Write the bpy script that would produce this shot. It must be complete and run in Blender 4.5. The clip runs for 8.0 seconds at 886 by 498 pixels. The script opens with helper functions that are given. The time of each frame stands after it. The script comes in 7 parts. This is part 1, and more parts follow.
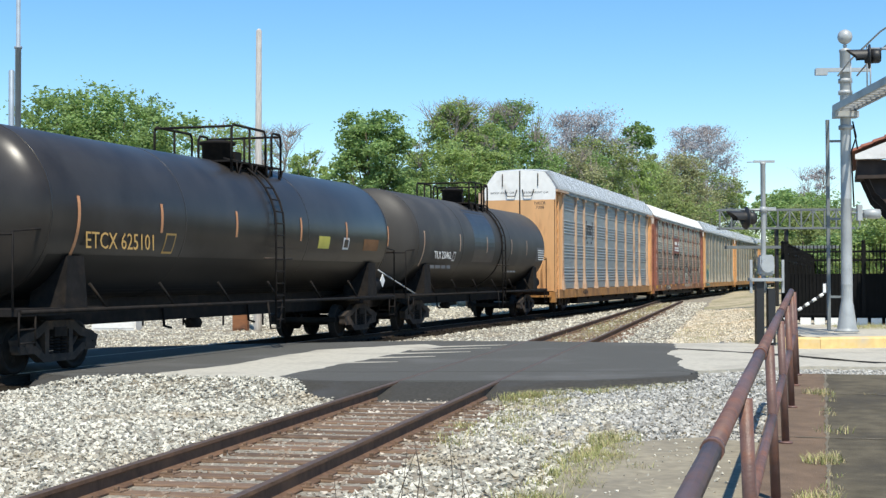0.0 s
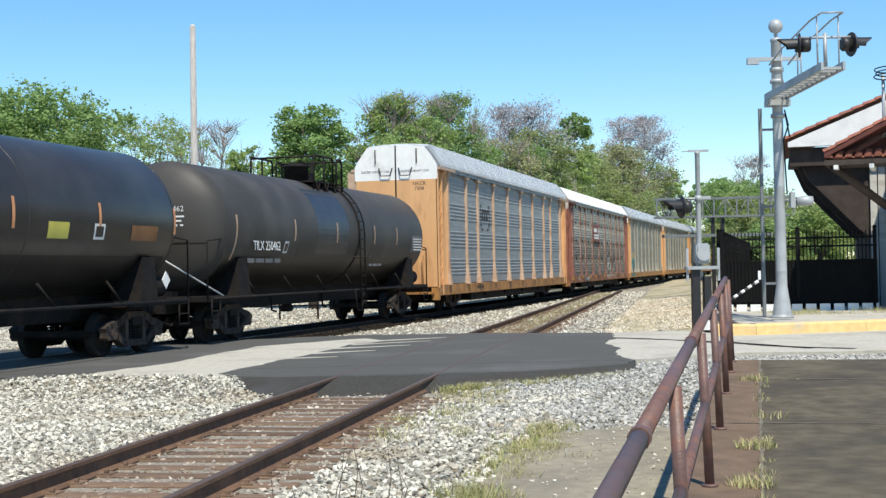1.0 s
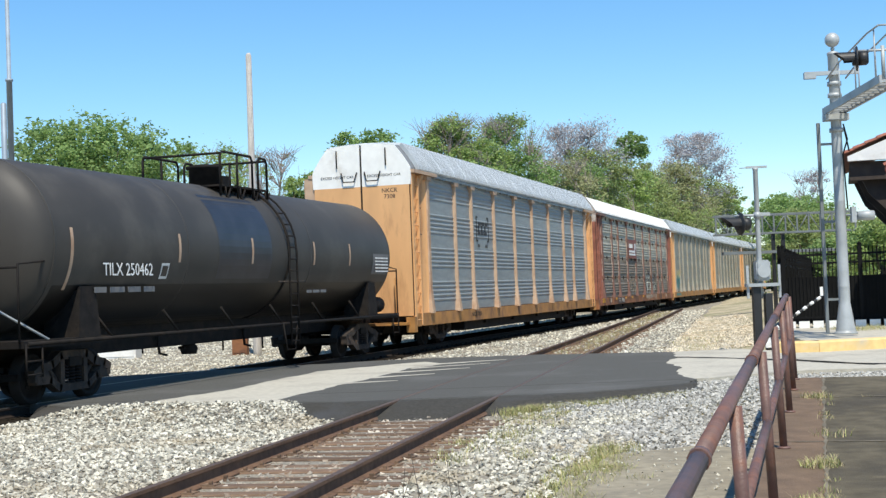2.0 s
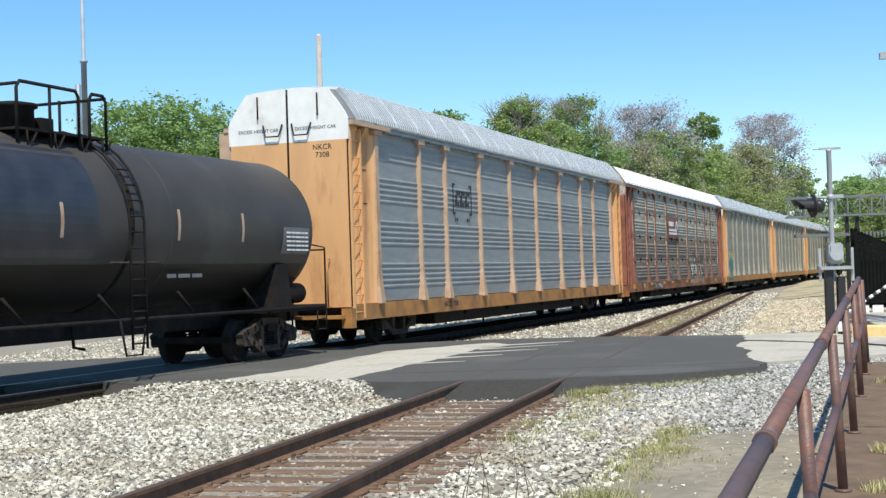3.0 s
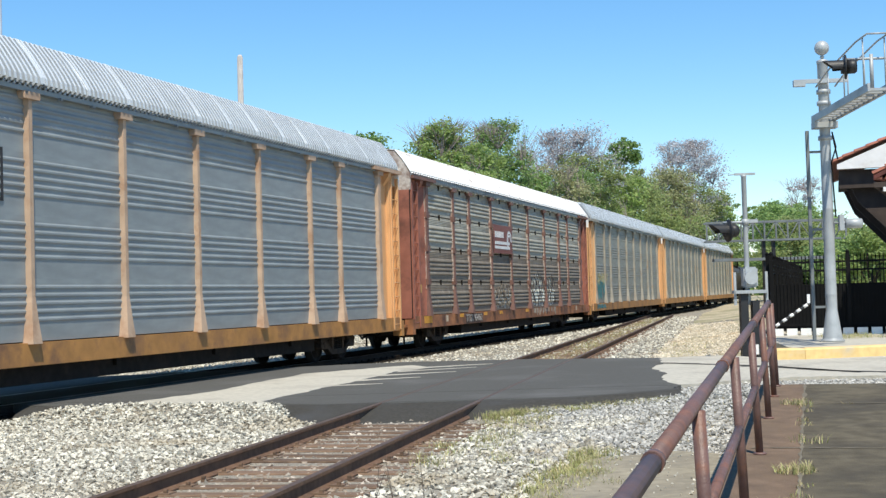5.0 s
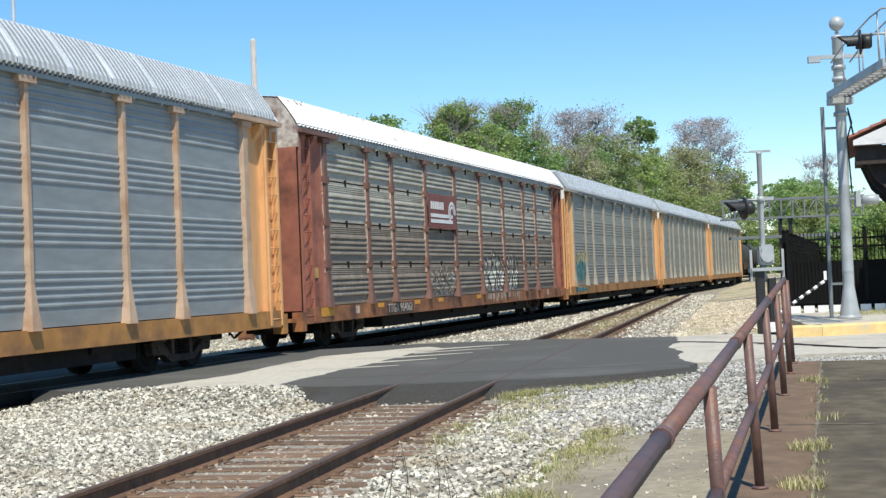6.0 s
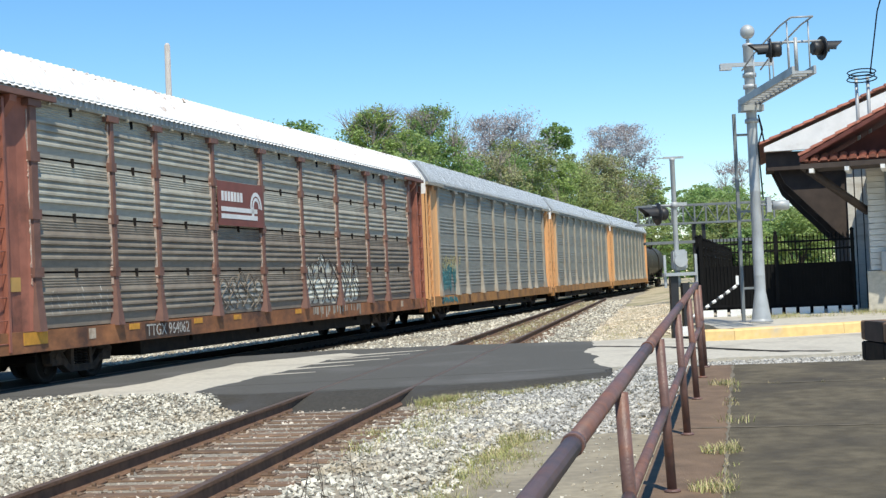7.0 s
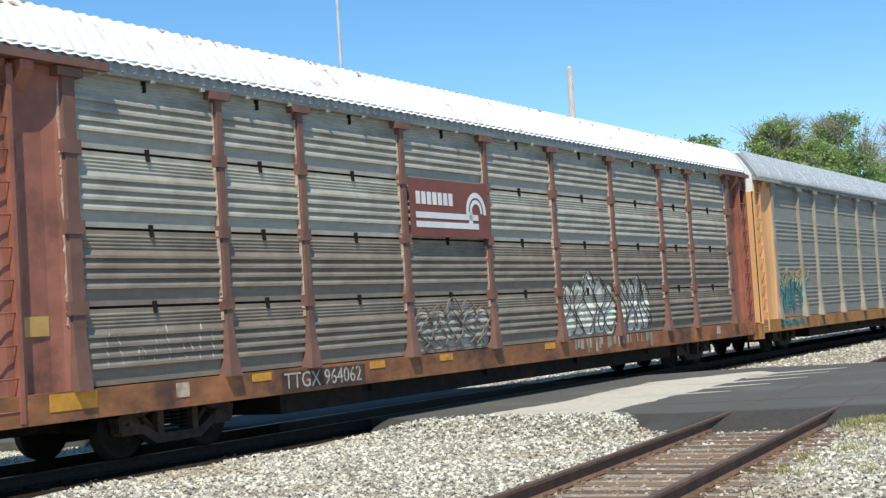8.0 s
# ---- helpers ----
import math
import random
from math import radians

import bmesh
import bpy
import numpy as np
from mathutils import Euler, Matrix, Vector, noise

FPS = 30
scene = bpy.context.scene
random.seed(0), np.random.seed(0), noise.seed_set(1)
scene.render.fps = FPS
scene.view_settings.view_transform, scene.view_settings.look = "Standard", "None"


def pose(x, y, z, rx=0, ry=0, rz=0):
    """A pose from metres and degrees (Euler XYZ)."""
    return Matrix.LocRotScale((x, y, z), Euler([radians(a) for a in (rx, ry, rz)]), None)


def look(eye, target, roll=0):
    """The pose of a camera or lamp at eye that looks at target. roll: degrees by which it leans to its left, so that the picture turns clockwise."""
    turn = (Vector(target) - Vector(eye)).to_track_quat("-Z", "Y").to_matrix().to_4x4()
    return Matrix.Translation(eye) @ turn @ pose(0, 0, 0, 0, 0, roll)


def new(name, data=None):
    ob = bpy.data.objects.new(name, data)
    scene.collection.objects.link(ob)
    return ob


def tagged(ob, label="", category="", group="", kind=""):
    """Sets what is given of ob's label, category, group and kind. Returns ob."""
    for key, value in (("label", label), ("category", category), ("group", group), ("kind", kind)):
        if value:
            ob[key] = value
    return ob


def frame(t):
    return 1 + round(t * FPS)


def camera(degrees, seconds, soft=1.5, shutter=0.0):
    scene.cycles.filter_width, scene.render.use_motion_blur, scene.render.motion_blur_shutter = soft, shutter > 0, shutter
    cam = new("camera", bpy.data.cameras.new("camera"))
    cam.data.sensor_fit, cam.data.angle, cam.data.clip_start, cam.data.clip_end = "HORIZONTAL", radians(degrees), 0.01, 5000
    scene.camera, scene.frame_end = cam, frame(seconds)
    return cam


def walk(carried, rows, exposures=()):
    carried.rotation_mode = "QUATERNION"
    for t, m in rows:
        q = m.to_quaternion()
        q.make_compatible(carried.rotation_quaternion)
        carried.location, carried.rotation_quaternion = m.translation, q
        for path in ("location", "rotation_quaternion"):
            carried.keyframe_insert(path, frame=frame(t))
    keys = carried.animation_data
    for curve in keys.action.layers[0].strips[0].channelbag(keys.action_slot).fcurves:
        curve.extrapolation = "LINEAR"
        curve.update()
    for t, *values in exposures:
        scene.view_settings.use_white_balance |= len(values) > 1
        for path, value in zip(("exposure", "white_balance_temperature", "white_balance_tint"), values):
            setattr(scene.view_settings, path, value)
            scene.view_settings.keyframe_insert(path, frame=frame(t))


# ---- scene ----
cam = camera(35.54, 8.0, soft=1.4, shutter=0.0)
walk(cam, [
    (0, pose(-0.069, 0.005, 1.618, 91.13, 0.12, 3.13)),
    (0.1, pose(-0.073, -0.005, 1.603, 91.15, 0.11, 3.15)),
    (0.2, pose(-0.087, -0.016, 1.589, 90.77, 0.70, 3.09)),
    (0.3, pose(-0.077, -0.019, 1.608, 89.61, 1.08, 2.52)),
    (0.4, pose(-0.071, -0.021, 1.619, 90.53, 0.87, 2.39)),
    (0.5, pose(-0.077, -0.029, 1.609, 90.99, 0.94, 2.35)),
    (1, pose(-0.019, -0.014, 1.622, 90.82, 1.15, 0.68)),
    (1.5, pose(0.017, -0.003, 1.626, 91.41, 1.65, 0.08)),
    (2, pose(-0.004, -0.022, 1.629, 91.81, 2.21, 3.12)),
    (2.2, pose(-0.013, -0.029, 1.629, 91.77, 2.16, 4.55)),
    (3.3, pose(0.019, -0.025, 1.619, 90.70, 1.81, 6.36)),
    (3.5, pose(0.014, -0.023, 1.606, 90.47, 1.76, 6.71)),
    (4, pose(0.056, -0.010, 1.612, 91.84, 1.41, 6.26)),
    (4.5, pose(0.108, -0.022, 1.615, 92.38, 1.86, 2.81)),
    (4.7, pose(0.116, -0.031, 1.616, 92.07, 1.55, 2.55)),
    (5.8, pose(0.160, -0.024, 1.602, 91.88, 2.23, 3.84)),
    (6, pose(0.163, -0.031, 1.604, 91.24, 2.33, 3.54)),
    (6.5, pose(0.172, -0.012, 1.604, 90.88, 2.38, 2.08)),
    (7, pose(0.186, -0.016, 1.608, 91.33, 2.55, 0.13)),
    (7.5, pose(0.122, -0.052, 1.621, 91.97, 3.86, 4.63)),
    (7.6, pose(0.110, -0.039, 1.639, 92.31, 3.65, 7.58)),
    (7.7, pose(0.098, -0.028, 1.625, 92.84, 3.50, 10.28)),
    (7.8, pose(0.027, -0.015, 1.643, 92.99, 3.45, 12.58)),
    (7.9, pose(0.006, -0.009, 1.649, 93.00, 3.43, 14.93)),
    (8, pose(0.012, -0.006, 1.649, 92.93, 3.58, 16.72)),
])

# ---- world, sun, exposure ----
SUN_TO = Vector((0.25, -0.97, 0.0)).normalized() * math.cos(radians(59)) + Vector((0, 0, math.sin(radians(59))))
world = bpy.data.worlds.new("sky")
scene.world = world
world.use_nodes = True
wn = world.node_tree.nodes
sky = wn.new("ShaderNodeTexSky")
sky.sky_type = "NISHITA"
sky.sun_disc = False
sky.sun_elevation = radians(59)
sky.sun_rotation = math.atan2(SUN_TO.x, SUN_TO.y)
sky.air_density, sky.dust_density, sky.ozone_density = 1.0, 0.0, 5.0
tone = wn.new("ShaderNodeHueSaturation")
tone.inputs["Saturation"].default_value = 1.2
tone.inputs["Hue"].default_value = 0.496
world.node_tree.links.new(sky.outputs[0], tone.inputs["Color"])
world.node_tree.links.new(tone.outputs[0], wn["Background"].inputs[0])
wn["Background"].inputs[1].default_value = 0.135
sun_data = bpy.data.lights.new("sun", "SUN")
sun_data.energy, sun_data.angle, sun_data.color = 4.3, radians(0.53), (1.0, 0.945, 0.82)
sun = new("sun", sun_data)
sun.matrix_basis = look(SUN_TO * 60, (0, 0, 0))
scene.view_settings.exposure = 0.3

# ---- small mesh tools ----


def part(name, bm, material, parent=None, label="", smooth=False):
    me = bpy.data.meshes.new(name)
    if smooth:
        for f in bm.faces:
            f.smooth = True
    bm.to_mesh(me)
    bm.free()
    for m in (material if isinstance(material, (list, tuple)) else [material]):
        me.materials.append(m)
    ob = new(name, me)
    if parent is not None:
        ob.parent = parent
    if label:
        ob["label"] = label
    return ob


def empty(name, m, label="", category="", group="", kind=""):
    ob = new(name)
    ob.empty_display_size = 0.3
    ob.matrix_basis = m
    return tagged(ob, label, category, group, kind)


def box(bm, x0, x1, y0, y1, z0, z1, m=None, mat=0):
    co = [(x0, y0, z0), (x1, y0, z0), (x1, y1, z0), (x0, y1, z0), (x0, y0, z1), (x1, y0, z1), (x1, y1, z1), (x0, y1, z1)]
    vs = [bm.verts.new(m @ Vector(c) if m else c) for c in co]
    for q in ((3, 2, 1, 0), (4, 5, 6, 7), (0, 1, 5, 4), (1, 2, 6, 5), (2, 3, 7, 6), (3, 0, 4, 7)):
        f = bm.faces.new([vs[i] for i in q])
        f.material_index = mat
    return vs


def tube(bm, pts, r, n=8, r2=None, cap=True, mat=0):
    """A round bar through the points, tapering from r to r2."""
    pts = [Vector(p) for p in pts]
    r2 = r if r2 is None else r2
    rings = []
    up = None
    for i, p in enumerate(pts):
        d = (pts[min(i + 1, len(pts) - 1)] - pts[max(i - 1, 0)]).normalized()
        if up is None:
            up = d.orthogonal().normalized()
        up = (up - d * up.dot(d)).normalized()
        side = d.cross(up)
        rr = r + (r2 - r) * i / max(1, len(pts) - 1)
        rings.append([bm.verts.new(p + (up * math.cos(a) + side * math.sin(a)) * rr) for a in [2 * math.pi * k / n for k in range(n)]])
    for a, b in zip(rings, rings[1:]):
        for k in range(n):
            f = bm.faces.new((a[k], a[(k + 1) % n], b[(k + 1) % n], b[k]))
            f.smooth, f.material_index = True, mat
    if cap:
        for ring in (rings[0][::-1], rings[-1]):
            f = bm.faces.new(ring)
            f.material_index = mat


def lathe(bm, prof, n=16, m=None, mat=0, smooth=True):
    """Turns (radius, height) round the z axis."""
    rings = []
    for r, z in prof:
        ring = [Vector((r * math.cos(2 * math.pi * k / n), r * math.sin(2 * math.pi * k / n), z)) for k in range(n)]
        rings.append([bm.verts.new(m @ v if m else v) for v in ring])
    for a, b in zip(rings, rings[1:]):
        for k in range(n):
            f = bm.faces.new((a[k], a[(k + 1) % n], b[(k + 1) % n], b[k]))
            f.smooth, f.material_index = smooth, mat
    f = bm.faces.new(rings[0][::-1])
    f.material_index = mat
    f = bm.faces.new(rings[-1])
    f.material_index = mat


def extrude(bm, prof, a, b, mat=0, smooth=False, cap=True):
    """A (y, z) profile swept along x from a to b; counter-clockwise seen from +x."""
    r0 = [bm.verts.new((a, y, z)) for y, z in prof]
    r1 = [bm.verts.new((b, y, z)) for y, z in prof]
    n = len(prof)
    for k in range(n):
        f = bm.faces.new((r0[k], r0[(k + 1) % n], r1[(k + 1) % n], r1[k]))
        f.material_index, f.smooth = mat, smooth
    if cap:
        for ring in (r0[::-1], r1):
            f = bm.faces.new(ring)
            f.material_index = mat


def slab(bm, outline, z0, z1, mat=0):
    """A flat plate with a counter-clockwise outline (x, y)."""
    lo = [bm.verts.new((x, y, z0)) for x, y in outline]
    hi = [bm.verts.new((x, y, z1)) for x, y in outline]
    n = len(outline)
    fs = [bm.faces.new(hi), bm.faces.new(lo[::-1])]
    for k in range(n):
        fs.append(bm.faces.new((lo[k], lo[(k + 1) % n], hi[(k + 1) % n], hi[k])))
    for f in fs:
        f.material_index = mat
    bmesh.ops.recalc_face_normals(bm, faces=fs)


def words(name, text, size, m, material, parent, label=""):
    """Built-in letters as a thin mesh; m places them in the parent's space."""
    cu = bpy.data.curves.new(name, "FONT")
    cu.body, cu.size, cu.extrude, cu.resolution_u = text, size, 0.002, 2
    cu.align_x, cu.align_y = "CENTER", "CENTER"
    tmp = bpy.data.objects.new("tmp", cu)
    me = bpy.data.meshes.new_from_object(tmp)
    bpy.data.objects.remove(tmp)
    me.materials.clear()
    me.materials.append(material)
    ob = new(name, me)
    ob.parent = parent
    ob.matrix_basis = m
    if label:
        ob["label"] = label
    return ob


# ---- materials ----


def material(name, base, rough=0.7, metal=0.0, var=0.25, scale=3.0, dirt=None, dirt_amt=0.4, dirt_scale=0.7, bump=0.1, bump_scale=40.0, island=0.0, obj=0.0, stretch=(1, 1, 1), spec=0.5, translucent=0.0):
    m = bpy.data.materials.new(name)
    m.use_nodes = True
    t = m.node_tree
    n, l = t.nodes, t.links
    b = n["Principled BSDF"]
    tc = n.new("ShaderNodeTexCoord")
    mp = n.new("ShaderNodeMapping")
    mp.inputs["Scale"].default_value = stretch
    l.new(tc.outputs["Object"], mp.inputs[0])
    fine = n.new("ShaderNodeTexNoise")
    fine.inputs["Scale"].default_value, fine.inputs["Detail"].default_value = scale, 6
    l.new(mp.outputs[0], fine.inputs[0])
    hsv = n.new("ShaderNodeHueSaturation")
    hsv.inputs["Color"].default_value = (*base, 1)
    rng = n.new("ShaderNodeMapRange")
    rng.inputs[1].default_value, rng.inputs[2].default_value = 0.3, 0.7
    rng.inputs[3].default_value, rng.inputs[4].default_value = 1 - var, 1 + var
    l.new(fine.outputs[0], rng.inputs[0])
    val = rng.outputs[0]
    for amt, node, sock in ((island, "ShaderNodeNewGeometry", "Random Per Island"), (obj, "ShaderNodeObjectInfo", "Random")):
        if amt:
            g = n.new(node)
            r2 = n.new("ShaderNodeMapRange")
            r2.inputs[3].default_value, r2.inputs[4].default_value = 1 - amt, 1 + amt
            l.new(g.outputs[sock], r2.inputs[0])
            mu = n.new("ShaderNodeMath")
            mu.operation = "MULTIPLY"
            l.new(val, mu.inputs[0])
            l.new(r2.outputs[0], mu.inputs[1])
            val = mu.outputs[0]
    l.new(val, hsv.inputs["Value"])
    col = hsv.outputs[0]
    if dirt:
        big = n.new("ShaderNodeTexNoise")
        big.inputs["Scale"].default_value, big.inputs["Detail"].default_value, big.inputs["Roughness"].default_value = dirt_scale, 8, 0.65
        l.new(mp.outputs[0], big.inputs[0])
        ramp = n.new("ShaderNodeMapRange")
        ramp.inputs[1].default_value, ramp.inputs[2].default_value = 0.62 - 0.3 * dirt_amt, 0.74 - 0.1 * dirt_amt
        l.new(big.outputs[0], ramp.inputs[0])
        mix = n.new("ShaderNodeMix")
        mix.data_type = "RGBA"
        mix.inputs[7].default_value = (*dirt, 1)
        l.new(col, mix.inputs[6])
        l.new(ramp.outputs[0], mix.inputs[0])
        col = mix.outputs[2]
    l.new(col, b.inputs["Base Color"])
    b.inputs["Roughness"].default_value, b.inputs["Metallic"].default_value = rough, metal
    b.inputs["Specular IOR Level"].default_value = spec
    if bump:
        nb = n.new("ShaderNodeTexNoise")
        nb.inputs["Scale"].default_value, nb.inputs["Detail"].default_value = bump_scale, 4
        l.new(tc.outputs["Object"], nb.inputs[0])
        bp = n.new("ShaderNodeBump")
        bp.inputs["Strength"].default_value, bp.inputs["Distance"].default_value = bump, 0.02
        l.new(nb.outputs[0], bp.inputs["Height"])
        l.new(bp.outputs[0], b.inputs["Normal"])
    if translucent:
        tr = n.new("ShaderNodeBsdfTranslucent")
        l.new(col, tr.inputs[0])
        ms = n.new("ShaderNodeMixShader")
        ms.inputs[0].default_value = translucent
        l.new(b.outputs[0], ms.inputs[1])
        l.new(tr.outputs[0], ms.inputs[2])
        l.new(ms.outputs[0], n["Material Output"].inputs[0])
    return m


M_EARTH = material("earth", (0.44, 0.37, 0.25), 0.95, var=0.3, scale=2.5, dirt=(0.13, 0.15, 0.05), dirt_amt=0.45, dirt_scale=0.25, bump=0.6, bump_scale=25)
M_GRAVEL = material("gravel_bed", (0.27, 0.24, 0.19), 0.95, var=0.55, scale=22, dirt=(0.30, 0.25, 0.17), dirt_amt=0.4, dirt_scale=0.6, bump=1.0, bump_scale=28)
M_STONE = material("ballast_stone", (0.51, 0.48, 0.395), 0.9, var=0.2, scale=9, island=0.55, dirt=(0.36, 0.29, 0.19), dirt_amt=0.35, dirt_scale=0.5, bump=0.3, bump_scale=60)
M_STONE_GREY = material("grey_stone", (0.4, 0.385, 0.345), 0.9, var=0.25, scale=9, island=0.45, bump=0.3, bump_scale=60)
M_RAIL = material("rail_steel", (0.13, 0.072, 0.042), 0.8, metal=0.05, var=0.3, scale=12, dirt=(0.2, 0.11, 0.06), dirt_amt=0.5, dirt_scale=2, bump=0.2)
# main track's rail and tie: oily, with the train's shade put into the colour
M_RAILOILSHADE = material("oily_shade_rail_steel", (0.032, 0.023, 0.017), 0.75, var=0.3, scale=12, bump=0.2, spec=0.2)
M_TIEOILSHADE = material("oily_shade_tie_wood", (0.03, 0.023, 0.017), 0.9, var=0.3, scale=6, stretch=(1, 9, 9), obj=0.3, bump=0.5, bump_scale=22, spec=0.1)
M_RAILTOP = material("rail_head", (0.115, 0.075, 0.052), 0.6, metal=0.15, var=0.25, scale=8, bump=0.1)
M_RAILSHINE = material("polished_rail_head", (0.3, 0.285, 0.27), 0.4, metal=0.9, var=0.1, scale=8, bump=0.05)
M_TIE = material("tie_wood", (0.15, 0.093, 0.058), 0.9, var=0.35, scale=6, stretch=(1, 9, 9), obj=0.3, dirt=(0.31, 0.21, 0.13), dirt_amt=0.4, dirt_scale=2, bump=0.6, bump_scale=22)
M_ASPHALT = material("asphalt", (0.1, 0.098, 0.09), 0.9, var=0.22, scale=30, dirt=(0.14, 0.137, 0.13), dirt_amt=0.35, dirt_scale=0.35, bump=0.5, bump_scale=90, spec=0.15)
M_ASPHALT_OLD = material("worn_asphalt", (0.06, 0.056, 0.048), 0.9, var=0.25, scale=20, dirt=(0.075, 0.075, 0.075), dirt_amt=0.4, dirt_scale=0.5, bump=0.5, bump_scale=80, spec=0.15)
M_CONCRETE = material("pale_concrete", (0.48, 0.445, 0.365), 0.9, var=0.14, scale=8, dirt=(0.32, 0.29, 0.24), dirt_amt=0.35, dirt_scale=0.6, bump=0.3, bump_scale=50)
M_PLATFORM = material("old_platform_concrete", (0.115, 0.097, 0.066), 0.95, var=0.28, scale=5, dirt=(0.062, 0.054, 0.042), dirt_amt=0.55, dirt_scale=0.8, bump=0.4, bump_scale=45, spec=0.2)
M_PLATFORM_EDGE = material("stained_platform_edge", (0.16, 0.105, 0.065), 0.95, var=0.25, scale=5, dirt=(0.15, 0.10, 0.06), dirt_amt=0.45, dirt_scale=1.0, bump=0.4, bump_scale=45)
M_PATH = material("dusty_slab", (0.3, 0.26, 0.185), 0.95, var=0.2, scale=9, dirt=(0.19, 0.165, 0.125), dirt_amt=0.45, dirt_scale=0.7, bump=0.4, bump_scale=60)
M_DUST = material("platform_dust", (0.2, 0.17, 0.12), 0.95, var=0.3, scale=8, dirt=(0.1, 0.085, 0.06), dirt_amt=0.6, dirt_scale=2, bump=0.3)
M_RUSTPIPE = material("rusty_painted_pipe", (0.15, 0.082, 0.066), 0.5, var=0.25, scale=10, dirt=(0.25, 0.10, 0.05), dirt_amt=0.4, dirt_scale=4, bump=0.2, bump_scale=60)
M_YELLOW = material("yellow_kerb_paint", (0.74, 0.52, 0.22), 0.8, var=0.12, scale=6, dirt=(0.55, 0.45, 0.3), dirt_amt=0.3, dirt_scale=1.5)
M_TANK = material("black_tank_paint", (0.034, 0.029, 0.025), 0.33, var=0.25, scale=1.2, dirt=(0.05, 0.046, 0.042), dirt_amt=0.5, dirt_scale=0.5, bump=0.03, bump_scale=4, spec=0.35)
M_TANKLOW = material("shaded_black_paint", (0.011, 0.01, 0.009), 0.4, var=0.25, scale=1.5, bump=0.02, bump_scale=4, spec=0.3)
M_TANKBLUE = material("dark_blue_patch", (0.03, 0.032, 0.04), 0.4, var=0.3, scale=2, bump=0.03, bump_scale=4)
M_BLACK = material("grimy_black_steel", (0.014, 0.012, 0.011), 0.8, var=0.35, scale=6, dirt=(0.034, 0.025, 0.018), dirt_amt=0.4, dirt_scale=2, spec=0.2)
M_TRUCK = material("rusty_truck_steel", (0.036, 0.027, 0.021), 0.85, var=0.4, scale=5, dirt=(0.095, 0.06, 0.038), dirt_amt=0.45, dirt_scale=2.5, bump=0.2)
M_WHEEL = material("wheel_steel", (0.02, 0.016, 0.013), 0.75, metal=0.1, var=0.3, scale=5, spec=0.3)
M_ORANGE = material("faded_orange_paint", (0.7, 0.385, 0.17), 0.6, var=0.1, scale=2.0, stretch=(1, 1, 0.25), dirt=(0.34, 0.15, 0.06), dirt_amt=0.35, dirt_scale=0.9, bump=0.05)
M_ORANGE_SILL = material("grimy_orange_sill", (0.42, 0.20, 0.055), 0.65, var=0.2, scale=2.5, dirt=(0.20, 0.10, 0.05), dirt_amt=0.5, dirt_scale=1.2, bump=0.05)
M_POST = material("sun_bleached_orange_post", (0.49, 0.34, 0.23), 0.65, var=0.12, scale=3, dirt=(0.36, 0.2, 0.11), dirt_amt=0.4, dirt_scale=1.4)
M_WHITE = material("white_paint", (0.82, 0.81, 0.77), 0.55, var=0.07, scale=3, dirt=(0.66, 0.63, 0.58), dirt_amt=0.15, dirt_scale=1.0)
M_GALV = material("galvanised_panel", (0.285, 0.31, 0.31), 0.55, metal=0.25, var=0.16, scale=1.2, stretch=(1, 1, 3), dirt=(0.28, 0.30, 0.31), dirt_amt=0.45, dirt_scale=0.5, bump=0.03)
M_GALV_OLD = material("weathered_panel", (0.41, 0.395, 0.325), 0.7, metal=0.08, var=0.18, scale=1.5, stretch=(1, 1, 3), dirt=(0.24, 0.205, 0.155), dirt_amt=0.6, dirt_scale=0.55, bump=0.04)
M_GALV_TAN = material("tan_grey_panel", (0.27, 0.27, 0.235), 0.6, metal=0.25, var=0.14, scale=1.5, stretch=(1, 1, 3), dirt=(0.24, 0.22, 0.17), dirt_amt=0.45, dirt_scale=0.5, bump=0.03)
M_ALU = material("ribbed_aluminium_roof", (0.66, 0.69, 0.7), 0.5, metal=0.1, var=0.08, scale=2, dirt=(0.48, 0.5, 0.5), dirt_amt=0.12, dirt_scale=0.6, bump=0.02)
M_ROOFWHITE = material("peeling_white_roof_paint", (0.80, 0.79, 0.76), 0.7, var=0.07, scale=5, dirt=(0.30, 0.16, 0.09), dirt_amt=0.12, dirt_scale=2.2, bump=0.05)
M_BROWN = material("oxide_brown_paint", (0.31, 0.115, 0.075), 0.6, var=0.2, scale=2.5, dirt=(0.10, 0.045, 0.032), dirt_amt=0.4, dirt_scale=0.9)
M_BROWN_POST = material("faded_brown_post", (0.18, 0.09, 0.066), 0.65, var=0.2, scale=3, dirt=(0.15, 0.075, 0.055), dirt_amt=0.4, dirt_scale=1.2)
M_SILLYELLOW = material("yellow_sill_paint", (0.64, 0.30, 0.035), 0.7, var=0.2, scale=5, dirt=(0.3, 0.13, 0.05), dirt_amt=0.4, dirt_scale=3)
M_RUSTSILL = material("rusty_sill", (0.36, 0.145, 0.055), 0.75, var=0.35, scale=2.5, stretch=(0.6, 1, 1), dirt=(0.075, 0.038, 0.026), dirt_amt=0.75, dirt_scale=1.3, bump=0.1)
M_REDBOARD = material("red_brown_board", (0.20, 0.062, 0.045), 0.6, var=0.12, scale=3)
M_INK = material("dark_lettering", (0.03, 0.03, 0.032), 0.7, var=0.1)
M_INKGREY = material("grey_lettering", (0.15, 0.15, 0.15), 0.7, var=0.1)
M_WHITELET = material("white_lettering", (0.72, 0.72, 0.70), 0.6, var=0.1)
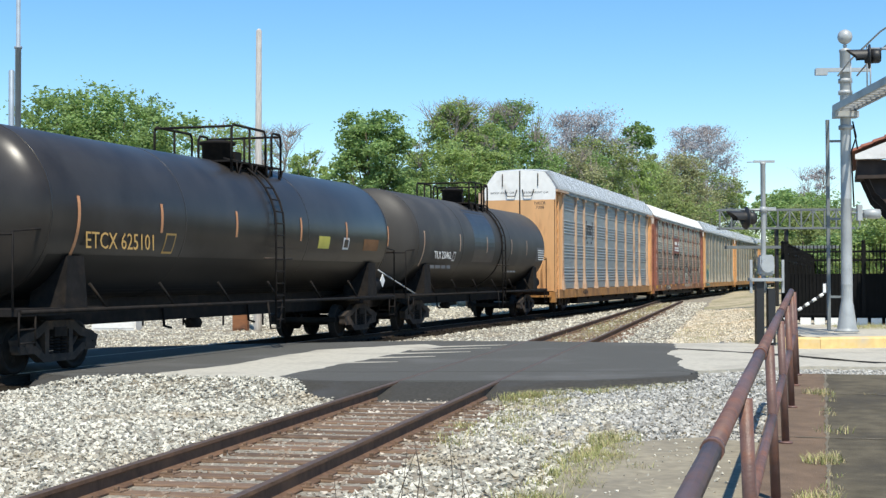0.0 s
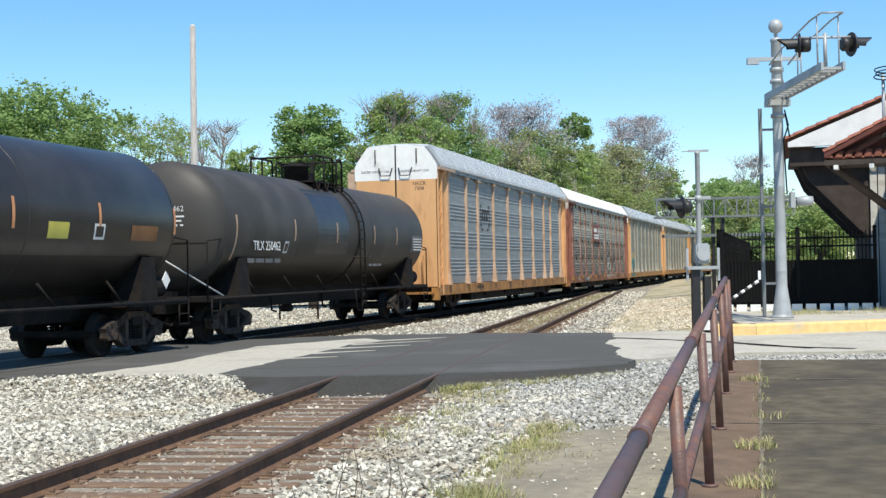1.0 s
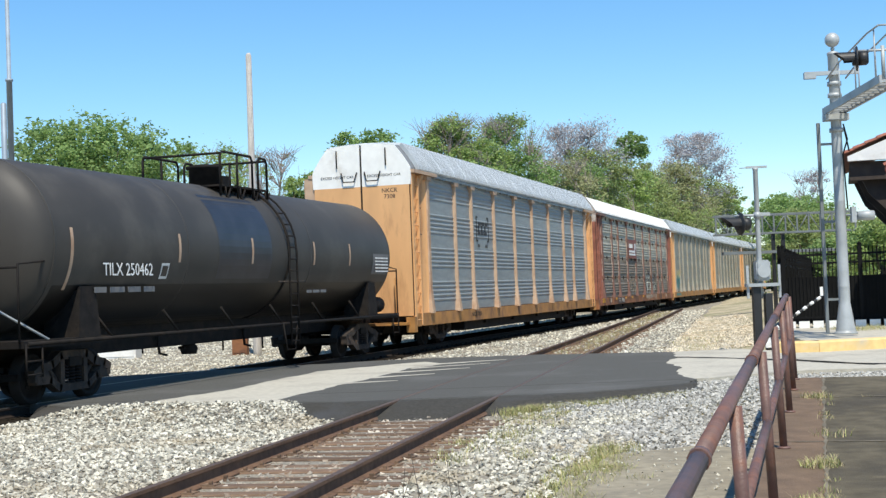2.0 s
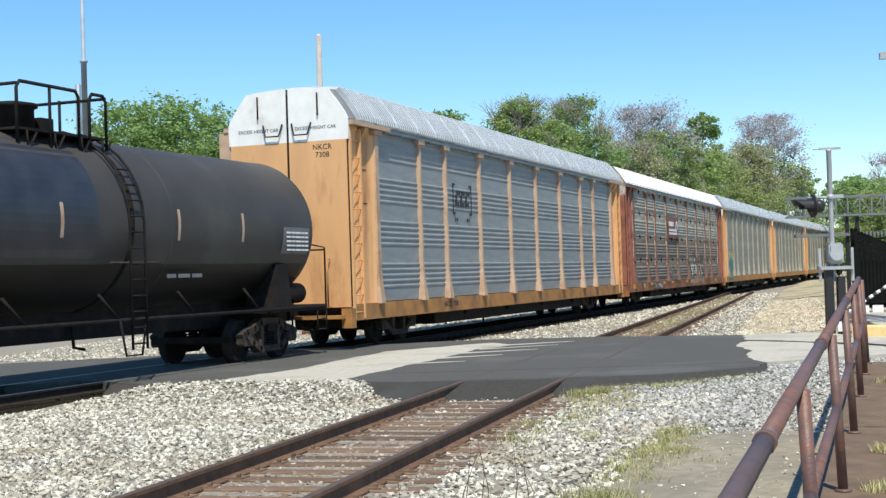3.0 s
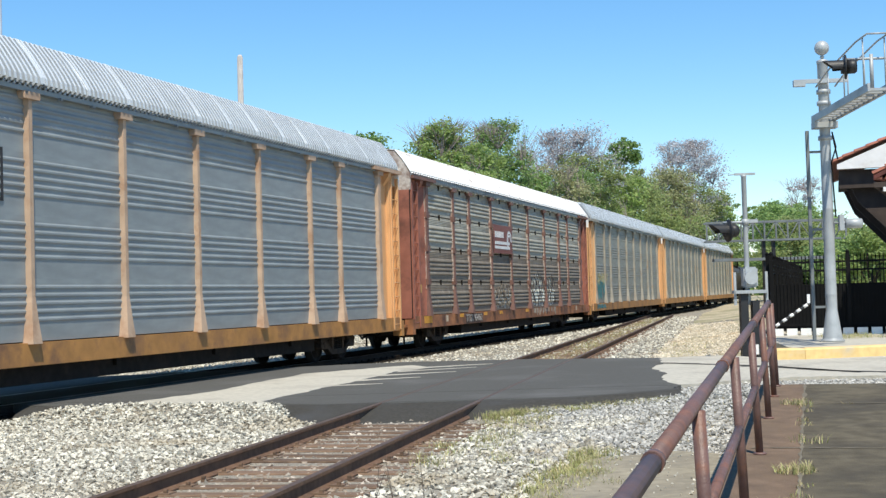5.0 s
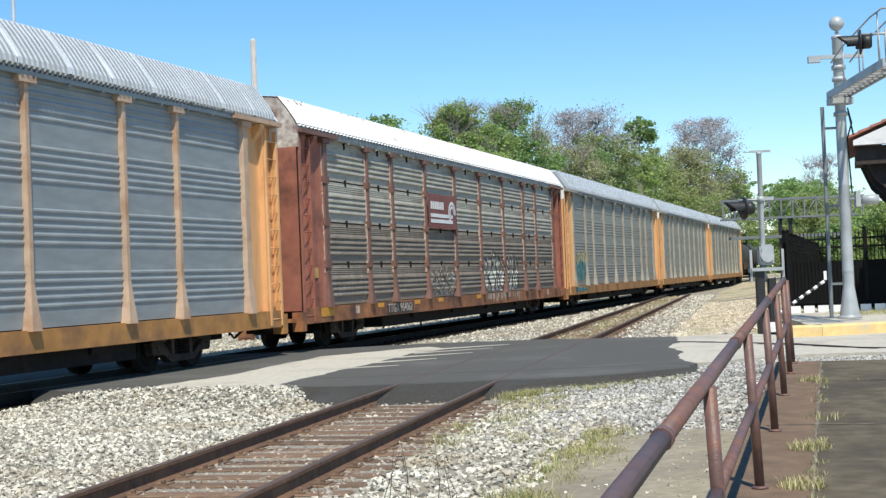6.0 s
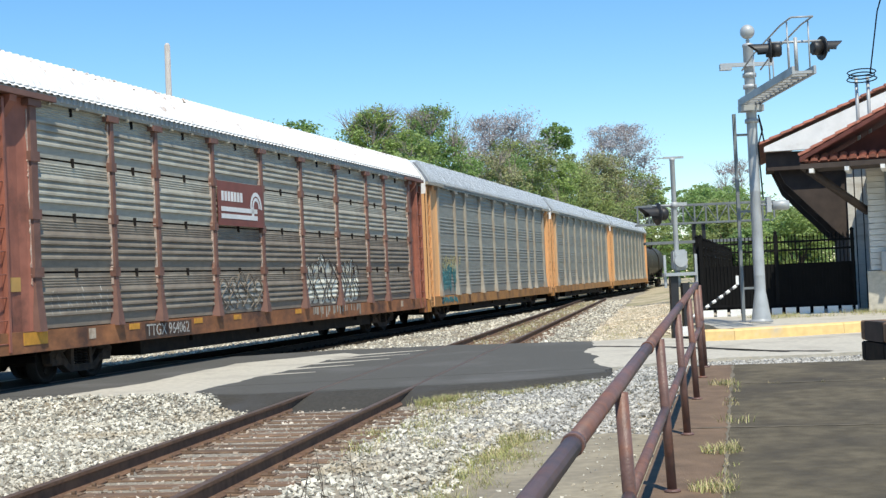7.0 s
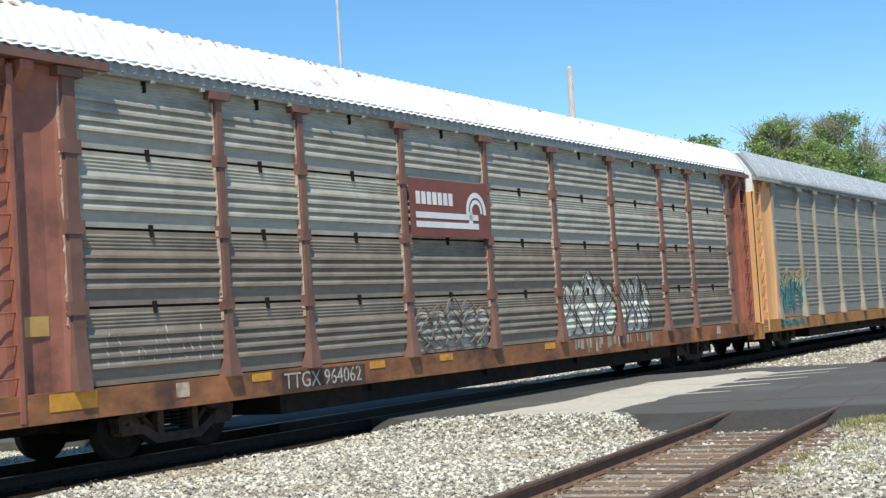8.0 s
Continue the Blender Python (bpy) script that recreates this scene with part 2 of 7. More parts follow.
M_OCHRELET = material("ochre_lettering", (0.55, 0.33, 0.10), 0.6, var=0.15)
M_REFLECT = material("orange_reflector_tape", (0.60, 0.27, 0.12), 0.5, var=0.15)
M_REFLECTY = material("yellow_placard", (0.62, 0.55, 0.10), 0.5, var=0.12)
M_TEAL = material("teal_spray_paint", (0.08, 0.26, 0.27), 0.7, var=0.2)
M_PALETAG = material("faint_yellow_spray_paint", (0.42, 0.38, 0.2), 0.7, var=0.25)
M_PALEGREY = material("pale_spray_paint", (0.7, 0.69, 0.58), 0.7, var=0.2)
M_BRIDGE = material("dark_weathered_steel", (0.16, 0.175, 0.175), 0.65, var=0.2, scale=2)
M_MAST = material("galvanised_mast", (0.42, 0.44, 0.44), 0.5, metal=0.15, var=0.16, scale=3, dirt=(0.27, 0.28, 0.28), dirt_amt=0.5, dirt_scale=1.5)
M_HOOD = material("black_signal_hood", (0.018, 0.018, 0.019), 0.5, var=0.2)
M_FENCE = material("black_fence_steel", (0.01, 0.01, 0.01), 0.85, var=0.2, spec=0.1)
M_SIDING = material("white_painted_boards", (0.60, 0.58, 0.52), 0.75, var=0.08, scale=4, stretch=(1, 1, 6), dirt=(0.45, 0.42, 0.36), dirt_amt=0.3, dirt_scale=0.8)
M_SOFFIT = material("brown_soffit_boards", (0.055, 0.04, 0.032), 0.85, var=0.25, scale=3)
M_TILE = material("red_clay_tile", (0.33, 0.12, 0.075), 0.8, var=0.2, scale=6, obj=0.3, island=0.25, dirt=(0.2, 0.09, 0.06), dirt_amt=0.4, dirt_scale=1.5)
M_POLEWOOD = material("bleached_pole_wood", (0.46, 0.425, 0.385), 0.9, var=0.25, scale=5, stretch=(6, 6, 0.5), bump=0.3)
M_BARK = material("bark", (0.10, 0.078, 0.06), 0.95, var=0.3, scale=6, bump=0.5)
M_LEAF_A = material("bright_spring_leaf", (0.35, 0.45, 0.155), 0.65, var=0.2, scale=0.6, island=0.18, bump=0, translucent=0.45)
M_LEAF_B = material("deep_green_leaf", (0.27, 0.39, 0.135), 0.65, var=0.2, scale=0.6, island=0.18, bump=0, translucent=0.45)
M_LEAF_C = material("olive_leaf", (0.33, 0.39, 0.145), 0.65, var=0.2, scale=0.4, island=0.16, bump=0, translucent=0.45)
M_LEAF_P = material("mauve_blossom", (0.5, 0.5, 0.53), 0.7, var=0.2, scale=0.6, island=0.2, bump=0, translucent=0.3)
M_LEAF_T = material("tan_bud", (0.34, 0.35, 0.175), 0.7, var=0.2, scale=0.6, island=0.2, bump=0, translucent=0.3)
M_GRASS = material("grass_blade", (0.36, 0.37, 0.14), 0.8, var=0.2, scale=3, island=0.5, bump=0, translucent=0.3)
M_STRAW = material("dry_grass_blade", (0.52, 0.43, 0.24), 0.85, var=0.2, scale=3, island=0.4, bump=0, translucent=0.2)

M_TANK2 = material("dull_black_tank_paint", (0.056, 0.051, 0.045), 0.55, var=0.2, scale=0.8, dirt=(0.09, 0.082, 0.07), dirt_amt=0.35, dirt_scale=0.4, bump=0.03, bump_scale=4, spec=0.35)
M_ALUSHADE = material("shaded_roof_valley", (0.36, 0.39, 0.41), 0.6, var=0.15, scale=3)
M_CAPGREY = material("dull_grey_sheet", (0.2, 0.21, 0.22), 0.7, var=0.15, scale=3)
M_DULLORANGE = material("faded_brown_placard", (0.22, 0.10, 0.035), 0.6, var=0.2)
M_PEEL = material("peeling_white_and_rust", (0.72, 0.68, 0.60), 0.75, var=0.12, scale=4, dirt=(0.16, 0.075, 0.045), dirt_amt=0.9, dirt_scale=2.6, bump=0.1)
M_WEATHERED = material("weathered_timber", (0.2, 0.125, 0.075), 0.85, var=0.3, scale=4, stretch=(1, 6, 6), bump=0.3)
M_TWIG = material("grey_twig", (0.30, 0.25, 0.23), 0.9, var=0.2, scale=5, bump=0)
M_GREYPOST = material("grey_tan_post", (0.31, 0.285, 0.23), 0.65, var=0.15, scale=3, dirt=(0.28, 0.2, 0.13), dirt_amt=0.4, dirt_scale=1.4)
M_STEELGREY = material("blue_grey_steel", (0.28, 0.34, 0.4), 0.55, metal=0.2, var=0.12, scale=2)
M_REDSOFFIT = material("dark_red_gable_boards", (0.13, 0.04, 0.03), 0.85, var=0.25, scale=3)
M_STONE_RUST = material("rust_stained_stone", (0.42, 0.37, 0.3), 0.9, var=0.2, scale=9, island=0.5, dirt=(0.2, 0.12, 0.07), dirt_amt=0.65, dirt_scale=1.2, bump=0.3, bump_scale=60)

# ---- the two tracks in plan ----
PSI0, BEND, BEND2 = 0.2588, -0.000589, 0.0000041


def main_line(s, left=0.0):
    """A point of the main track's centre line and its heading, s metres along."""
    n = 24
    x, y = -8.30, 20.0
    for k in range(n):
        u = (k + 0.5) / n * s
        h = PSI0 + BEND * u + BEND2 * u * u
        x += math.sin(h) * s / n
        y += math.cos(h) * s / n
    h = PSI0 + BEND * s + BEND2 * s * s
    d = 1.60 + left
    return Vector((x - math.cos(h) * d, y + math.sin(h) * d, 0)), h


SIDE_X, SIDE_K = -4.5255, 0.15724


def side_line(y, right=0.0):
    """A point of the nearer side track, at y metres ahead."""
    c = 1 / math.hypot(1, SIDE_K)
    return Vector((SIDE_X + SIDE_K * y + right * c, y - SIDE_K * right * c, 0))


SIDE_H = math.atan(SIDE_K)
M_FADEDSPRAY = material("faded_spray_paint", (0.40, 0.38, 0.32), 0.7, var=0.25, scale=4, dirt=(0.2, 0.165, 0.13), dirt_amt=0.7, dirt_scale=3)
M_PEELEDGE = material("peeling_pale_edge", (0.45, 0.36, 0.3), 0.8, var=0.25, scale=9, dirt=(0.3, 0.13, 0.08), dirt_amt=0.5, dirt_scale=5)
M_DIRTYCREAM = material("dirty_cream_sticker", (0.55, 0.44, 0.32), 0.7, var=0.25, scale=5, dirt=(0.22, 0.13, 0.08), dirt_amt=0.5, dirt_scale=4)
M_GALV_GRIME = material("grimy_weathered_panel", (0.25, 0.215, 0.165), 0.75, metal=0.05, var=0.22, scale=1.5, stretch=(1, 1, 3), dirt=(0.15, 0.115, 0.085), dirt_amt=0.65, dirt_scale=0.5, bump=0.04)
M_RUSTFLAKE = material("rust_flake", (0.42, 0.32, 0.23), 0.9, var=0.3, scale=8, island=0.4)
M_SILLDARK = material("dark_rusted_sill", (0.07, 0.042, 0.03), 0.85, var=0.35, scale=5, dirt=(0.2, 0.09, 0.04), dirt_amt=0.4, dirt_scale=2)
M_WORNLET = material("worn_white_lettering", (0.5, 0.48, 0.43), 0.75, var=0.25, scale=12, dirt=(0.1, 0.06, 0.045), dirt_amt=0.5, dirt_scale=7)
M_STENCIL = material("dark_stencil_field", (0.055, 0.045, 0.04), 0.8, var=0.3, scale=4)

# ---- ground, road, platform ----


def ground_sheet():
    bm = bmesh.new()
    xs = [-1500, -600, -250, -120, -60] + [-40 + 2 * k for k in range(41)] + [60, 120, 250, 600, 1500]
    ys = [-1200, -400, -100, -40, -20] + [-10 + 2 * k for k in range(61)] + [130, 180, 260, 500, 1100, 2500]
    rows = []
    for y in ys:
        row = []
        for x in xs:
            z = -0.24 + 0.035 * noise.noise(Vector((x * 0.4, y * 0.4, 0)))
            # the yard beyond the main line and the bank beyond the crossing
            if y > 34 and x > side_line(y).x + 3.2:
                z += min(0.34, 0.10 * (x - side_line(y).x - 3.2))
            row.append(bm.verts.new((x, y, z)))
        rows.append(row)
    for a, b in zip(rows, rows[1:]):
        for k in range(len(xs) - 1):
            bm.faces.new((a[k], a[k + 1], b[k + 1], b[k]))
    tagged(part("ground", bm, M_EARTH, smooth=True), "dry pale earth with thin weeds", "ground", kind="structure")


ground_sheet()


def ballast_bed():
    """The low gravel bed that carries both tracks, a closed strip with a sloped shoulder."""
    bm = bmesh.new()
    prev = None
    for k in range(70):
        y = 2 + 2.0 * k
        s = (y - 20) / math.cos(0.24)
        left = main_line(s, 4.5)[0]
        right = side_line(y, 2.3)
        far_x = left.x - (22 if y > 30 else 3)
        mx = main_line(s)[0].x
        if right.x < mx + 2.4:
            right = Vector((mx + 2.4, y, 0))
        row = [bm.verts.new(v) for v in ((far_x, y, -0.33), (far_x + 0.6, y, -0.185), (0.5 * (far_x + right.x), y, -0.175), (right.x, y, -0.18), (right.x + 0.8, y, -0.34))]
        if prev:
            for a in range(4):
                bm.faces.new((prev[a], prev[a + 1], row[a + 1], row[a]))
        prev = row
    tagged(part("gravel_bed", bm, M_GRAVEL), "pale crushed stone bed under the tracks", "gravel", kind="structure")


ballast_bed()


# oily strip, its colour also darkened to stand for shade under the train
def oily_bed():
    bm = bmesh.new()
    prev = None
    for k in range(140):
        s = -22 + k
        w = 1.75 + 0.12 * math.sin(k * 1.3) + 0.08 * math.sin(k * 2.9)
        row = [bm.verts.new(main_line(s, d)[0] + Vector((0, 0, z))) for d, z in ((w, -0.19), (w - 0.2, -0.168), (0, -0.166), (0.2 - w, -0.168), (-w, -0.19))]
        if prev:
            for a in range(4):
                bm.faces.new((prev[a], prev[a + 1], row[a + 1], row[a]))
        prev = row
    tagged(part("oily_bed", bm, M_OILSHADE_BED), "gravel under the main track, dark from oil and painted-in shade", "gravel", kind="structure")


M_OILSHADE_BED = material("oily_shade_gravel", (0.022, 0.018, 0.013), 0.9, var=0.4, scale=20, dirt=(0.045, 0.037, 0.027), dirt_amt=0.3, dirt_scale=0.6, bump=0.8, bump_scale=28, spec=0.05)
oily_bed()

def ragged(outline, amp, seed, step=0.35):
    """The outline with worn, uneven edges."""
    r = random.Random(seed)
    out = []
    for (x0, y0), (x1, y1) in zip(outline, outline[1:] + outline[:1]):
        L = math.hypot(x1 - x0, y1 - y0)
        n = max(1, min(60, int(L / step)))
        for k in range(n):
            f = k / n
            out.append((x0 + (x1 - x0) * f + (r.uniform(-amp, amp) if k else 0), y0 + (y1 - y0) * f + (r.uniform(-amp, amp) if k else 0)))
    return out


ROAD = [(-26, 17.0), (-12.0, 21.6), (-8.9, 23.4), (-8.1, 22.9), (-7.2, 22.0), (-6.1, 22.2), (-4.9, 21.9), (-3.45, 21.45), (-2.8, 21.2), (-2.0, 21.3), (-0.55, 21.35), (1.0, 21.5), (1.8, 21.95), (2.72, 22.67), (2.95, 23.6), (2.8, 25.2), (3.1, 27.0), (3.0, 29.0), (3.45, 31.0), (3.6, 33.4), (0.3, 34.5), (-2.7, 34.6), (-6.5, 33.0), (-13, 29.5), (-24, 23.0)]
bm = bmesh.new()
slab(bm, ragged(ROAD, 0.07, 1), -0.28, 0.002)
tagged(part("road", bm, M_ASPHALT), "dark patched asphalt of a railway crossing", "road", kind="structure")
bm = bmesh.new()
slab(bm, ragged([(-6.3, 22.35), (-6.0, 22.12), (-4.9, 21.8), (-3.6, 21.42), (-3.95, 22.2), (-3.75, 23.4), (-3.4, 25.0), (-3.05, 26.5), (-2.75, 28.3), (-2.5, 30.1), (-1.75, 31.6), (-2.3, 32.8), (-3.2, 31.8), (-4.5, 30.2), (-4.9, 28.0), (-5.2, 26.0), (-5.5, 24.6), (-5.9, 23.4)], 0.09, 2), -0.1, 0.008)
tagged(part("road_patch", bm, M_CONCRETE), "pale worn concrete strip between the tracks", "pavement", kind="structure")
for k, (x0, y0, x1, y1, w) in enumerate(((-3.1, 27.2, -1.75, 27.9, 0.22), (-2.7, 28.8, -1.1, 29.6, 0.2), (-2.4, 30.2, -0.7, 31.2, 0.22), (-1.95, 31.6, -0.35, 32.6, 0.2), (-3.3, 25.8, -2.35, 26.1, 0.16))):
    bm = bmesh.new()
    slab(bm, ragged([(x0, y0 - w), (x1, y1 - 0.03), (x1, y1 + 0.03), (x0, y0 + w)], 0.04, 30 + k), -0.1, 0.007)
    tagged(part("road_patch", bm, M_CONCRETE), "pale worn streak in the dark asphalt", "pavement", kind="structure")
bm = bmesh.new()
slab(bm, [(2.6, 23.9), (3.2, 23.9), (3.9, 24.5), (5.2, 25.1), (6.7, 24.9), (12, 26.0), (40, 32.5), (40, 39), (12, 33.4), (6.2, 31.6), (5.2, 34.0), (3.2, 33.4), (3.1, 31.2), (2.6, 29.3), (2.7, 27.0), (2.4, 25.0)], -0.28, -0.004)
tagged(part("pavement", bm, M_CONCRETE), "pale concrete roadway with worn edge", "pavement", kind="structure")
# thin cast shadows on the roadway, painted as strips in the dark asphalt colour
for pts in ([(3.3, 31.2), (4.42, 29.86), (5.46, 28.5), (6.72, 25.6)], [(4.9, 29.0), (5.55, 28.0), (6.2, 26.6), (7.4, 25.4)]):
    r = random.Random(int(pts[0][0] * 10))
    bm = bmesh.new()
    prev = None
    for (x0, y0), (x1, y1) in zip(pts, pts[1:]):
        for k in range(8):
            x, y = x0 + (x1 - x0) * k / 8 + r.uniform(-0.02, 0.02), y0 + (y1 - y0) * k / 8
            w = r.uniform(0.05, 0.13)
            row = [bm.verts.new((x - w, y - w, 0.001)), bm.verts.new((x + w, y + w, 0.001))]
            if prev:
                bm.faces.new((prev[0], row[0], row[1], prev[1]))
            prev = row
    bmesh.ops.recalc_face_normals(bm, faces=bm.faces[:])
    tagged(part("tar_seam", bm, M_ASPHALT_OLD), "thin cast shadow painted dark across the pale roadway", "pavement", kind="structure")
# gravel banked up to the level of the road beside the pale strip


def smooth(v):
    v = min(1.0, max(0.0, v))
    return v * v * (3 - 2 * v)


def bank_z(x, y):
    crest = 21.75 + 0.25 * (-3.5 - x)
    return -0.215 + 0.20 * smooth((y - crest + 2.6) / 2.6) * smooth((-2.9 - x) / 0.8) * smooth((x + 8.2) / 1.2)


bm = bmesh.new()
grid = [[bm.verts.new((-8.2 + 0.2 * i, 18.2 + 0.2 * j, bank_z(-8.2 + 0.2 * i, 18.2 + 0.2 * j))) for i in range(29)] for j in range(25)]
for j in range(24):
    for i in range(28):
        bm.faces.new((grid[j][i], grid[j][i + 1], grid[j + 1][i + 1], grid[j + 1][i]))
tagged(part("gravel_shoulder", bm, M_GRAVEL), "dusty gravel banked against the road edge", "ground", kind="structure")
# the old asphalt's dark broken slope down to the stones
bm = bmesh.new()
prev = None
for k, (x, y) in enumerate(ragged(ROAD[3:15], 0.05, 1)):
    if x > 2.85 or y > 24:
        continue
    run = float(np.interp(x, [-8, -6.5, -5.5, -3.6, -3.1, -0.7, 0.2, 2.8], [1.0, 0.5, 0.25, 0.5, 1.75, 1.6, 0.85, 0.45]))
    row = [bm.verts.new(v) for v in ((x, y + 0.10, 0.005), (x + 0.02, y - 0.06, -0.006), (x + 0.05, y - 0.35 * run, -0.05), (x + 0.1, y - run, -0.2))]
    if prev:
        for a in range(3):
            bm.faces.new((prev[a], row[a], row[a + 1], prev[a + 1]))
    prev = row
bmesh.ops.recalc_face_normals(bm, faces=bm.faces[:])
tagged(part("asphalt_apron", bm, M_ASPHALT_OLD), "dark crumbled asphalt slope along the road edge", "ground", kind="structure")
# the pavement behind the kerb
bm = bmesh.new()
slab(bm, ragged([(6.6, 31.8), (12, 33.6), (40, 39.2), (40, 60), (13, 60), (7.75, 42.4), (7.0, 37.0)], 0.05, 6), -0.28, 0.17)
tagged(part("sidewalk", bm, M_CONCRETE), "pale gravelly sidewalk behind a kerb", "pavement", kind="structure")


def kerb():
    root = empty("kerb", pose(0, 0, 0), "yellow painted concrete kerb along the road", "kerb", kind="structure")
    pts = [Vector((5.75, 31.2)), Vector((6.6, 31.05)), Vector((9.3, 31.9)), Vector((12.0, 32.8)), Vector((16, 34.0)), Vector((22, 35.4))]
    for a, b in zip(pts, pts[1:]):
        d = (b - a).normalized()
        n = Vector((-d.y, d.x))
        bm = bmesh.new()
        L = (b - a).length
        extrude(bm, [(-0.02, -0.25), (0.42, -0.25), (0.42, 0.24), (0.06, 0.24), (0.0, 0.2)], 0.004, L - 0.004)
        ob = part("kerb_stone", bm, M_YELLOW, root)
        ob.matrix_basis = pose(a.x, a.y, 0, 0, 0, math.degrees(math.atan2(d.y, d.x)))


kerb()

RAIL_X = lambda y: -0.455 + 0.2153 * y
DECK_Z = lambda y: -0.20 + 0.0272 * y


def platform():
    root = empty("platform", pose(0, 0, 0), "old brown concrete platform ramp with weedy joints", "platform", kind="structure")
    ys = [-3.0, 1.2, 5.1, 8.9, 12.8, 16.4, 18.75]
    for a, b in zip(ys, ys[1:]):
        for w0, w1, mat in ((-0.16, 0.42, M_PLATFORM_EDGE), (0.422, 4.6, M_PLATFORM), (4.615, 9.5, M_PLATFORM)):
            bm = bmesh.new()
            g = 0.003
            co = []
            for y in (a + g, b - g):
                for w in (w0, w1):
                    co.append((RAIL_X(y) + w, y - 0.2 * w, DECK_Z(y)))
            lo = [bm.verts.new((x, y, -0.6)) for x, y, z in co]
            hi = [bm.verts.new((x, y, z)) for x, y, z in co]
            for q in ((hi[0], hi[1], hi[3], hi[2]), (lo[2], lo[3], lo[1], lo[0]), (lo[0], lo[1], hi[1], hi[0]), (lo[1], lo[3], hi[3], hi[1]), (lo[3], lo[2], hi[2], hi[3]), (lo[2], lo[0], hi[0], hi[2])):
                bm.faces.new(q)
            bmesh.ops.bevel(bm, geom=bm.edges[:], offset=0.003, segments=1, affect="EDGES")
            part("slab", bm, mat, root)
    # pale dust and grit settled in the joints
    def dust(points, seed):
        r = random.Random(seed)
        bm = bmesh.new()
        prev = None
        for x, y in points:
            e = 0.012 + 0.035 * r.random() ** 2
            row = [bm.verts.new((x + dx, y + dy, DECK_Z(y + 0.2 * (x - RAIL_X(y))) + 0.004)) for dx, dy in ((-e, -e), (e * r.random(), e * r.random()))]
            if prev:
                bm.faces.new((prev[0], prev[1], row[1], row[0]))
            prev = row
        bmesh.ops.recalc_face_normals(bm, faces=bm.faces[:])
        part("joint_dust", bm, M_DUST, root)
    dust([(RAIL_X(y) + 0.42, y - 0.084) for y in np.arange(1.3, 18.6, 0.12)], 4)
    for y in ys[2:-1]:
        dust([(RAIL_X(y) + w, y - 0.2 * w) for w in np.arange(0.0, 8.0, 0.12)], int(y * 10))


platform()
bm = bmesh.new()
slab(bm, [(-1.6, 1.0), (-0.32, 1.0), (0.3, 4.0), (1.1, 7.6), (2.0, 12.0), (2.55, 14.6), (1.9, 15.2), (0.9, 14.6), (0.35, 12.6), (0.0, 10.5), (-0.6, 6.5)], -0.4, -0.135)
tagged(part("path", bm, M_PATH), "dusty worn concrete slab beside the platform", "path", kind="structure")


def railing():
    root = empty("pipe_railing", pose(0, 0, 0), "rusty brown two-bar pipe railing on the platform edge", "railing")
    top = lambda y: Vector((RAIL_X(y), y, 0.848 + 0.0304 * y))
    posts = (3.1, 6.6, 9.7, 12.4, 15.0, 17.2, 18.5)
    r = 0.037
    for a, b in zip((1.2, 4.98, 8.9, 13.6), (4.98, 8.9, 13.6, 18.52)):
        bm = bmesh.new()
        tube(bm, [top(a + 0.004), top(b - 0.004)], r, 12)
        part("top_rail", bm, M_RUSTPIPE, root)
    for y in (4.98, 8.9, 13.6):
        bm = bmesh.new()
        tube(bm, [top(y - 0.03), top(y + 0.03)], r + 0.007, 12)
        part("coupling", bm, M_RUSTPIPE, root)
    low = lambda y: top(y) - Vector((-0.05, 0, 0.5))
    for a, b in zip(posts, posts[1:]):
        bm = bmesh.new()
        tube(bm, [low(a + 0.05), low(a + 0.5 * (b - a)), low(b - 0.05)], 0.031, 10)
        part("lower_rail", bm, M_RUSTPIPE, root)
    for y in posts:
        bm = bmesh.new()
        t = top(y)
        tube(bm, [(t.x + 0.07, y, DECK_Z(y) - 0.02), (t.x + 0.03, y, t.z - 0.01)], 0.034, 12)
        lathe(bm, [(0.06, DECK_Z(y)), (0.06, DECK_Z(y) + 0.012), (0.036, DECK_Z(y) + 0.02)], 12, Matrix.Translation((t.x + 0.07, y, 0)))
        part("post", bm, M_RUSTPIPE, root)


railing()

# ---- tracks ----
RAIL_PROF = [(-0.07, -0.17), (0.07, -0.17), (0.07, -0.158), (0.012, -0.135), (0.012, -0.045), (0.036, -0.035), (0.036, -0.004), (0.03, 0.0), (-0.03, 0.0), (-0.036, -0.004), (-0.036, -0.035), (-0.012, -0.045), (-0.012, -0.135), (-0.07, -0.158)]


def rail_strip(name, pts, parent, head, web):
    bm = bmesh.new()
    rings = []
    for i, p in enumerate(pts):
        d = (pts[min(i + 1, len(pts) - 1)] - pts[max(i - 1, 0)]).normalized()
        n = Vector((d.y, -d.x, 0))
        rings.append([bm.verts.new(p + n * a + Vector((0, 0, z))) for a, z in RAIL_PROF])
    k = len(RAIL_PROF)
    for a, b in zip(rings, rings[1:]):
        for i in range(k):
            f = bm.faces.new((a[i], a[(i + 1) % k], b[(i + 1) % k], b[i]))
            f.material_index = 1 if i in (6, 7, 8) else 0
    bm.faces.new(rings[0][::-1])
    bm.faces.new(rings[-1])
    bmesh.ops.recalc_face_normals(bm, faces=bm.faces[:])
    part(name, bm, [web, head], parent)


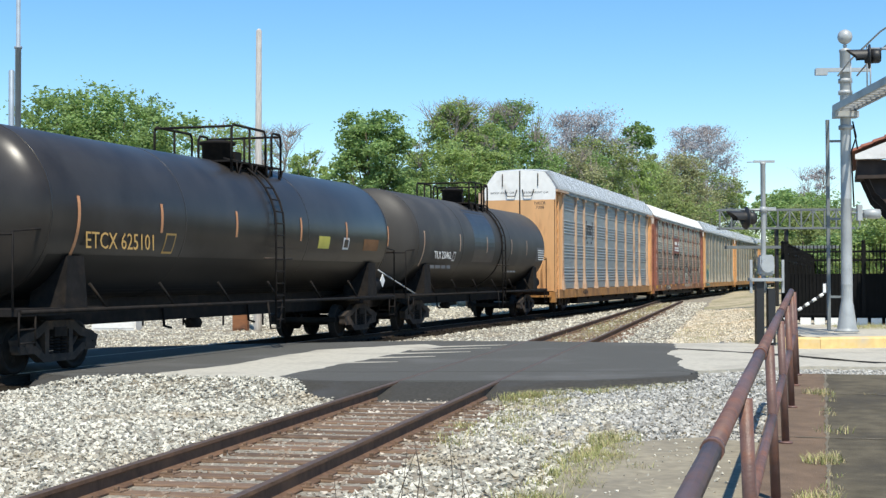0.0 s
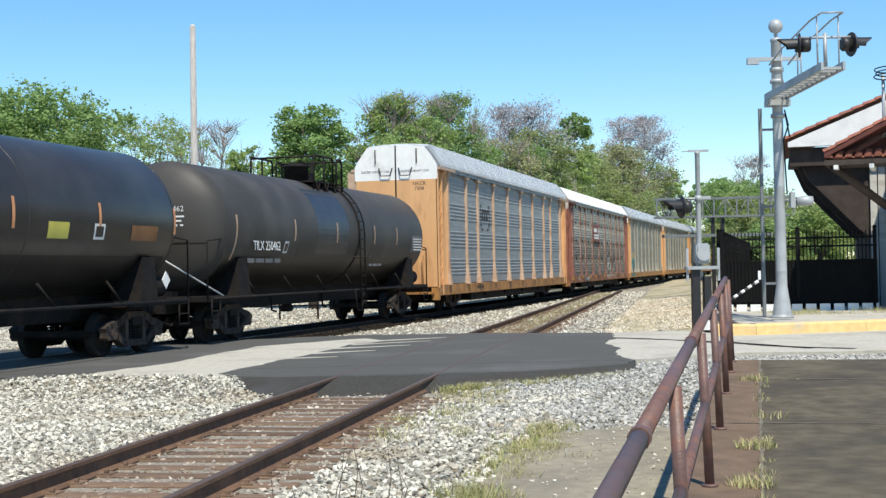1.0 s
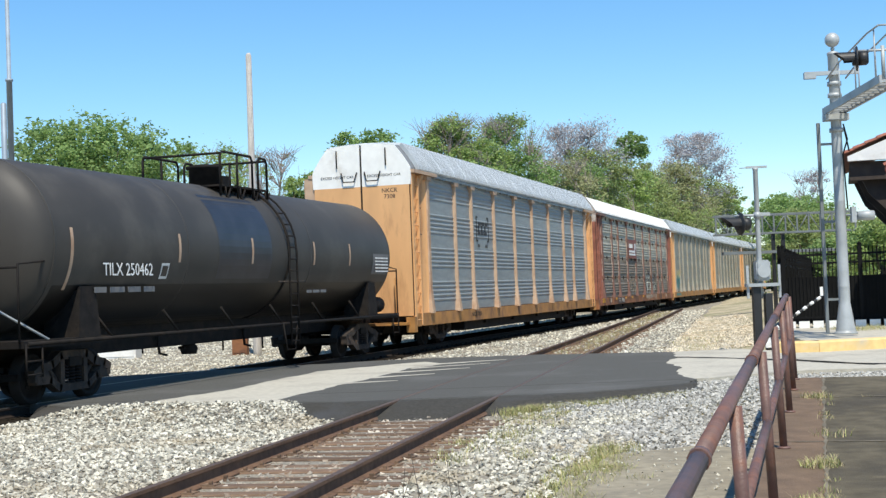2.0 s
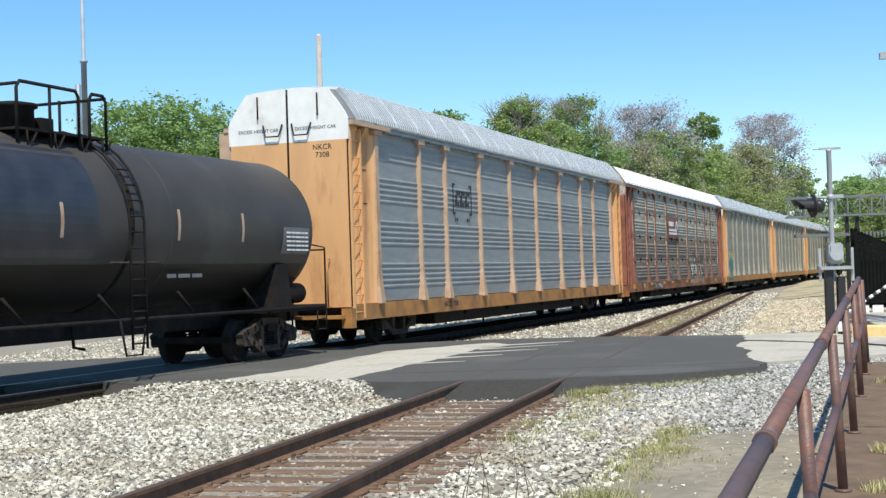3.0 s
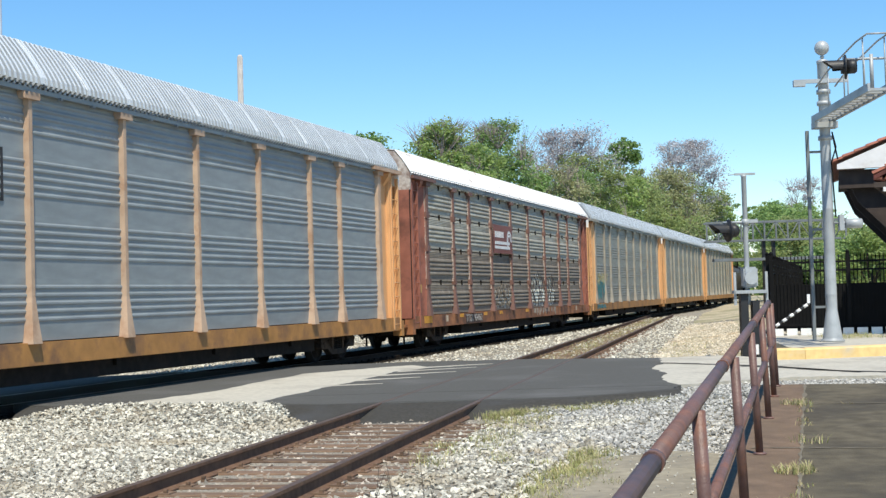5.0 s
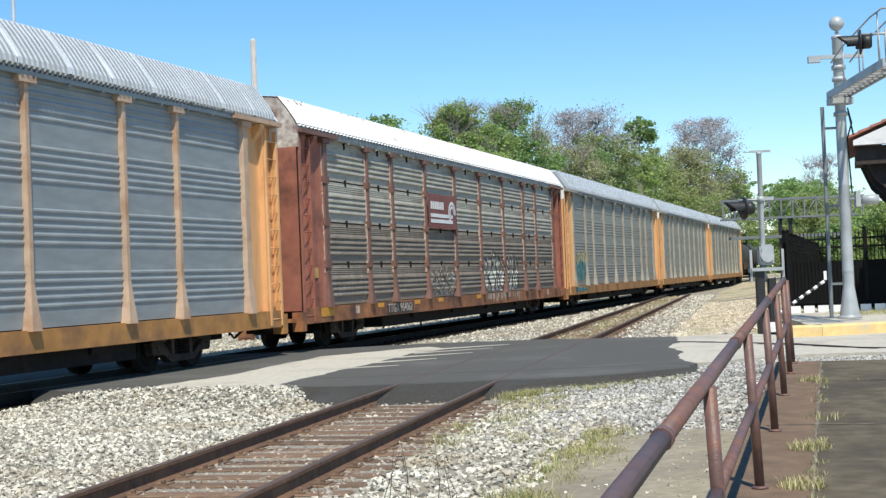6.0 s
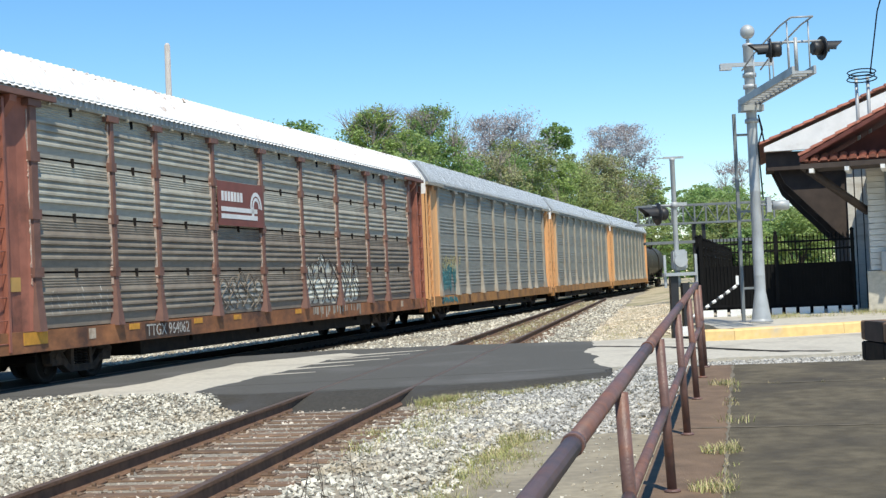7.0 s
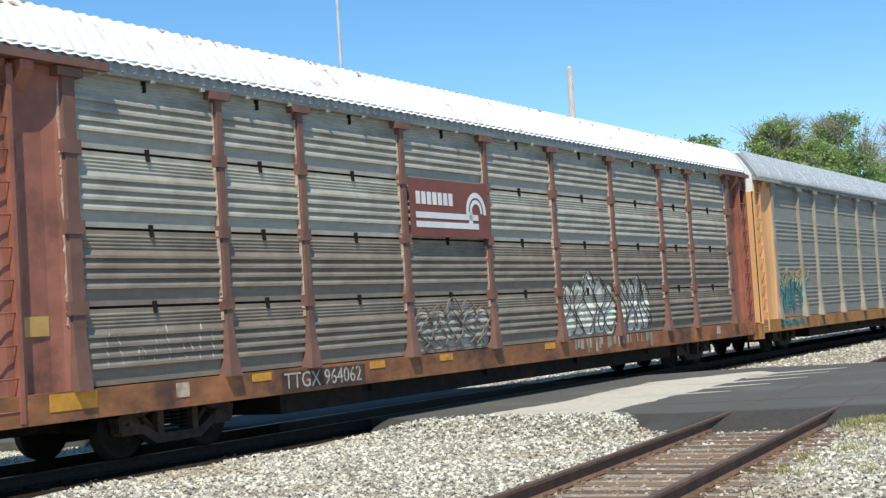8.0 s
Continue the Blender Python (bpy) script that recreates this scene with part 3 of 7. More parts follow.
side_track = empty("side_track", pose(0, 0, 0), "rusty disused side track on weathered wooden ties", "railway track", kind="structure")
for g in (-0.755, 0.755):
    rail_strip("rail", [side_line(3 + 2.3 * k, g) for k in range(8)] + [side_line(21.5, g) + Vector((0, 0, 0.004))] + [side_line(21.5 + 3 * k, g) + Vector((0, 0, 0.004)) for k in range(1, 25)], side_track, M_RAILTOP, M_RAIL)
main_track = empty("main_track", pose(0, 0, 0), "main railway track on wooden ties in ballast", "railway track", kind="structure")
for g in (-0.755, 0.755):
    rail_strip("rail", [main_line(-24 + 3 * k, g)[0] + Vector((0, 0, 0.004)) for k in range(75)], main_track, M_RAILSHINE, M_RAILOILSHADE)


def tie_mesh(wood):
    bm = bmesh.new()
    box(bm, -1.3, 1.3, -0.115, 0.115, -0.34, -0.165)
    bmesh.ops.bevel(bm, geom=bm.edges[:], offset=0.012, segments=1, affect="EDGES")
    for sx in (-1, 1):
        box(bm, sx * 0.755 - 0.17, sx * 0.755 + 0.17, -0.09, 0.09, -0.166, -0.152)
        for a, b in ((-0.12, 0.05), (0.12, -0.05)):
            box(bm, sx * 0.755 + a - 0.018, sx * 0.755 + a + 0.018, b - 0.018, b + 0.018, -0.153, -0.118)
    me = bpy.data.meshes.new("tie")
    bm.to_mesh(me)
    bm.free()
    me.materials.append(wood)
    return me


TIE, TIE_OILSHADE = tie_mesh(M_TIE), tie_mesh(M_TIEOILSHADE)


def lay_tie(p, head, parent, rnd, mesh):
    ob = new("tie", mesh)
    ob.parent = parent
    ob.matrix_basis = pose(p.x + rnd.uniform(-0.03, 0.03), p.y, rnd.uniform(-0.012, 0.008), rnd.uniform(-1, 1), 0, -math.degrees(head) + rnd.uniform(-1.5, 1.5))


rnd = random.Random(5)
y = 3.2
while y < 92:
    if not 19.6 < y < 34.8:
        lay_tie(side_line(y), SIDE_H, side_track, rnd, TIE)
    y += 0.51 * math.cos(SIDE_H)
s = -20.0
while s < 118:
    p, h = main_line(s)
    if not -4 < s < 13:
        lay_tie(p, h, main_track, rnd, TIE_OILSHADE)
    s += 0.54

# ---- rolling stock ----
SPEED, JOINT, CAR = 9.362, 39.50, 28.385


def place(t, rel):
    """The spot on the main line at time t of a point rel metres behind the first auto carrier's front."""
    return JOINT - SPEED * t - 0.0056 * t * t + rel


def car_pose(t, rel, half):
    s = place(t, rel)
    a, b = main_line(s - half)[0], main_line(s + half)[0]
    c, d = (a + b) / 2, b - a
    return pose(c.x, c.y, 0.004, 0, 0, math.degrees(math.atan2(d.y, d.x)))


WHEEL_R = 0.43


def truck_parts():
    """The meshes of a two-axle truck: cast side frame, bolster, wheelset."""
    out = {}
    bm = bmesh.new()
    top = [(-1.16, 0.52), (-0.98, 0.60), (-0.66, 0.66), (-0.40, 0.80), (0.40, 0.80), (0.66, 0.66), (0.98, 0.60), (1.16, 0.52)]
    low = [(-1.10, 0.40), (-0.72, 0.40), (-0.44, 0.24), (0.44, 0.24), (0.72, 0.40), (1.10, 0.40)]
    for pts, w in ((top, 0.075), (low, 0.065)):
        for a, b in zip(pts, pts[1:]):
            d = Vector((b[0] - a[0], 0, b[1] - a[1]))
            m = Matrix.Translation((a[0], 0, a[1])) @ Euler((0, -math.atan2(d.z, d.x), 0)).to_matrix().to_4x4()
            box(bm, -0.03, d.length + 0.03, -0.09, 0.09, -w, w, m)
    for sx in (-1, 1):
        box(bm, sx * 0.36 - 0.06, sx * 0.36 + 0.06, -0.085, 0.085, 0.22, 0.78)
        box(bm, sx * 1.13 - 0.05, sx * 1.13 + 0.05, -0.085, 0.085, 0.38, 0.58)
        lathe(bm, [(0.10, -0.14), (0.11, -0.10), (0.11, 0.10)], 12, Matrix.Translation((sx * 0.89, 0, 0.46)) @ pose(0, 0, 0, 90, 0, 0))
        tube(bm, [(sx * 0.36, 0.02, 0.3), (sx * 0.70, 0.02, 0.62)], 0.05, 6)
    out["frame"] = bm
    bm = bmesh.new()
    for k in (-0.2, 0.0, 0.2):
        for j in range(6):
            lathe(bm, [(0.075, 0.31 + 0.055 * j), (0.09, 0.325 + 0.055 * j), (0.075, 0.345 + 0.055 * j)], 10, Matrix.Translation((k, 0, 0)))
    out["spring"] = bm
    bm = bmesh.new()
    box(bm, -0.19, 0.19, -1.12, 1.12, 0.60, 0.76)
    box(bm, -0.3, 0.3, -0.3, 0.3, 0.70, 0.86)
    for sx in (-1, 1):
        box(bm, sx * 1.36 - 0.05, sx * 1.36 + 0.05, -0.9, 0.9, 0.42, 0.54)
    out["bolster"] = bm
    bm = bmesh.new()
    m = pose(0, 0, 0, 90, 0, 0)
    prof = [(0.075, -1.0), (0.075, -0.84), (0.30, -0.83), (0.31, -0.80), (0.36, -0.80), (0.365, -0.83), (0.43, -0.83), (0.44, -0.70), (0.455, -0.69), (0.455, -0.665), (0.36, -0.665), (0.34, -0.72), (0.1, -0.72)]
    prof = [(r * WHEEL_R / 0.43, z) for r, z in prof]
    lathe(bm, prof + [(r, -z) for r, z in prof[::-1]], 24, m)
    for a in range(3):
        c = 2.1 * a
        box(bm, 0.2 * math.cos(c) - 0.05, 0.2 * math.cos(c) + 0.05, -0.85, -0.825, 0.2 * math.sin(c) - 0.05, 0.2 * math.sin(c) + 0.05)
    out["wheelset"] = bm
    made = {}
    for k, b in out.items():
        me = bpy.data.meshes.new(k)
        b.to_mesh(me)
        b.free()
        me.materials.append(M_WHEEL if k == "wheelset" else M_TRUCK if k == "frame" else M_BLACK)
        made[k] = me
    return made


TRUCK = truck_parts()
WHEELSETS = []


def add_truck(car, x):
    truck = new("truck", TRUCK["bolster"])
    truck.parent = car
    truck.matrix_basis = pose(x, 0, 0)
    for name, dy in (("side_frame", -1.0), ("side_frame", 1.0), ("spring_set", -1.0), ("spring_set", 1.0)):
        ob = new(name, TRUCK["frame" if name == "side_frame" else "spring"])
        ob.parent = truck
        ob.matrix_basis = pose(0, dy, 0, 0, 0, 0 if dy < 0 else 180)
    for dx in (-0.89, 0.89):
        ob = new("wheelset", TRUCK["wheelset"])
        ob.parent = truck
        WHEELSETS.append((ob, dx))
    return truck


def couplers(car, half, z=0.86):
    for sx in (-1, 1):
        bm = bmesh.new()
        box(bm, sx * (half - 1.3) - 0.5, sx * (half - 1.3) + 0.5, -0.16, 0.16, z - 0.15, z + 0.12)
        box(bm, min(sx * half, sx * (half - 0.9)), max(sx * half, sx * (half - 0.9)), -0.09, 0.09, z - 0.09, z + 0.07)
        box(bm, sx * (half - 0.12) - 0.15, sx * (half - 0.12) + 0.13, -0.17, 0.15, z - 0.15, z + 0.14)
        tube(bm, [(sx * (half - 1.2), -0.35, z - 0.1), (sx * (half - 0.7), -0.36, z - 0.42), (sx * (half - 0.1), -0.3, z - 0.25)], 0.03, 6)
        part("coupler", bm, M_BLACK, car)


BAY = [-12.35, -9.4, -7.43, -4.47, -1.46, 1.46, 4.47, 7.43, 9.4, 12.35]
Z_DECK, Z_EAVE = 1.04, 5.24


def panel_mesh(w, h, mat, ribs, depth):
    """One horizontally ribbed steel panel, its outside towards -y."""
    bm = bmesh.new()
    prof = [(0.0, 0.0)]
    if ribs == 4:
        # a smooth band below, four undercut ribs, small flutes above
        p, z = h * 0.135, h * 0.21
        for k in range(4):
            prof += [(0.0, z), (-depth, z + p * 0.10), (-depth * 0.92, z + p * 0.38), (-0.006, z + p * 0.88)]
            z += p
        for k in range(4):
            q = h * 0.05
            prof += [(0.0, z + q * 0.1), (-0.014, z + q * 0.3), (-0.012, z + q * 0.6), (0.0, z + q * 0.85)]
            z += q
    for k in range(ribs if ribs != 4 else 0):
        p = h * 0.13
        z = h * 0.30 + p * k
        prof += [(0.0, z), (-depth, z + p * 0.22), (-depth, z + p * 0.42), (0.0, z + p * 0.62)]
    prof.append((0.0, h))
    a = [bm.verts.new((-w / 2, y, z)) for y, z in prof]
    b = [bm.verts.new((w / 2, y, z)) for y, z in prof]
    a2 = [bm.verts.new((-w / 2, 0.03, z)) for y, z in (prof[0], prof[-1])]
    b2 = [bm.verts.new((w / 2, 0.03, z)) for y, z in (prof[0], prof[-1])]
    for k in range(len(prof) - 1):
        bm.faces.new((a[k], b[k], b[k + 1], a[k + 1]))
    bm.faces.new((a2[1], b2[1], b2[0], a2[0]))
    bm.faces.new((a[-1], b[-1], b2[1], a2[1]))
    bm.faces.new((a2[0], b2[0], b[0], a[0]))
    me = bpy.data.meshes.new("side_panel")
    bm.to_mesh(me)
    bm.free()
    me.materials.append(mat)
    return me


ROOF = [(-1.58, 5.27), (-1.57, 5.38), (-1.48, 5.54), (-1.29, 5.82), (-1.08, 6.08), (-0.55, 6.14), (0, 6.155)]
ROOF = ROOF + [(-y, z) for y, z in ROOF[-2::-1]]


def autorack(rel, style, label):
    car = empty("auto_carrier", pose(0, 0, 0), label, "freight car", "auto carriers of the train")
    paint, post, panel, roof, sill = style["paint"], style["post"], style["panel"], style["roof"], style["sill"]
    E, bay = style["half"], style["bay"]
    # underframe with its deep side sills
    bm = bmesh.new()
    for sy in (-1, 1):
        prof = [(sy * 1.53, 0.66), (sy * 1.53, Z_DECK), (sy * 1.40, Z_DECK), (sy * 1.40, 0.70), (sy * 1.34, 0.66)]
        extrude(bm, prof if sy < 0 else prof[::-1], -E + 0.15, E - 0.15)
    bmesh.ops.recalc_face_normals(bm, faces=bm.faces[:])
    part("side_sill", bm, sill, car)
    bm = bmesh.new()
    box(bm, -E + 0.1, E - 0.1, -1.395, 1.395, 0.84, 1.02)
    box(bm, -E + 0.6, E - 0.6, -0.25, 0.25, 0.45, 0.84)
    box(bm, -8.0, 8.0, -1.28, 1.28, 0.34, 0.84)
    for x in (-5.5, -1.5, 2.5, 6.5):
        box(bm, x - 0.09, x + 0.09, -1.36, 1.36, 0.52, 0.84)
    box(bm, -1.5, 1.2, -0.75, -0.3, 0.40, 0.8)
    part("underframe", bm, M_BLACK, car)
    # side panels, bay by bay and row by row
    rows = 4
    gap = style["gap"]
    h = (Z_EAVE - Z_DECK - 0.03) / rows
    meshes = {}
    for a, b in zip(bay, bay[1:]):
        w = b - a - 0.02
        for k in range(rows):
            skin = style["low_panel"] if k < 2 else panel
            key = (round(w, 2), skin.name)
            if key not in meshes:
                meshes[key] = panel_mesh(w, h - gap, skin, style["ribs"], style["depth"])
            ob = new("side_panel", meshes[key])
            ob.parent = car
            ob.matrix_basis = pose((a + b) / 2, -1.45, Z_DECK + 0.02 + h * k)
    if gap:
        bm = bmesh.new()
        box(bm, -0.017, 0.017, -1.50, -1.44, -0.12, 0.05)
        box(bm, -0.03, 0.03, -1.485, -1.44, -0.02, 0.05)
        latch = bpy.data.meshes.new("latch")
        bm.to_mesh(latch)
        bm.free()
        latch.materials.append(M_BLACK)
        for a, b in zip(bay, bay[1:]):
            for k in range(1, rows + 1):
                ob = new("latch", latch)
                ob.parent = car
                ob.matrix_basis = pose((a + b) / 2, 0, Z_DECK + 0.02 + h * k - (0.08 if k == rows else 0))
    bm = bmesh.new()
    box(bm, bay[0], bay[-1], 1.40, 1.48, Z_DECK + 0.005, Z_EAVE)
    part("far_side_wall", bm, panel, car)
    # dark sheet behind the side panels, closing the gaps between rows
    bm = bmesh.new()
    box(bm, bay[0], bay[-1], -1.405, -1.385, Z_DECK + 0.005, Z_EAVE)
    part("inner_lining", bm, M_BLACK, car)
    # posts, flared at foot and head
    for x in bay:
        end = x in (bay[0], bay[-1])
        bm = bmesh.new()
        w = 0.14 if end else 0.085 if gap else 0.068
        sec = [(0.18 if not end else 0.16, Z_DECK - 0.02), (0.13 if not end else 0.16, Z_DECK + 0.28), (w, Z_DECK + 0.75), (w, Z_EAVE - 0.16)]
        ring = []
        for j, (hw, z) in enumerate(sec):
            out = -1.62 if j == 0 else -1.59 if j == 1 else -1.55
            ring.append([bm.verts.new((x + dx, y, z)) for dx, y in ((-hw, -1.44), (-hw * 0.75, out), (hw * 0.75, out), (hw, -1.44))])
        bm.faces.new(ring[0][::-1])
        for r0, r1 in zip(ring, ring[1:]):
            for k in range(3):
                bm.faces.new((r0[k], r0[k + 1], r1[k + 1], r1[k]))
        box(bm, x - 0.22, x + 0.22, -1.60, -1.44, Z_EAVE - 0.17, Z_EAVE - 0.05)
        piece = part("post", bm, post, car)
        if gap:
            r = random.Random(int(x * 10) + 500)
            for sx in (-1, 1):
                bm = bmesh.new()
                prev = None
                z = Z_DECK + 0.8
                while z < Z_EAVE - 0.2:
                    c = x + sx * (w + 0.002)
                    out = sx * (0.002 + 0.026 * r.random() ** 2.5)
                    row = [bm.verts.new((c, -1.512, z)), bm.verts.new((c + out, -1.508, z)), bm.verts.new((c + out, -1.45, z))]
                    if prev:
                        for k in range(2):
                            bm.faces.new((prev[k], prev[k + 1], row[k + 1], row[k]))
                    prev = row
                    z += r.uniform(0.02, 0.12)
                part("peeling_edge", bm, M_PEELEDGE, piece)
            for k in range(1, 4):
                bm = bmesh.new()
                zz = Z_DECK + 0.02 + h * k
                box(bm, x - w - 0.02, x + w + 0.02, -1.568, -1.44, zz - 0.11, zz + 0.07)
                part("splice_plate", bm, post, piece)
    bm = bmesh.new()
    box(bm, bay[0], bay[-1], -1.57, -1.47, Z_EAVE - 0.05, Z_EAVE + 0.03)
    for k in range(24):
        x = bay[0] + (bay[-1] - bay[0]) * (k + 0.5) / 24
        box(bm, x - 0.03, x + 0.03, -1.60, -1.52, Z_EAVE - 0.09, Z_EAVE - 0.045)
    part("eave_rail", bm, panel, car)
    # corners: recessed wall, ladder, eave beam
    for sx in (-1, 1):
        x0, x1 = sorted((sx * bay[-1], sx * (E - 0.05)))
        e0, e1, e2 = bay[-1] + 0.1, E - 0.75, E - 0.05
        plan = [(e0, -1.52), (e0 + 0.1, -1.46), (e0 + 0.28, -1.41), (e1 - 0.12, -1.39), (e1 - 0.04, -1.40)]
        plan += [(e1 + 0.04, -1.47), (e1 + 0.2, -1.45), (e1 + 0.36, -1.385), (e2 - 0.12, -1.36), (e2, -1.355)]
        bm = bmesh.new()
        prev = None
        for x, y in plan:
            row = [bm.verts.new((sx * x, yy, z)) for yy, z in ((y, Z_DECK), (y, Z_EAVE), (-1.28, Z_EAVE), (-1.28, Z_DECK))]
            if prev:
                for k in range(4):
                    bm.faces.new((prev[k], prev[(k + 1) % 4], row[(k + 1) % 4], row[k]))
            prev = row
        bmesh.ops.recalc_face_normals(bm, faces=bm.faces[:])
        part("corner_wall", bm, paint, car)
        bm = bmesh.new()
        box(bm, sx * (E - 0.75) - 0.04, sx * (E - 0.75) + 0.04, -1.52, -1.38, Z_DECK, Z_EAVE - 0.1)
        part("corner_rib", bm, paint, car)
        # black strip painted in for the shadow line beside the end door
        bm = bmesh.new()
        ga, gb = sorted((sx * (E - 0.055), sx * (E - 0.005)))
        box(bm, ga, gb, -1.515, -1.36, 0.99, Z_EAVE + 0.1)
        part("corner_gap", bm, M_BLACK, car)
        bm = bmesh.new()
        wedge = [(-1.40, Z_EAVE - 0.05), (-1.62, Z_EAVE - 0.05), (-1.60, Z_EAVE - 0.16), (-1.40, Z_EAVE - 0.42)]
        ga, gb = sorted((sx * (e1 - 0.3), sx * (e1 - 0.08)))
        extrude(bm, wedge, ga, gb)
        bmesh.ops.recalc_face_normals(bm, faces=bm.faces[:])
        part("beam_bracket", bm, paint, car)
        bm = bmesh.new()
        box(bm, x0, x1, 1.28, 1.46, Z_DECK, Z_EAVE)
        part("corner_wall", bm, paint, car)
        bm = bmesh.new()
        for x in (sx * (E - 0.12), sx * (E - 0.68)):
            box(bm, x - 0.035, x + 0.035, -1.56, -1.47, 0.7, Z_EAVE - 0.15)
        for k in range(11):
            z = 0.85 + 0.40 * k
            xa, xb = sorted((sx * (E - 0.12), sx * (E - 0.68)))
            tube(bm, [(xa, -1.53, z), (xb, -1.53, z)], 0.012, 6)
        part("ladder", bm, paint, car)
        bm = bmesh.new()
        xa, xb = sorted((sx * (E - 0.02), sx * (bay[-1] - 0.65)))
        box(bm, xa, xb, -1.66, -1.28, Z_EAVE - 0.04, Z_EAVE + 0.06)
        part("eave_beam", bm, post, car)
        bm = bmesh.new()
        box(bm, xa, xb, 1.28, 1.70, Z_EAVE - 0.04, Z_EAVE + 0.06)
        box(bm, sx * (E - 0.35) - 0.3, sx * (E - 0.35) + 0.3, 1.47, 1.84, 4.3, Z_EAVE - 0.045)
        part("eave_beam", bm, post, car)
        # end doors, white at the top on the orange cars
        bm = bmesh.new()
        top = style["end_top"]
        x = sx * E
        zt = 4.86
        for ys in ((-1.50, -0.03), (0.03, 1.50)):
            a, b = sorted((x, x - sx * 0.08))
            box(bm, a, b, ys[0], ys[1], 0.98, zt, mat=0)
            inner = [(y * 0.985, z - 0.03) for y, z in ROOF if ys[0] - 0.1 <= y <= ys[1] + 0.1 and abs(y) > 0.1]
            edge = [(ys[0], zt), (ys[1] + 0.04, zt)] if ys[0] > 0 else [(ys[0] - 0.04, zt), (ys[1], zt)]
            pts = edge + sorted(inner + [(ys[0] if ys[0] > 0 else ys[1], 6.128)], key=lambda q: -q[0])
            ex = bmesh.new()
            extrude(ex, pts, a, b, mat=1)
            bmesh.ops.recalc_face_normals(ex, faces=ex.faces[:])
            me = bpy.data.meshes.new("tmp")
            ex.to_mesh(me)
            ex.free()
            bm.from_mesh(me)
            bpy.data.meshes.remove(me)
        part("end_door", bm, [paint, top], car)
        bm = bmesh.new()
        a, b = sorted((x - sx * 0.02, x - sx * 0.1))
        box(bm, a, b, -0.03, 0.03, 0.98, 6.0)
        part("door_slit", bm, M_BLACK, car)
        bm = bmesh.new()
        tube(bm, [(x + sx * 0.03, -1.0, 1.0), (x + sx * 0.16, -1.0, 1.0), (x + sx * 0.16, -1.0, 2.1), (x + sx * 0.03, -1.0, 2.1)], 0.018, 6)
        box(bm, min(x, x + sx * 0.35), max(x, x + sx * 0.35), -1.4, 1.4, 0.72, 0.80)
        box(bm, x - 0.12, x + 0.12, -1.56, -1.30, 0.50, 0.95)
        part("step", bm, sill, car)
    # roof of cross-ribbed sheet: square ribs on the orange cars, shallow waves on the brown one
    bm = bmesh.new()
    rings = []
    n = 240
    shape = ROOF if not gap else [(-1.61, 5.35)] + ROOF[1:-1] + [(1.61, 5.35)]
    if gap:
        steps = [(-E + 2 * E * k / n, 0.03 if k % 2 else 0.0) for k in range(n + 1)]
    else:
        R = E - 0.38
        steps, pitch = [], 2 * R / 186
        for k in range(186):
            steps += [(-R + pitch * (k + f), lift) for f, lift in ((0.0, 0.0), (0.50, 0.0), (0.53, 0.11), (0.97, 0.11))]
        steps.append((R, 0.0))
        for sx in (-1, 1):
            cap = bmesh.new()
            rows_ = [[cap.verts.new((sx * x, y * 0.99, z - drop)) for y, z in ROOF] for x, drop in ((E - 0.02, 0.05), (R - 0.05, -0.005))]
            for k in range(len(ROOF) - 1):
                cap.faces.new((rows_[0][k], rows_[1][k], rows_[1][k + 1], rows_[0][k + 1]))
            bmesh.ops.recalc_face_normals(cap, faces=cap.faces[:])
            part("roof_end_cap", cap, M_CAPGREY, car)
    for x, lift in steps:
        rings.append([bm.verts.new((x, y - (lift if y < 0 else -lift) * (0.75 if abs(y) > 0.9 else 0.1), z + lift * (0.6 if abs(y) > 0.9 else 0.5))) for y, z in shape])
    for a, b in zip(rings, rings[1:]):
        # valley and wall faces take a darker colour for the shade between ribs
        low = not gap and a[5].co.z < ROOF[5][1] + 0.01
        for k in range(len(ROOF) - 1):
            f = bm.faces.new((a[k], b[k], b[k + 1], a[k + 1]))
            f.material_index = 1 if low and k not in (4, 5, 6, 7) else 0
    bmesh.ops.recalc_face_normals(bm, faces=bm.faces[:])
    part("roof", bm, [roof, M_ALUSHADE], car)
    if gap:
        # grey fluted strip under the roof's edge
        bm = bmesh.new()
        prev = None
        for k in range(2 * n + 1):
            x = -E + 2 * E * k / (2 * n)
            y = -1.555 - (0.035 if k % 4 in (1, 2) else 0.0)
            row = [bm.verts.new((x, y, 5.24)), bm.verts.new((x, y, 5.42))]
            if prev:
                bm.faces.new((prev[0], row[0], row[1], prev[1]))
            prev = row
        part("eave_strip", bm, M_GALV, car)
        # rust showing where the paint has flaked off
        r = random.Random(77)
        bm = bmesh.new()
        for k in range(420):
            y = -0.86 - 0.34 * r.random() ** 2
            x = r.uniform(-E, E)
            if math.sin(x * 1.9) + math.sin(x * 0.83 + 1) < r.uniform(-1.6, 0.6):
                continue
            a, c = r.uniform(0.03, 0.13), r.uniform(0.008, 0.03)
            m = r.uniform(-0.04, 0.04)
            zz = [float(np.interp(yy, [q[0] for q in ROOF], [q[1] for q in ROOF])) + 0.036 for yy in (y - c, y, y + c)]
            f = [bm.verts.new(v) for v in ((x - a, y, zz[1]), (x + m, y - c, zz[0]), (x + a, y + m * 0.3, zz[1]), (x - m, y + c, zz[2]))]
            bm.faces.new(f)
        tagged(part("rust_flake", bm, M_RUSTFLAKE, car), kind="stuff")
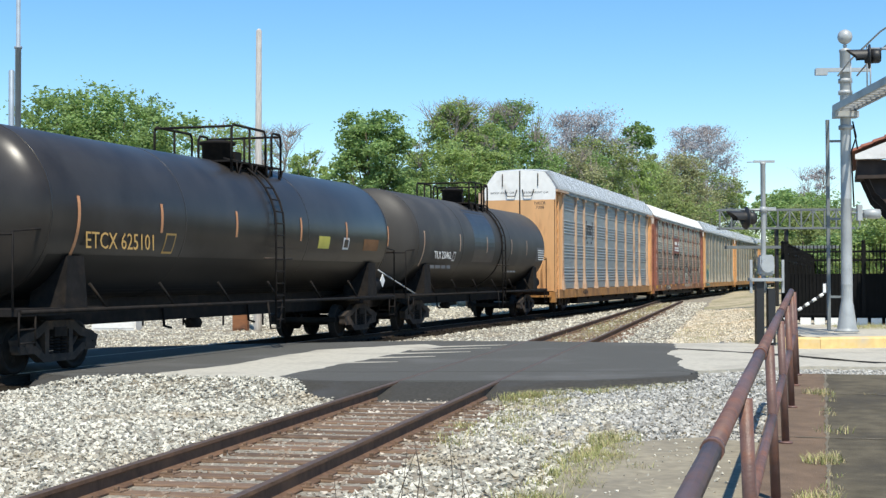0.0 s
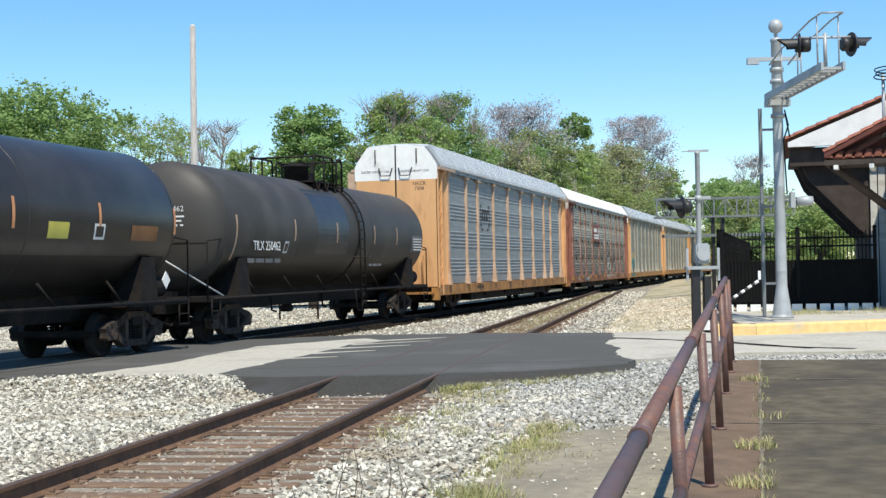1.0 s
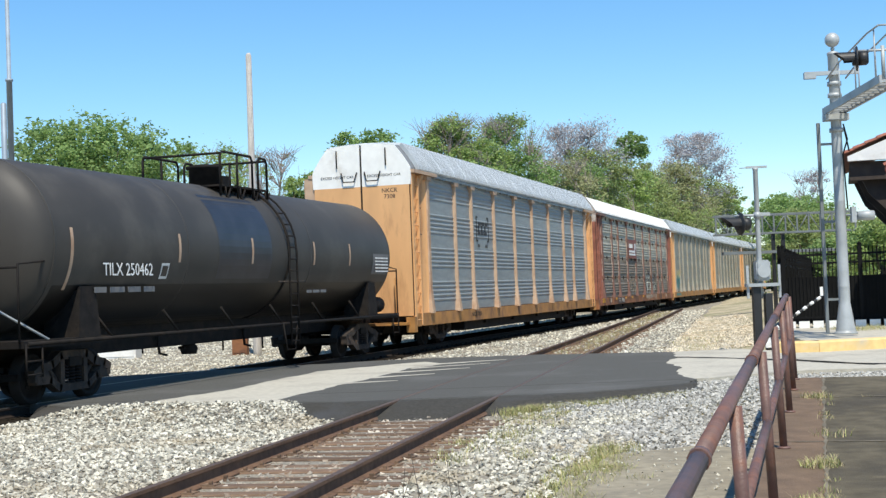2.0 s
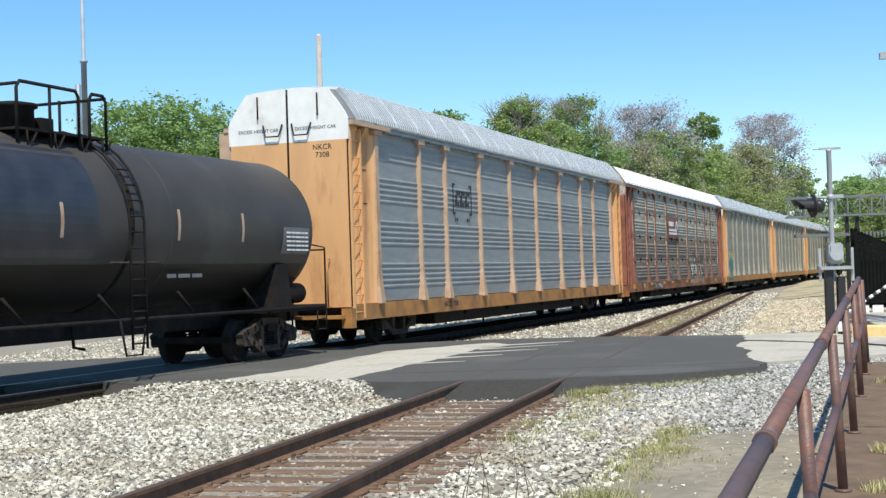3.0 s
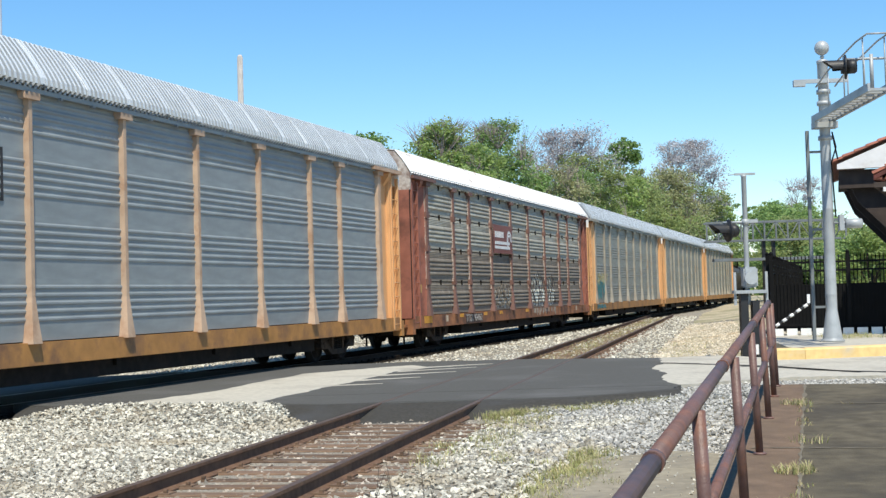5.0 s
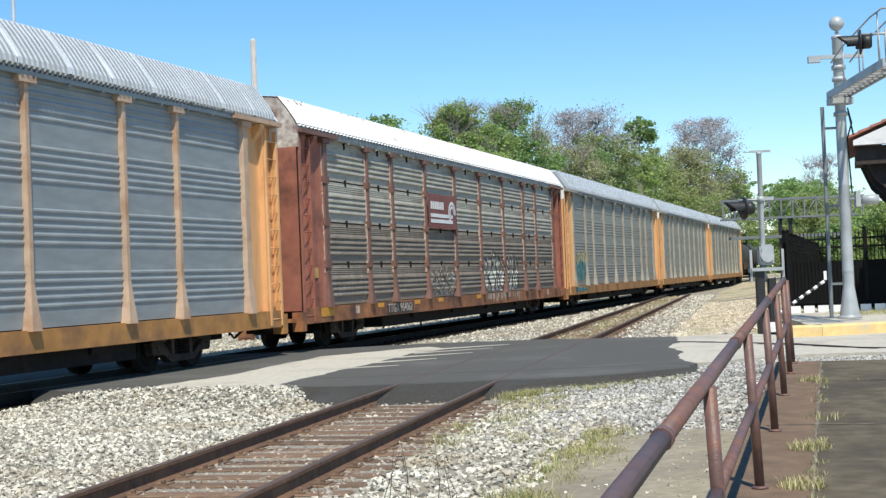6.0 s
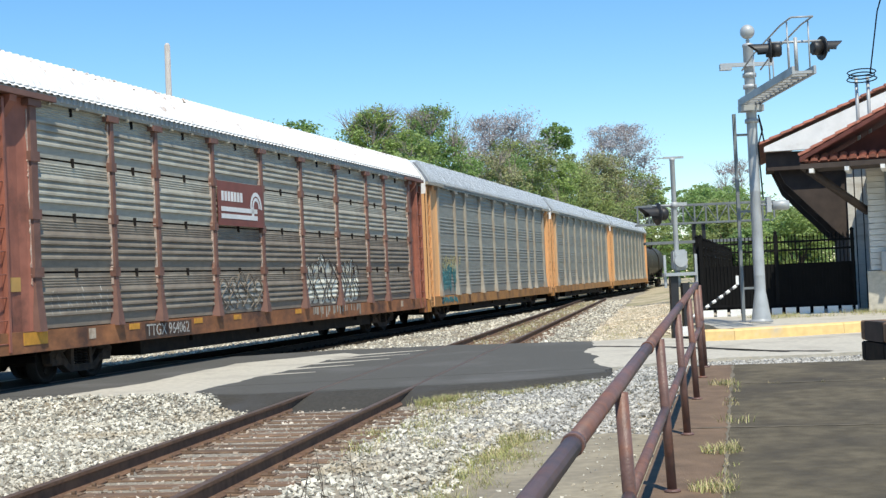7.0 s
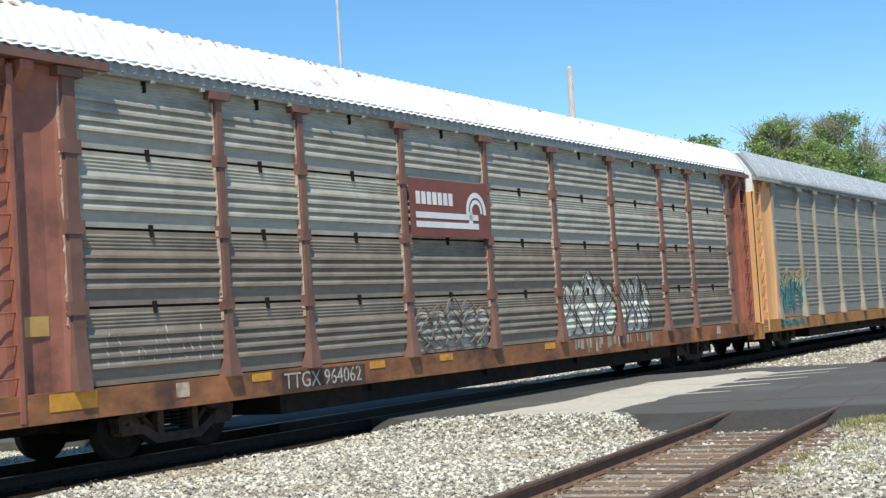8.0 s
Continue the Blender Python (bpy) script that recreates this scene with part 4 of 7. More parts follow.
    if roof is M_ALU:
        for k in range(1, 20):
            x = -E + 2 * E * k / 20
            bm = bmesh.new()
            ring = [[bm.verts.new((x + dx, y * 1.045, z + 0.07 + up)) for y, z in ROOF] for dx, up in ((-0.06, -0.03), (-0.05, 0.01), (0.05, 0.01), (0.06, -0.03))]
            for a, b in zip(ring, ring[1:]):
                for j in range(len(ROOF) - 1):
                    bm.faces.new((a[j], b[j], b[j + 1], a[j + 1]))
            part("roof_batten", bm, roof, car)
    couplers(car, E + 0.48)
    for x in (-10.1, 10.1):
        add_truck(car, x)
    return car


RACK = dict(paint=M_ORANGE, post=M_POST, panel=M_GALV, low_panel=M_GALV, roof=M_ALU, sill=M_ORANGE_SILL, end_top=M_WHITE, half=14.02, gap=0.0, ribs=5, depth=0.02, bay=BAY)
RACK_BROWN = dict(paint=M_BROWN, post=M_BROWN_POST, panel=M_GALV_OLD, low_panel=M_GALV_GRIME, roof=M_ROOFWHITE, sill=M_RUSTSILL, end_top=M_PEEL, half=14.02, gap=0.038, ribs=4, depth=0.045, bay=BAY)
RACK_TAN = dict(RACK, half=13.72, panel=M_GALV_TAN, low_panel=M_GALV_TAN, post=M_GREYPOST, depth=0.016, bay=[b * 0.955 for b in BAY])


def plate(name, x0, x1, z0, z1, material, parent, y=-1.575, label=""):
    bm = bmesh.new()
    box(bm, x0, x1, y, y + 0.012, z0, z1)
    return part(name, bm, material, parent, label)


SIDE_ON = pose(0, 0, 0, 90, 0, 0)


def scrawl(car, x0, x1, z0, z1, material, seed, n, y=-1.53, wide=0.022):
    """Spray-paint strokes without any letters: short crooked bars."""
    r = random.Random(seed)
    bm = bmesh.new()
    for k in range(n):
        cx = x0 + (x1 - x0) * (k + 0.5) / n
        pts = []
        for j in range(6):
            pts.append((cx + r.uniform(-1, 1) * (x1 - x0) / n * 1.1, z0 + (z1 - z0) * (0.1 + 0.8 * r.random())))
        for a, b in zip(pts, pts[1:]):
            d = Vector((b[0] - a[0], 0, b[1] - a[1]))
            m = Matrix.Translation((a[0], y, a[1])) @ Euler((0, -math.atan2(d.z, d.x), 0)).to_matrix().to_4x4()
            box(bm, -0.02, d.length + 0.02, 0, 0.006, -wide, wide, m)
    part("spray_paint", bm, material, car)


def rib_y(z):
    """How far out the brown car's ribbed side stands at height z."""
    h = (Z_EAVE - Z_DECK - 0.03) / 4
    f = ((z - Z_DECK - 0.02) % h) / (h - 0.038)
    if f < 0.21 or f > 0.75:
        return -1.45
    g = ((f - 0.21) / 0.135) % 1.0
    return -1.45 - float(np.interp(g, [0, 0.10, 0.38, 0.88, 1], [0, 0.045, 0.0415, 0.006, 0]))


def rib_stroke(bm, pts, wide):
    """A thin sprayed line over the ribs of the brown car's side, through the points (x, z)."""
    for (xa, za), (xb, zb) in zip(pts, pts[1:]):
        n = max(2, int(math.hypot(xb - xa, zb - za) / 0.02))
        rows_ = []
        for k in range(n + 1):
            x, z = xa + (xb - xa) * k / n, za + (zb - za) * k / n
            rows_.append([bm.verts.new((x + d, rib_y(z) - 0.005, z + 0.4 * d)) for d in (-wide, wide)])
        for p, q in zip(rows_, rows_[1:]):
            bm.faces.new((p[0], p[1], q[1], q[0]))


def sprayed(bm, outline_low, outline_high, x0, x1, lift):
    """A coat of paint that follows the ribs, between two edges given over 0 to 1."""
    n = 14
    for i in range(n):
        fa, fb = i / n, (i + 1) / n
        lo = (outline_low(fa) + outline_low(fb)) / 2
        hi = (outline_high(fa) + outline_high(fb)) / 2
        prev = None
        for k in range(int((hi - lo) / 0.02) + 1):
            z = lo + 0.02 * k
            y = rib_y(z) - lift
            row = [bm.verts.new((x0 + (x1 - x0) * fa, y, z)), bm.verts.new((x0 + (x1 - x0) * fb, y, z))]
            if prev:
                bm.faces.new((prev[0], prev[1], row[1], row[0]))
            prev = row


def spray_letters(car, x0, x1, n, tall, material, seed, line=None):
    """Rounded blocks of spray paint with dark swinging strokes on them, no letters."""
    r = random.Random(seed)
    bm, dark = bmesh.new(), bmesh.new()
    step = (x1 - x0) / n
    for k in range(n):
        a, b = x0 + step * k - 0.06, x0 + step * (k + 1) + 0.02
        mid = 1 - abs((k + 0.5) / n - 0.5) * 0.35
        top, low = 1.06 + tall * mid + r.uniform(-0.08, 0.08), 1.09 + r.uniform(0, 0.06)
        sprayed(bm, lambda f: low + 0.22 * (2 * f - 1) ** 4, lambda f: top - 0.32 * (2 * f - 1) ** 2, a, b, 0.005)
        for j in range(2):
            cx, sway, turn = a + (b - a) * (0.35 + 0.3 * j), r.uniform(0.25, 0.5) * (b - a), r.uniform(0, 6.28)
            z0, z1 = low + 0.06, top - 0.12 - 0.12 * abs(j - 1)
            pts = [(cx + sway * math.sin(turn + 5.0 * i / 9), -1.516, z0 + (z1 - z0) * i / 9) for i in range(10)]
            tube(dark, pts, 0.013, 4)
        tube(dark, [(a + (b - a) * i / 8, -1.516, top - 0.32 * (2 * i / 8 - 1) ** 2) for i in range(9)], 0.013, 4)
    part("spray_paint", bm, material, car)
    tagged(part("spray_outline", dark, line or M_STENCIL, car), kind="stuff")


def bars(car, name, x0, z0, widths, h, material, y, gap=0.03):
    """Unreadable writing: a row of plain bars."""
    bm = bmesh.new()
    x = x0
    for w in widths:
        box(bm, x, x + w, y, y + 0.006, z0, z0 + h)
        x += w + gap
    part(name, bm, material, car)


TRAIN = []
car = autorack(14.40, RACK, "orange and grey ribbed auto carrier with white-topped doors")
TRAIN.append((car, 14.40, 10.1))
words("lettering", "EXCESS HEIGHT CAR", 0.112, pose(-14.0235, 0.76, 5.17, 90, 0, -90), M_INK, car)
words("lettering", "EXCESS HEIGHT CAR", 0.112, pose(-14.0235, -0.72, 5.17, 90, 0, -90), M_INK, car)
words("lettering", "NKCR\n7308", 0.18, pose(-14.0235, -0.88, 4.62, 90, 0, -90), M_INK, car)
bm = bmesh.new()
for a, b in ((0.12, 0.62), (-0.62, -0.12)):
    tube(bm, [(-14.05, a, 5.30), (-14.10, a + 0.08, 5.02), (-14.10, b - 0.08, 5.02), (-14.05, b, 5.30)], 0.02, 6)
for yy in (-0.8, 0.75):
    tube(bm, [(-14.06, yy, 5.98), (-14.06, yy, 5.45)], 0.02, 6)
part("door_bar", bm, M_BLACK, car)
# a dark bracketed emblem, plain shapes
bm = bmesh.new()
for x, sx in ((-6.72, 1), (-5.17, -1)):
    box(bm, x - 0.03, x + 0.03, -1.474, -1.466, 3.35, 4.22)
    for z in (3.38, 4.19):
        box(bm, min(x, x + sx * 0.16), max(x, x + sx * 0.16), -1.474, -1.466, z - 0.03, z + 0.03)
for x in (-6.55, -6.4, -5.55, -5.4):
    box(bm, x - 0.035, x + 0.035, -1.474, -1.466, 3.15, 3.25)
part("emblem", bm, M_INK, car)
for x in (-6.36, -5.94, -5.52):
    bm = bmesh.new()
    for lo, hi, dx0, dx1 in ((3.58, 3.70, -0.20, 0.15), (3.70, 3.90, -0.17, -0.02), (3.90, 4.02, -0.13, 0.21)):
        lean = [(x + dx + 0.18 * (z - 3.8), z) for dx, z in ((dx0, lo), (dx1, lo), (dx1, hi), (dx0, hi))]
        lo_ring = [bm.verts.new((u, -1.474, z)) for u, z in lean]
        hi_ring = [bm.verts.new((u, -1.466, z)) for u, z in lean]
        bm.faces.new(lo_ring)
        for k in range(4):
            bm.faces.new((lo_ring[k], hi_ring[k], hi_ring[(k + 1) % 4], lo_ring[(k + 1) % 4]))
    part("emblem_block", bm, M_INK, car)
words("lettering", "NKCR  7308", 0.22, pose(-7.3, -1.535, 0.86, 90, 0, 0), M_INK, car)
bars(car, "small_print", -13.05, 4.2, (0.12, 0.1, 0.14), 0.03, M_INK, -1.415)
bars(car, "small_print", -13.05, 3.4, (0.1, 0.12, 0.1), 0.03, M_INK, -1.415)
car = autorack(15.15 + CAR, RACK_BROWN, "weathered brown auto carrier with peeling white roof and graffiti")
TRAIN.append((car, 15.15 + CAR, 10.1))
plate("sign_board", -4.36, -1.54, 3.16, 4.22, M_REDBOARD, car)
bm = bmesh.new()
for k in range(7):
    box(bm, -4.15 + 0.19 * k, -4.02 + 0.19 * k, -1.583, -1.575, 3.75, 3.98)
for z in (3.33, 3.50):
    box(bm, -4.18, -1.95, -1.583, -1.575, z, z + 0.11)
for r0, r1 in ((0.16, 0.24), (0.28, 0.38)):
    ring = []
    for k in range(15):
        g = math.radians(-8 + 198 * k / 14)
        ring.append([bm.verts.new((-2.02 + r * math.cos(g), -1.583, 3.66 + r * math.sin(g))) for r in (r0, r1)])
    for p, q in zip(ring, ring[1:]):
        bm.faces.new((p[0], p[1], q[1], q[0]))
box(bm, -2.30, -2.16, -1.583, -1.575, 3.44, 3.66)
part("emblem", bm, M_WHITELET, car)
plate("stencil_patch", -8.25, -6.0, 0.675, 1.0, M_SILLDARK, car, y=-1.534)
words("lettering", "TTGX 964062", 0.35, pose(-7.15, -1.538, 0.84, 90, 0, 0), M_WORNLET, car)
spray_letters(car, 1.62, 4.32, 5, 1.42, M_PALEGREY, 3)
spray_letters(car, 4.58, 6.3, 4, 1.42, M_PALEGREY, 5)
spray_letters(car, -4.3, -1.62, 5, 1.0, M_FADEDSPRAY, 7, line=M_GALV_GRIME)
for k in range(26):
    r = random.Random(k)
    x = r.uniform(1.5, 6.4)
    z = r.uniform(0.70, 0.88)
    plate("paint_drip", x, x + r.uniform(0.02, 0.11), z, 1.035, M_FADEDSPRAY, car, y=-1.537)
bm = bmesh.new()
r = random.Random(21)
for k in range(8):
    x, z = -11.85 + 0.3 * k, 1.22 + r.uniform(0, 0.12)
    loop = r.uniform(0.06, 0.12)
    if k % 3 == 2:
        pts = [(x + loop * (1 - math.cos(g * 0.7)), z + 0.2 + 1.4 * loop * math.sin(g * 0.7)) for g in range(9)]
    else:
        lean = r.uniform(-0.05, 0.12)
        pts = [(x + lean * g / 4 + 0.02 * math.sin(g * 1.7), z + r.uniform(0.10, 0.15) * g) for g in range(5)]
    rib_stroke(bm, pts, 0.012)
part("spray_paint", bm, M_FADEDSPRAY, car)
for x in (-12.9, -8.95, -5.85, -3.6, 0.6):
    plate("sill_patch", x, x + (0.8 if x < -12 else 0.45), 0.80 if x < -12 else 0.90, 1.02, M_SILLYELLOW, car, y=-1.538)
for x in (-10.6, 10.8):
    plate("sill_patch", x, x + 0.26, 0.80, 1.0, M_DIRTYCREAM, car, y=-1.538)
plate("placard", -13.15, -12.75, 1.75, 2.0, M_OCHRELET, car, y=-1.425)
for k, lab in ((2, "teal spray paint near one end"), (3, "dusty and plain"), (4, "far back in the train")):
    rel = 15.5 - 0.2 * k + k * CAR
    car = autorack(rel, RACK_TAN, "tan-grey auto carrier with orange ends, " + lab)
    TRAIN.append((car, rel, 10.1))
    if k == 2:
        scrawl(car, -11.75, -8.6, 1.06, 2.45, M_TEAL, 11, 22, y=-1.472, wide=0.045)
        scrawl(car, -11.75, -9.2, 0.70, 1.02, M_TEAL, 13, 12, y=-1.537, wide=0.03)
        scrawl(car, -11.6, -8.3, 1.9, 2.7, M_PALETAG, 12, 12, y=-1.478, wide=0.02)


def tank_shell(bm, half, r, zc, head):
    prof = []
    for k in range(9):
        a = math.pi / 2 * k / 8
        prof.append((max(0.02, r * math.sin(a)), -half + head * (1 - math.cos(a))))
    prof += [(r, -half * 0.5), (r, 0), (r, half * 0.5)]
    prof += [(q[0], -q[1]) for q in prof[8::-1]]
    lathe(bm, prof, 64, Matrix.Translation((0, 0, zc)) @ pose(0, 0, 0, 0, 90, 0))


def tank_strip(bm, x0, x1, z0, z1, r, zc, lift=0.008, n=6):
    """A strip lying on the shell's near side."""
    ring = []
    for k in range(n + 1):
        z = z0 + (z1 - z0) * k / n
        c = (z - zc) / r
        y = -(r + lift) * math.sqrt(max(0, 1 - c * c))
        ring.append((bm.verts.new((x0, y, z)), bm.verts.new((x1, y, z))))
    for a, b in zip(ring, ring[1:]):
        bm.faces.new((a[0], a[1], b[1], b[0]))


def tank_car(rel, half, truck_x, style, label):
    car = empty("tank_car", pose(0, 0, 0), label, "tank car", "tank cars of the train")
    r, zc = 1.53, style.get("zc", 2.72)
    shell = half - 0.72
    bm = bmesh.new()
    tank_shell(bm, shell, r, zc, 0.62)
    paint = style["paint"]
    tank = part("tank", bm, paint, car, smooth=True)
    for x in style["bands"]:
        bm = bmesh.new()
        lathe(bm, [(r + 0.002, x - 0.05), (r + 0.02, x - 0.045), (r + 0.02, x + 0.045), (r + 0.002, x + 0.05)], 64, Matrix.Translation((0, 0, zc)) @ pose(0, 0, 0, 0, 90, 0))
        part("band", bm, M_BLACK, car)
    # darker lower side: the shell's underside shade is put into the colour
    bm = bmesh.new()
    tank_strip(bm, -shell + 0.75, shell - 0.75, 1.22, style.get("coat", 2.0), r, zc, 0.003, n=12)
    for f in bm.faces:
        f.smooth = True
    part("lower_coat", bm, M_TANKLOW, car, "darker lower side, shade put into the colour")
    # weld seams
    for x in (-shell + 0.62, shell - 0.62, -shell * 0.4, shell * 0.3):
        bm = bmesh.new()
        lathe(bm, [(r + 0.001, x - 0.02), (r + 0.006, x), (r + 0.001, x + 0.02)], 64, Matrix.Translation((0, 0, zc)) @ pose(0, 0, 0, 0, 90, 0))
        part("weld_seam", bm, paint, car)
    # sill, running rails and saddles
    bm = bmesh.new()
    box(bm, -half + 0.4, half - 0.4, -0.3, 0.3, 0.72, 1.22)
    for sx in (-1, 1):
        a, b = sorted((sx * (half - 0.5), sx * (half - 3.2)))
        box(bm, a, b, -1.45, 1.45, 0.98, 1.10)
    part("centre_sill", bm, M_BLACK, car)
    bm = bmesh.new()
    for sy in (-1, 1):
        tube(bm, [(-half + 0.6, sy * 1.45, 1.05), (half - 0.6, sy * 1.45, 1.05)], 0.035, 8)
        x = -half + 3.2
        while x < half - 3:
            tube(bm, [(x, sy * 1.45, 1.05), (x - 0.45, sy * 1.36, 1.95 - 0.45)], 0.028, 6)
            x += 2.45
    part("side_rail", bm, M_BLACK, car)
    for sx in (-1, 1):
        x = sx * truck_x
        for sy in (-1, 1):
            bm = bmesh.new()
            v = [(x - 0.35, sy * 1.42, 1.08), (x + 0.35, sy * 1.42, 1.08), (x + 0.25, sy * 1.40, 1.98), (x - 0.25, sy * 1.40, 1.98)]
            f = [bm.verts.new(c) for c in v] + [bm.verts.new((c[0], c[1] * 0.5, c[2] - (0.0 if i < 2 else 0.45))) for i, c in enumerate(v)]
            for q in ((0, 1, 2, 3), (7, 6, 5, 4), (0, 4, 5, 1), (1, 5, 6, 2), (2, 6, 7, 3), (3, 7, 4, 0)):
                bm.faces.new([f[i] for i in q])
            bmesh.ops.recalc_face_normals(bm, faces=bm.faces[:])
            part("saddle", bm, M_BLACK, car)
        # end platform handrails and brake gear
        bm = bmesh.new()
        e = sx * (half - 0.45)
        for sy in (-1, 1):
            tube(bm, [(e, sy * 1.4, 1.08), (e, sy * 1.4, 2.35), (e - sx * 0.9, sy * 1.42, 2.42), (e - sx * 1.5, sy * 1.45, 2.42)], 0.02, 6)
        tube(bm, [(e, -1.4, 2.3), (e, 1.4, 2.3)], 0.02, 6)
        for k in range(3):
            tube(bm, [(e - sx * 0.1, -1.45, 0.55 + 0.22 * k), (e - sx * 0.55, -1.45, 0.55 + 0.22 * k)], 0.016, 6)
        for xx in (0.1, 0.55):
            tube(bm, [(e - sx * xx, -1.45, 0.5), (e - sx * xx, -1.45, 1.05)], 0.018, 6)
        part("end_handrail", bm, M_BLACK, car)
    # top platform with rails, hatch and ladder
    px = style["hatch"]
    top = zc + r
    bm = bmesh.new()
    w, d = style["deck"], 0.95
    for sy in (-1, 1):
        y0, y1 = sorted((sy * 0.42, sy * d))
        box(bm, px - w, px + w, y0, y1, top - 0.10, top - 0.06)
    part("walkway", bm, M_BLACK, car)
    bm = bmesh.new()
    zr = top + style["rail"]
    # a long rail section with rounded corners, a gap for the ladder, a short section
    for sy in (-1, 1):
        for xa, xb in ((px - w, px + 0.35 * w), (px + 0.6 * w, px + w)):
            tube(bm, [(xa, sy * d, top - 0.3), (xa, sy * d, zr - 0.1), (xa + 0.08, sy * d, zr), (xb - 0.08, sy * d, zr), (xb, sy * d, zr - 0.1), (xb, sy * d, top - 0.3)], 0.03, 6)
    for x in (px - w, px + w):
        tube(bm, [(x, -d, zr - 0.04), (x, d, zr - 0.04)], 0.028, 6)
    part("handrail", bm, M_BLACK, car)
    for x, y in ((px - 0.3 * w, -d), (px - 0.3 * w, d), (px + w, 0)):
        bm = bmesh.new()
        tube(bm, [(x, y, top - 0.35), (x, y, zr)], 0.028, 6)
        part("stanchion", bm, M_BLACK, car)
    for x in (px - 0.8 * w, px - 0.2 * w, px + 0.4 * w, px + 0.9 * w):
        bm = bmesh.new()
        tube(bm, [(x, -d, top - 0.1), (x, -d - 0.02, top - 0.42), (x + 0.25, -d, top - 0.12)], 0.022, 5)
        part("deck_bracket", bm, M_BLACK, car)
    bm = bmesh.new()
    tube(bm, [(style["ladder"] - 0.75, -r - 0.05, 2.02), (style["ladder"] + 0.75, -r - 0.05, 2.02)], 0.02, 5)
    part("grab_bar", bm, M_TRUCK, car)
    bm = bmesh.new()
    tube(bm, [(style["ladder"] - 0.4, -1.5, 1.05), (style["ladder"] - 0.24, -1.5, 0.45), (style["ladder"] + 0.24, -1.5, 0.45), (style["ladder"] + 0.4, -1.5, 1.05)], 0.022, 5)
    part("stirrup", bm, M_BLACK, car)
    bm = bmesh.new()
    lathe(bm, [(0.36, top - 0.12), (0.36, top + 0.38), (0.42, top + 0.40), (0.42, top + 0.46), (0.2, top + 0.5)], 20, Matrix.Translation((px - 0.1, 0, 0)))
    box(bm, px + 0.4, px + 0.75, -0.2, 0.2, top - 0.1, top + 0.28)
    part("hatch", bm, M_BLACK, car)
    bm = bmesh.new()
    lx = style["ladder"]
    for x in (lx - 0.22, lx + 0.22):
        pts = [(x, -1.62, 0.55), (x, -1.62, zc)]
        for k in range(1, 8):
            a = math.pi / 2 * k / 8
            pts.append((x, -(r + 0.09) * math.cos(a), zc + (r + 0.09) * math.sin(a)))
        tube(bm, pts, 0.024, 6)
    for k in range(12):
        z = 0.65 + 0.27 * k
        y = 1.62 if z < zc else (r + 0.09) * math.sqrt(max(0.02, 1 - ((z - zc) / (r + 0.09)) ** 2))
        tube(bm, [(lx - 0.22, -y, z), (lx + 0.22, -y, z)], 0.016, 6)
    part("ladder", bm, M_BLACK, car)
    # fittings below
    bm = bmesh.new()
    lathe(bm, [(0.16, 0.5), (0.2, 0.62), (0.12, 0.75), (0.2, 1.22)], 12, Matrix.Translation((style["valve"], -0.1, 0)))
    box(bm, style["valve"] - 0.3, style["valve"] + 0.3, -0.14, 0.0, 0.62, 0.68)
    part("outlet_valve", bm, M_BLACK, car)
    for x in (style["valve"] - 1.8, style["valve"] + 2.2):
        bm = bmesh.new()
        tube(bm, [(x, -0.35, 1.0), (x, -0.38, 0.6), (x + 0.3, -0.38, 0.55)], 0.03, 6)
        part("drain_pipe", bm, M_BLACK, car)
    bm = bmesh.new()
    lathe(bm, [(0.05, -0.5), (0.22, -0.45), (0.22, 0.45), (0.05, 0.5)], 16, Matrix.Translation((half - 1.6, -1.05, 1.36)) @ pose(0, 0, 0, 0, 90, 0))
    part("air_reservoir", bm, M_BLACK, car)
    # reflector strips round the middle
    for x in style["marks"]:
        bm = bmesh.new()
        tank_strip(bm, x - 0.045, x + 0.045, style["mark_z"][0] - (0.5 if x == style["marks"][0] else 0), style["mark_z"][1], r, zc, 0.006, n=10)
        part("reflector_strip", bm, style["mark_mat"], tank)
    couplers(car, half)
    for x in (-truck_x, truck_x):
        add_truck(car, x)
    return car


REL1, REL2 = -28.95, -9.85
car = tank_car(REL1, 9.45, 7.2, dict(paint=M_TANK, rail=0.72, bands=[], hatch=0.95, deck=1.3, ladder=0.75, valve=-0.5, marks=(-7.3, -4.45, -1.25, 2.15, 5.05, 8.15), mark_z=(2.45, 3.0), mark_mat=M_REFLECT), "glossy black tank car with ochre lettering and reflector strips")
TRAIN.append((car, REL1, 7.2))
words("lettering", "ETCX 625101", 0.42, pose(-5.85, -1.50, 2.24, 90, 0, 0), M_OCHRELET, car)
bm = bmesh.new()
tank_strip(bm, -4.25, -3.85, 2.06, 2.45, 1.53, 2.72, 0.005)
part("stencil_box", bm, M_OCHRELET, car)
bm = bmesh.new()
tank_strip(bm, -4.21, -3.89, 2.10, 2.41, 1.53, 2.72, 0.008)
part("stencil_field", bm, M_TANK, car)
for x0, x1, m in ((3.25, 3.95, M_REFLECTY), (4.85, 5.25, M_WHITELET), (6.3, 7.4, M_DULLORANGE)):
    bm = bmesh.new()
    tank_strip(bm, x0, x1, 2.30, 2.60, 1.53, 2.72, 0.005)
    part("placard", bm, m, car)
bm = bmesh.new()
tank_strip(bm, 4.91, 5.19, 2.35, 2.55, 1.53, 2.72, 0.009)
part("placard_field", bm, M_TANK, car)
bm = bmesh.new()
box(bm, -0.13, 0.13, -0.13, 0.13, 0, 0.012, pose(7.75, -1.5, 1.5, 90, 0, 0) @ pose(0, 0, 0, 0, 0, 45))
